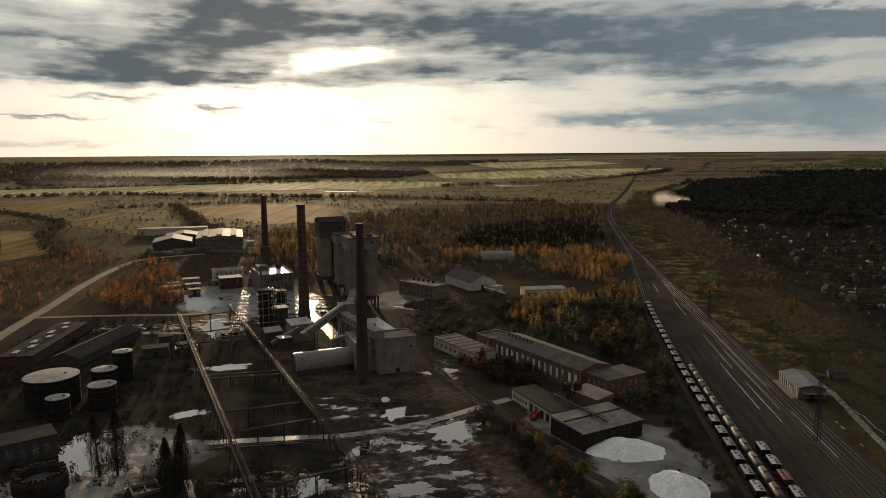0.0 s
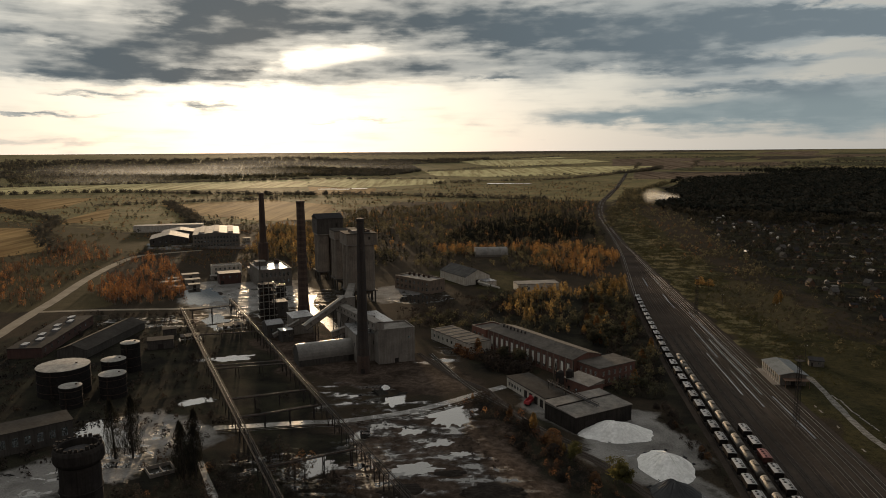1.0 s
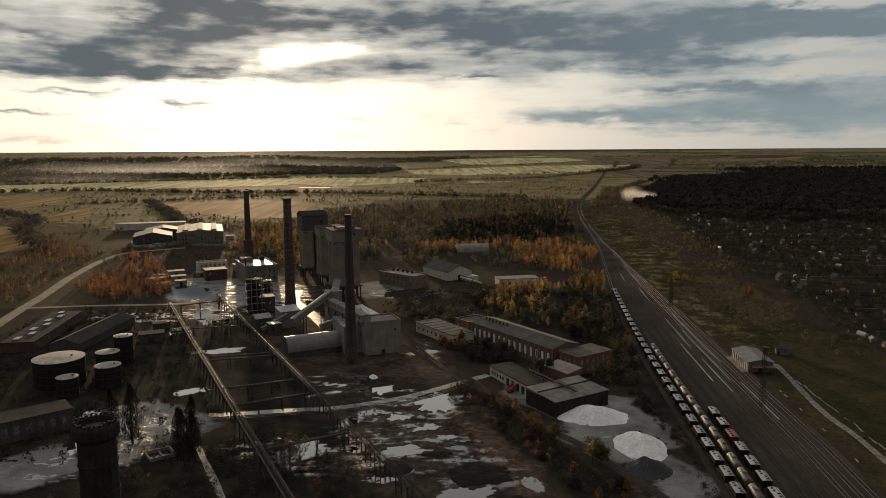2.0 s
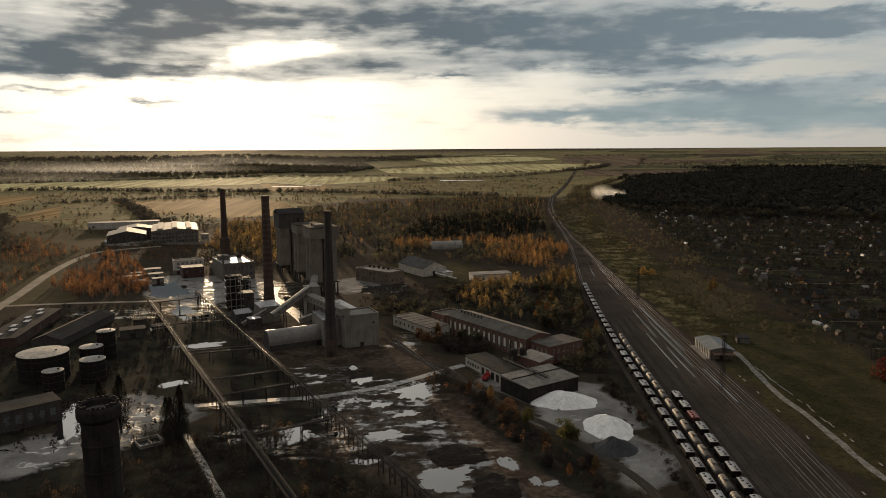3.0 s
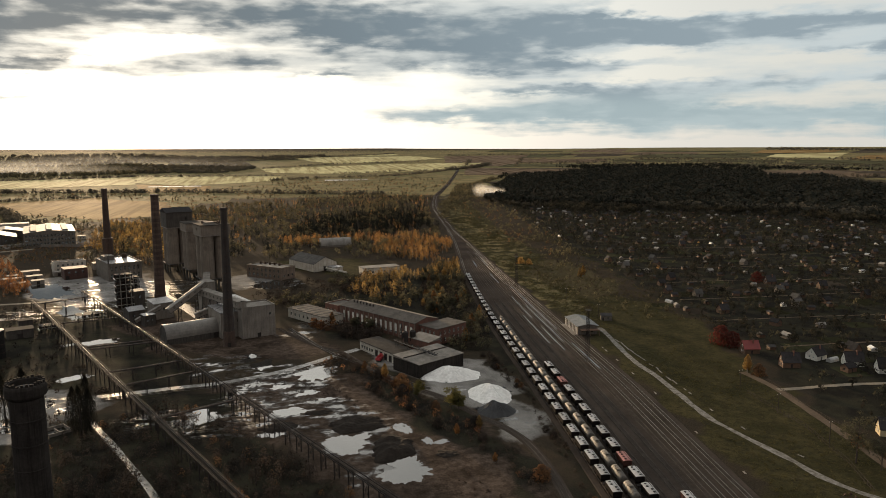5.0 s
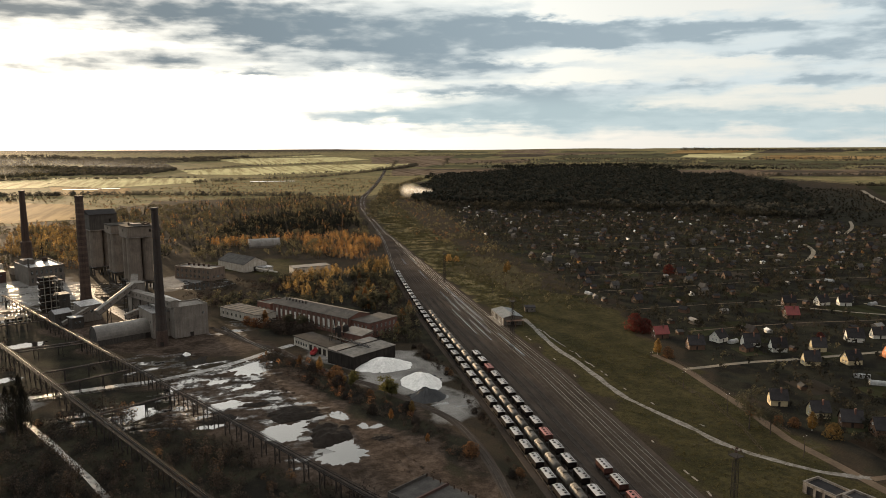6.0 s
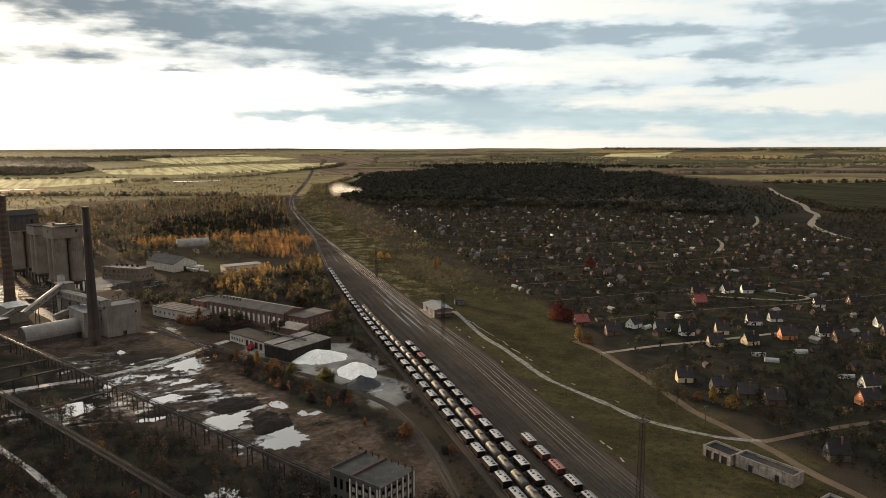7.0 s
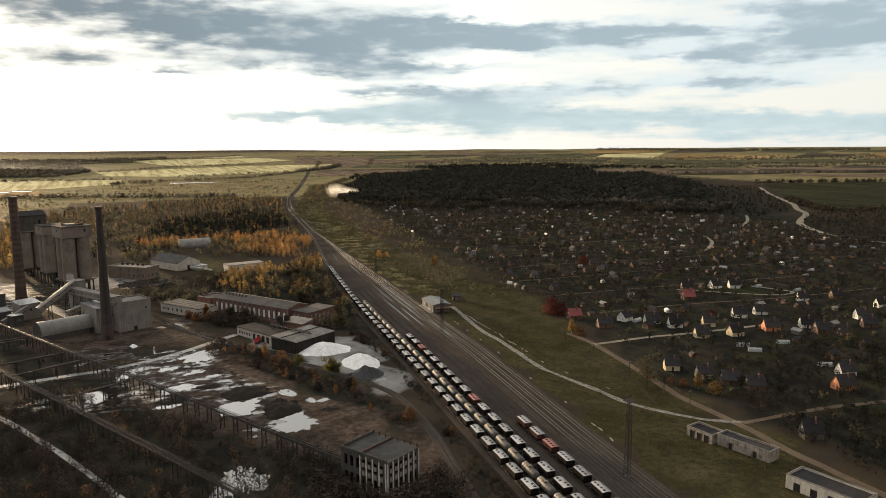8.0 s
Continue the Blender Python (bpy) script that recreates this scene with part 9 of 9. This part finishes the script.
# drifting smoke of a garden fire beside the line, and discs that imitate far haze
def smoke():
    m, nt, bs = blank("smoke")
    geo = nt.nodes.new("ShaderNodeNewGeometry")
    soft = node(nt, "ShaderNodeAttribute")
    soft.attribute_name = "soft"
    lump = mrange(nt, noise_node(nt, geo.outputs["Position"], 0.05, 3.0), 0.3, 0.75, 0.35, 1.0)
    dens = nt.nodes.new("ShaderNodeMath")
    dens.operation = "MULTIPLY"
    nt.links.new(mrange(nt, soft.outputs["Fac"], 0.0, 1.0, 0.0, 0.30), dens.inputs[0])
    nt.links.new(lump, dens.inputs[1])
    dif, tr, mx = nt.nodes.new("ShaderNodeBsdfTranslucent"), nt.nodes.new("ShaderNodeBsdfTransparent"), nt.nodes.new("ShaderNodeMixShader")
    dif.inputs[0].default_value = (0.85, 0.85, 0.83, 1)
    nt.links.new(dens.outputs[0], mx.inputs[0])
    nt.links.new(tr.outputs[0], mx.inputs[1])
    nt.links.new(dif.outputs[0], mx.inputs[2])
    nt.nodes.remove(bs)
    nt.links.new(mx.outputs[0], nt.nodes["Material Output"].inputs[0])
    MATS["smoke"] = m
    rng = np.random.default_rng(120)

    def puffs(label, category, rows, thick=1.0):
        """Soft-edged discs for smoke or imitated haze: centre, half width, half height, facing."""
        s, fade, rim = Shape(), [], 18
        for c, r, up, face in rows:
            c, nrm = Vector(c), Vector(face).normalized()
            t = Vector((0, 0, 1)).cross(nrm).normalized()
            w = nrm.cross(t)
            for share in (0.5, 1.0):
                n0 = len(s.v)
                s.v += [tuple(c + t * math.cos(2 * math.pi * i / rim) * r * share + w * math.sin(2 * math.pi * i / rim) * up * share) for i in range(rim)]
                fade += [0.42 * thick if share == 0.5 else 0.0] * rim
            s.v.append(tuple(c))
            fade.append(thick)
            k = len(s.v) - 1
            s.f += [(k, n0 - rim + i, n0 - rim + (i + 1) % rim) for i in range(rim)]
            s.f += [(n0 - rim + i, n0 + i, n0 + (i + 1) % rim, n0 - rim + (i + 1) % rim) for i in range(rim)]
        me = s.mesh("smoke")
        me.materials.append(m)
        me.attributes.new("soft", "FLOAT", "POINT").data.foreach_set("value", fade)
        tagged(new(category, me), label, category, "", "stuff")
    rows = []
    for k in range(16):
        u = (k + 0.5) / 16
        rows.append(((486 - 66 * u + rng.normal() * 4, 1400 + 14 * u + rng.normal() * 10, 8 + 15 * u + rng.normal() * (1.5 + 3 * u)), 12 + 9 * u, 7 + 8 * u, (rng.normal() * 0.5, 1.0, rng.normal() * 0.3)))
    puffs("thin white smoke drifting over the gardens", "smoke", rows)
    # upright see-through discs added below the sun to imitate its glow in haze
    rows = []
    for k in range(13):
        az, r = radians(rng.uniform(-25, -4)), rng.uniform(2500, 4500)
        x, y = r * math.sin(az), r * math.cos(az)
        rows.append(((x, y, rise(x, y) + 8), rng.uniform(300, 560), rng.uniform(26, 46), (rng.normal() * 0.25, 1.0, 0.0)))
    puffs("soft discs standing in for golden sun haze over the far plain", "mist", rows, 0.5)


smoke()
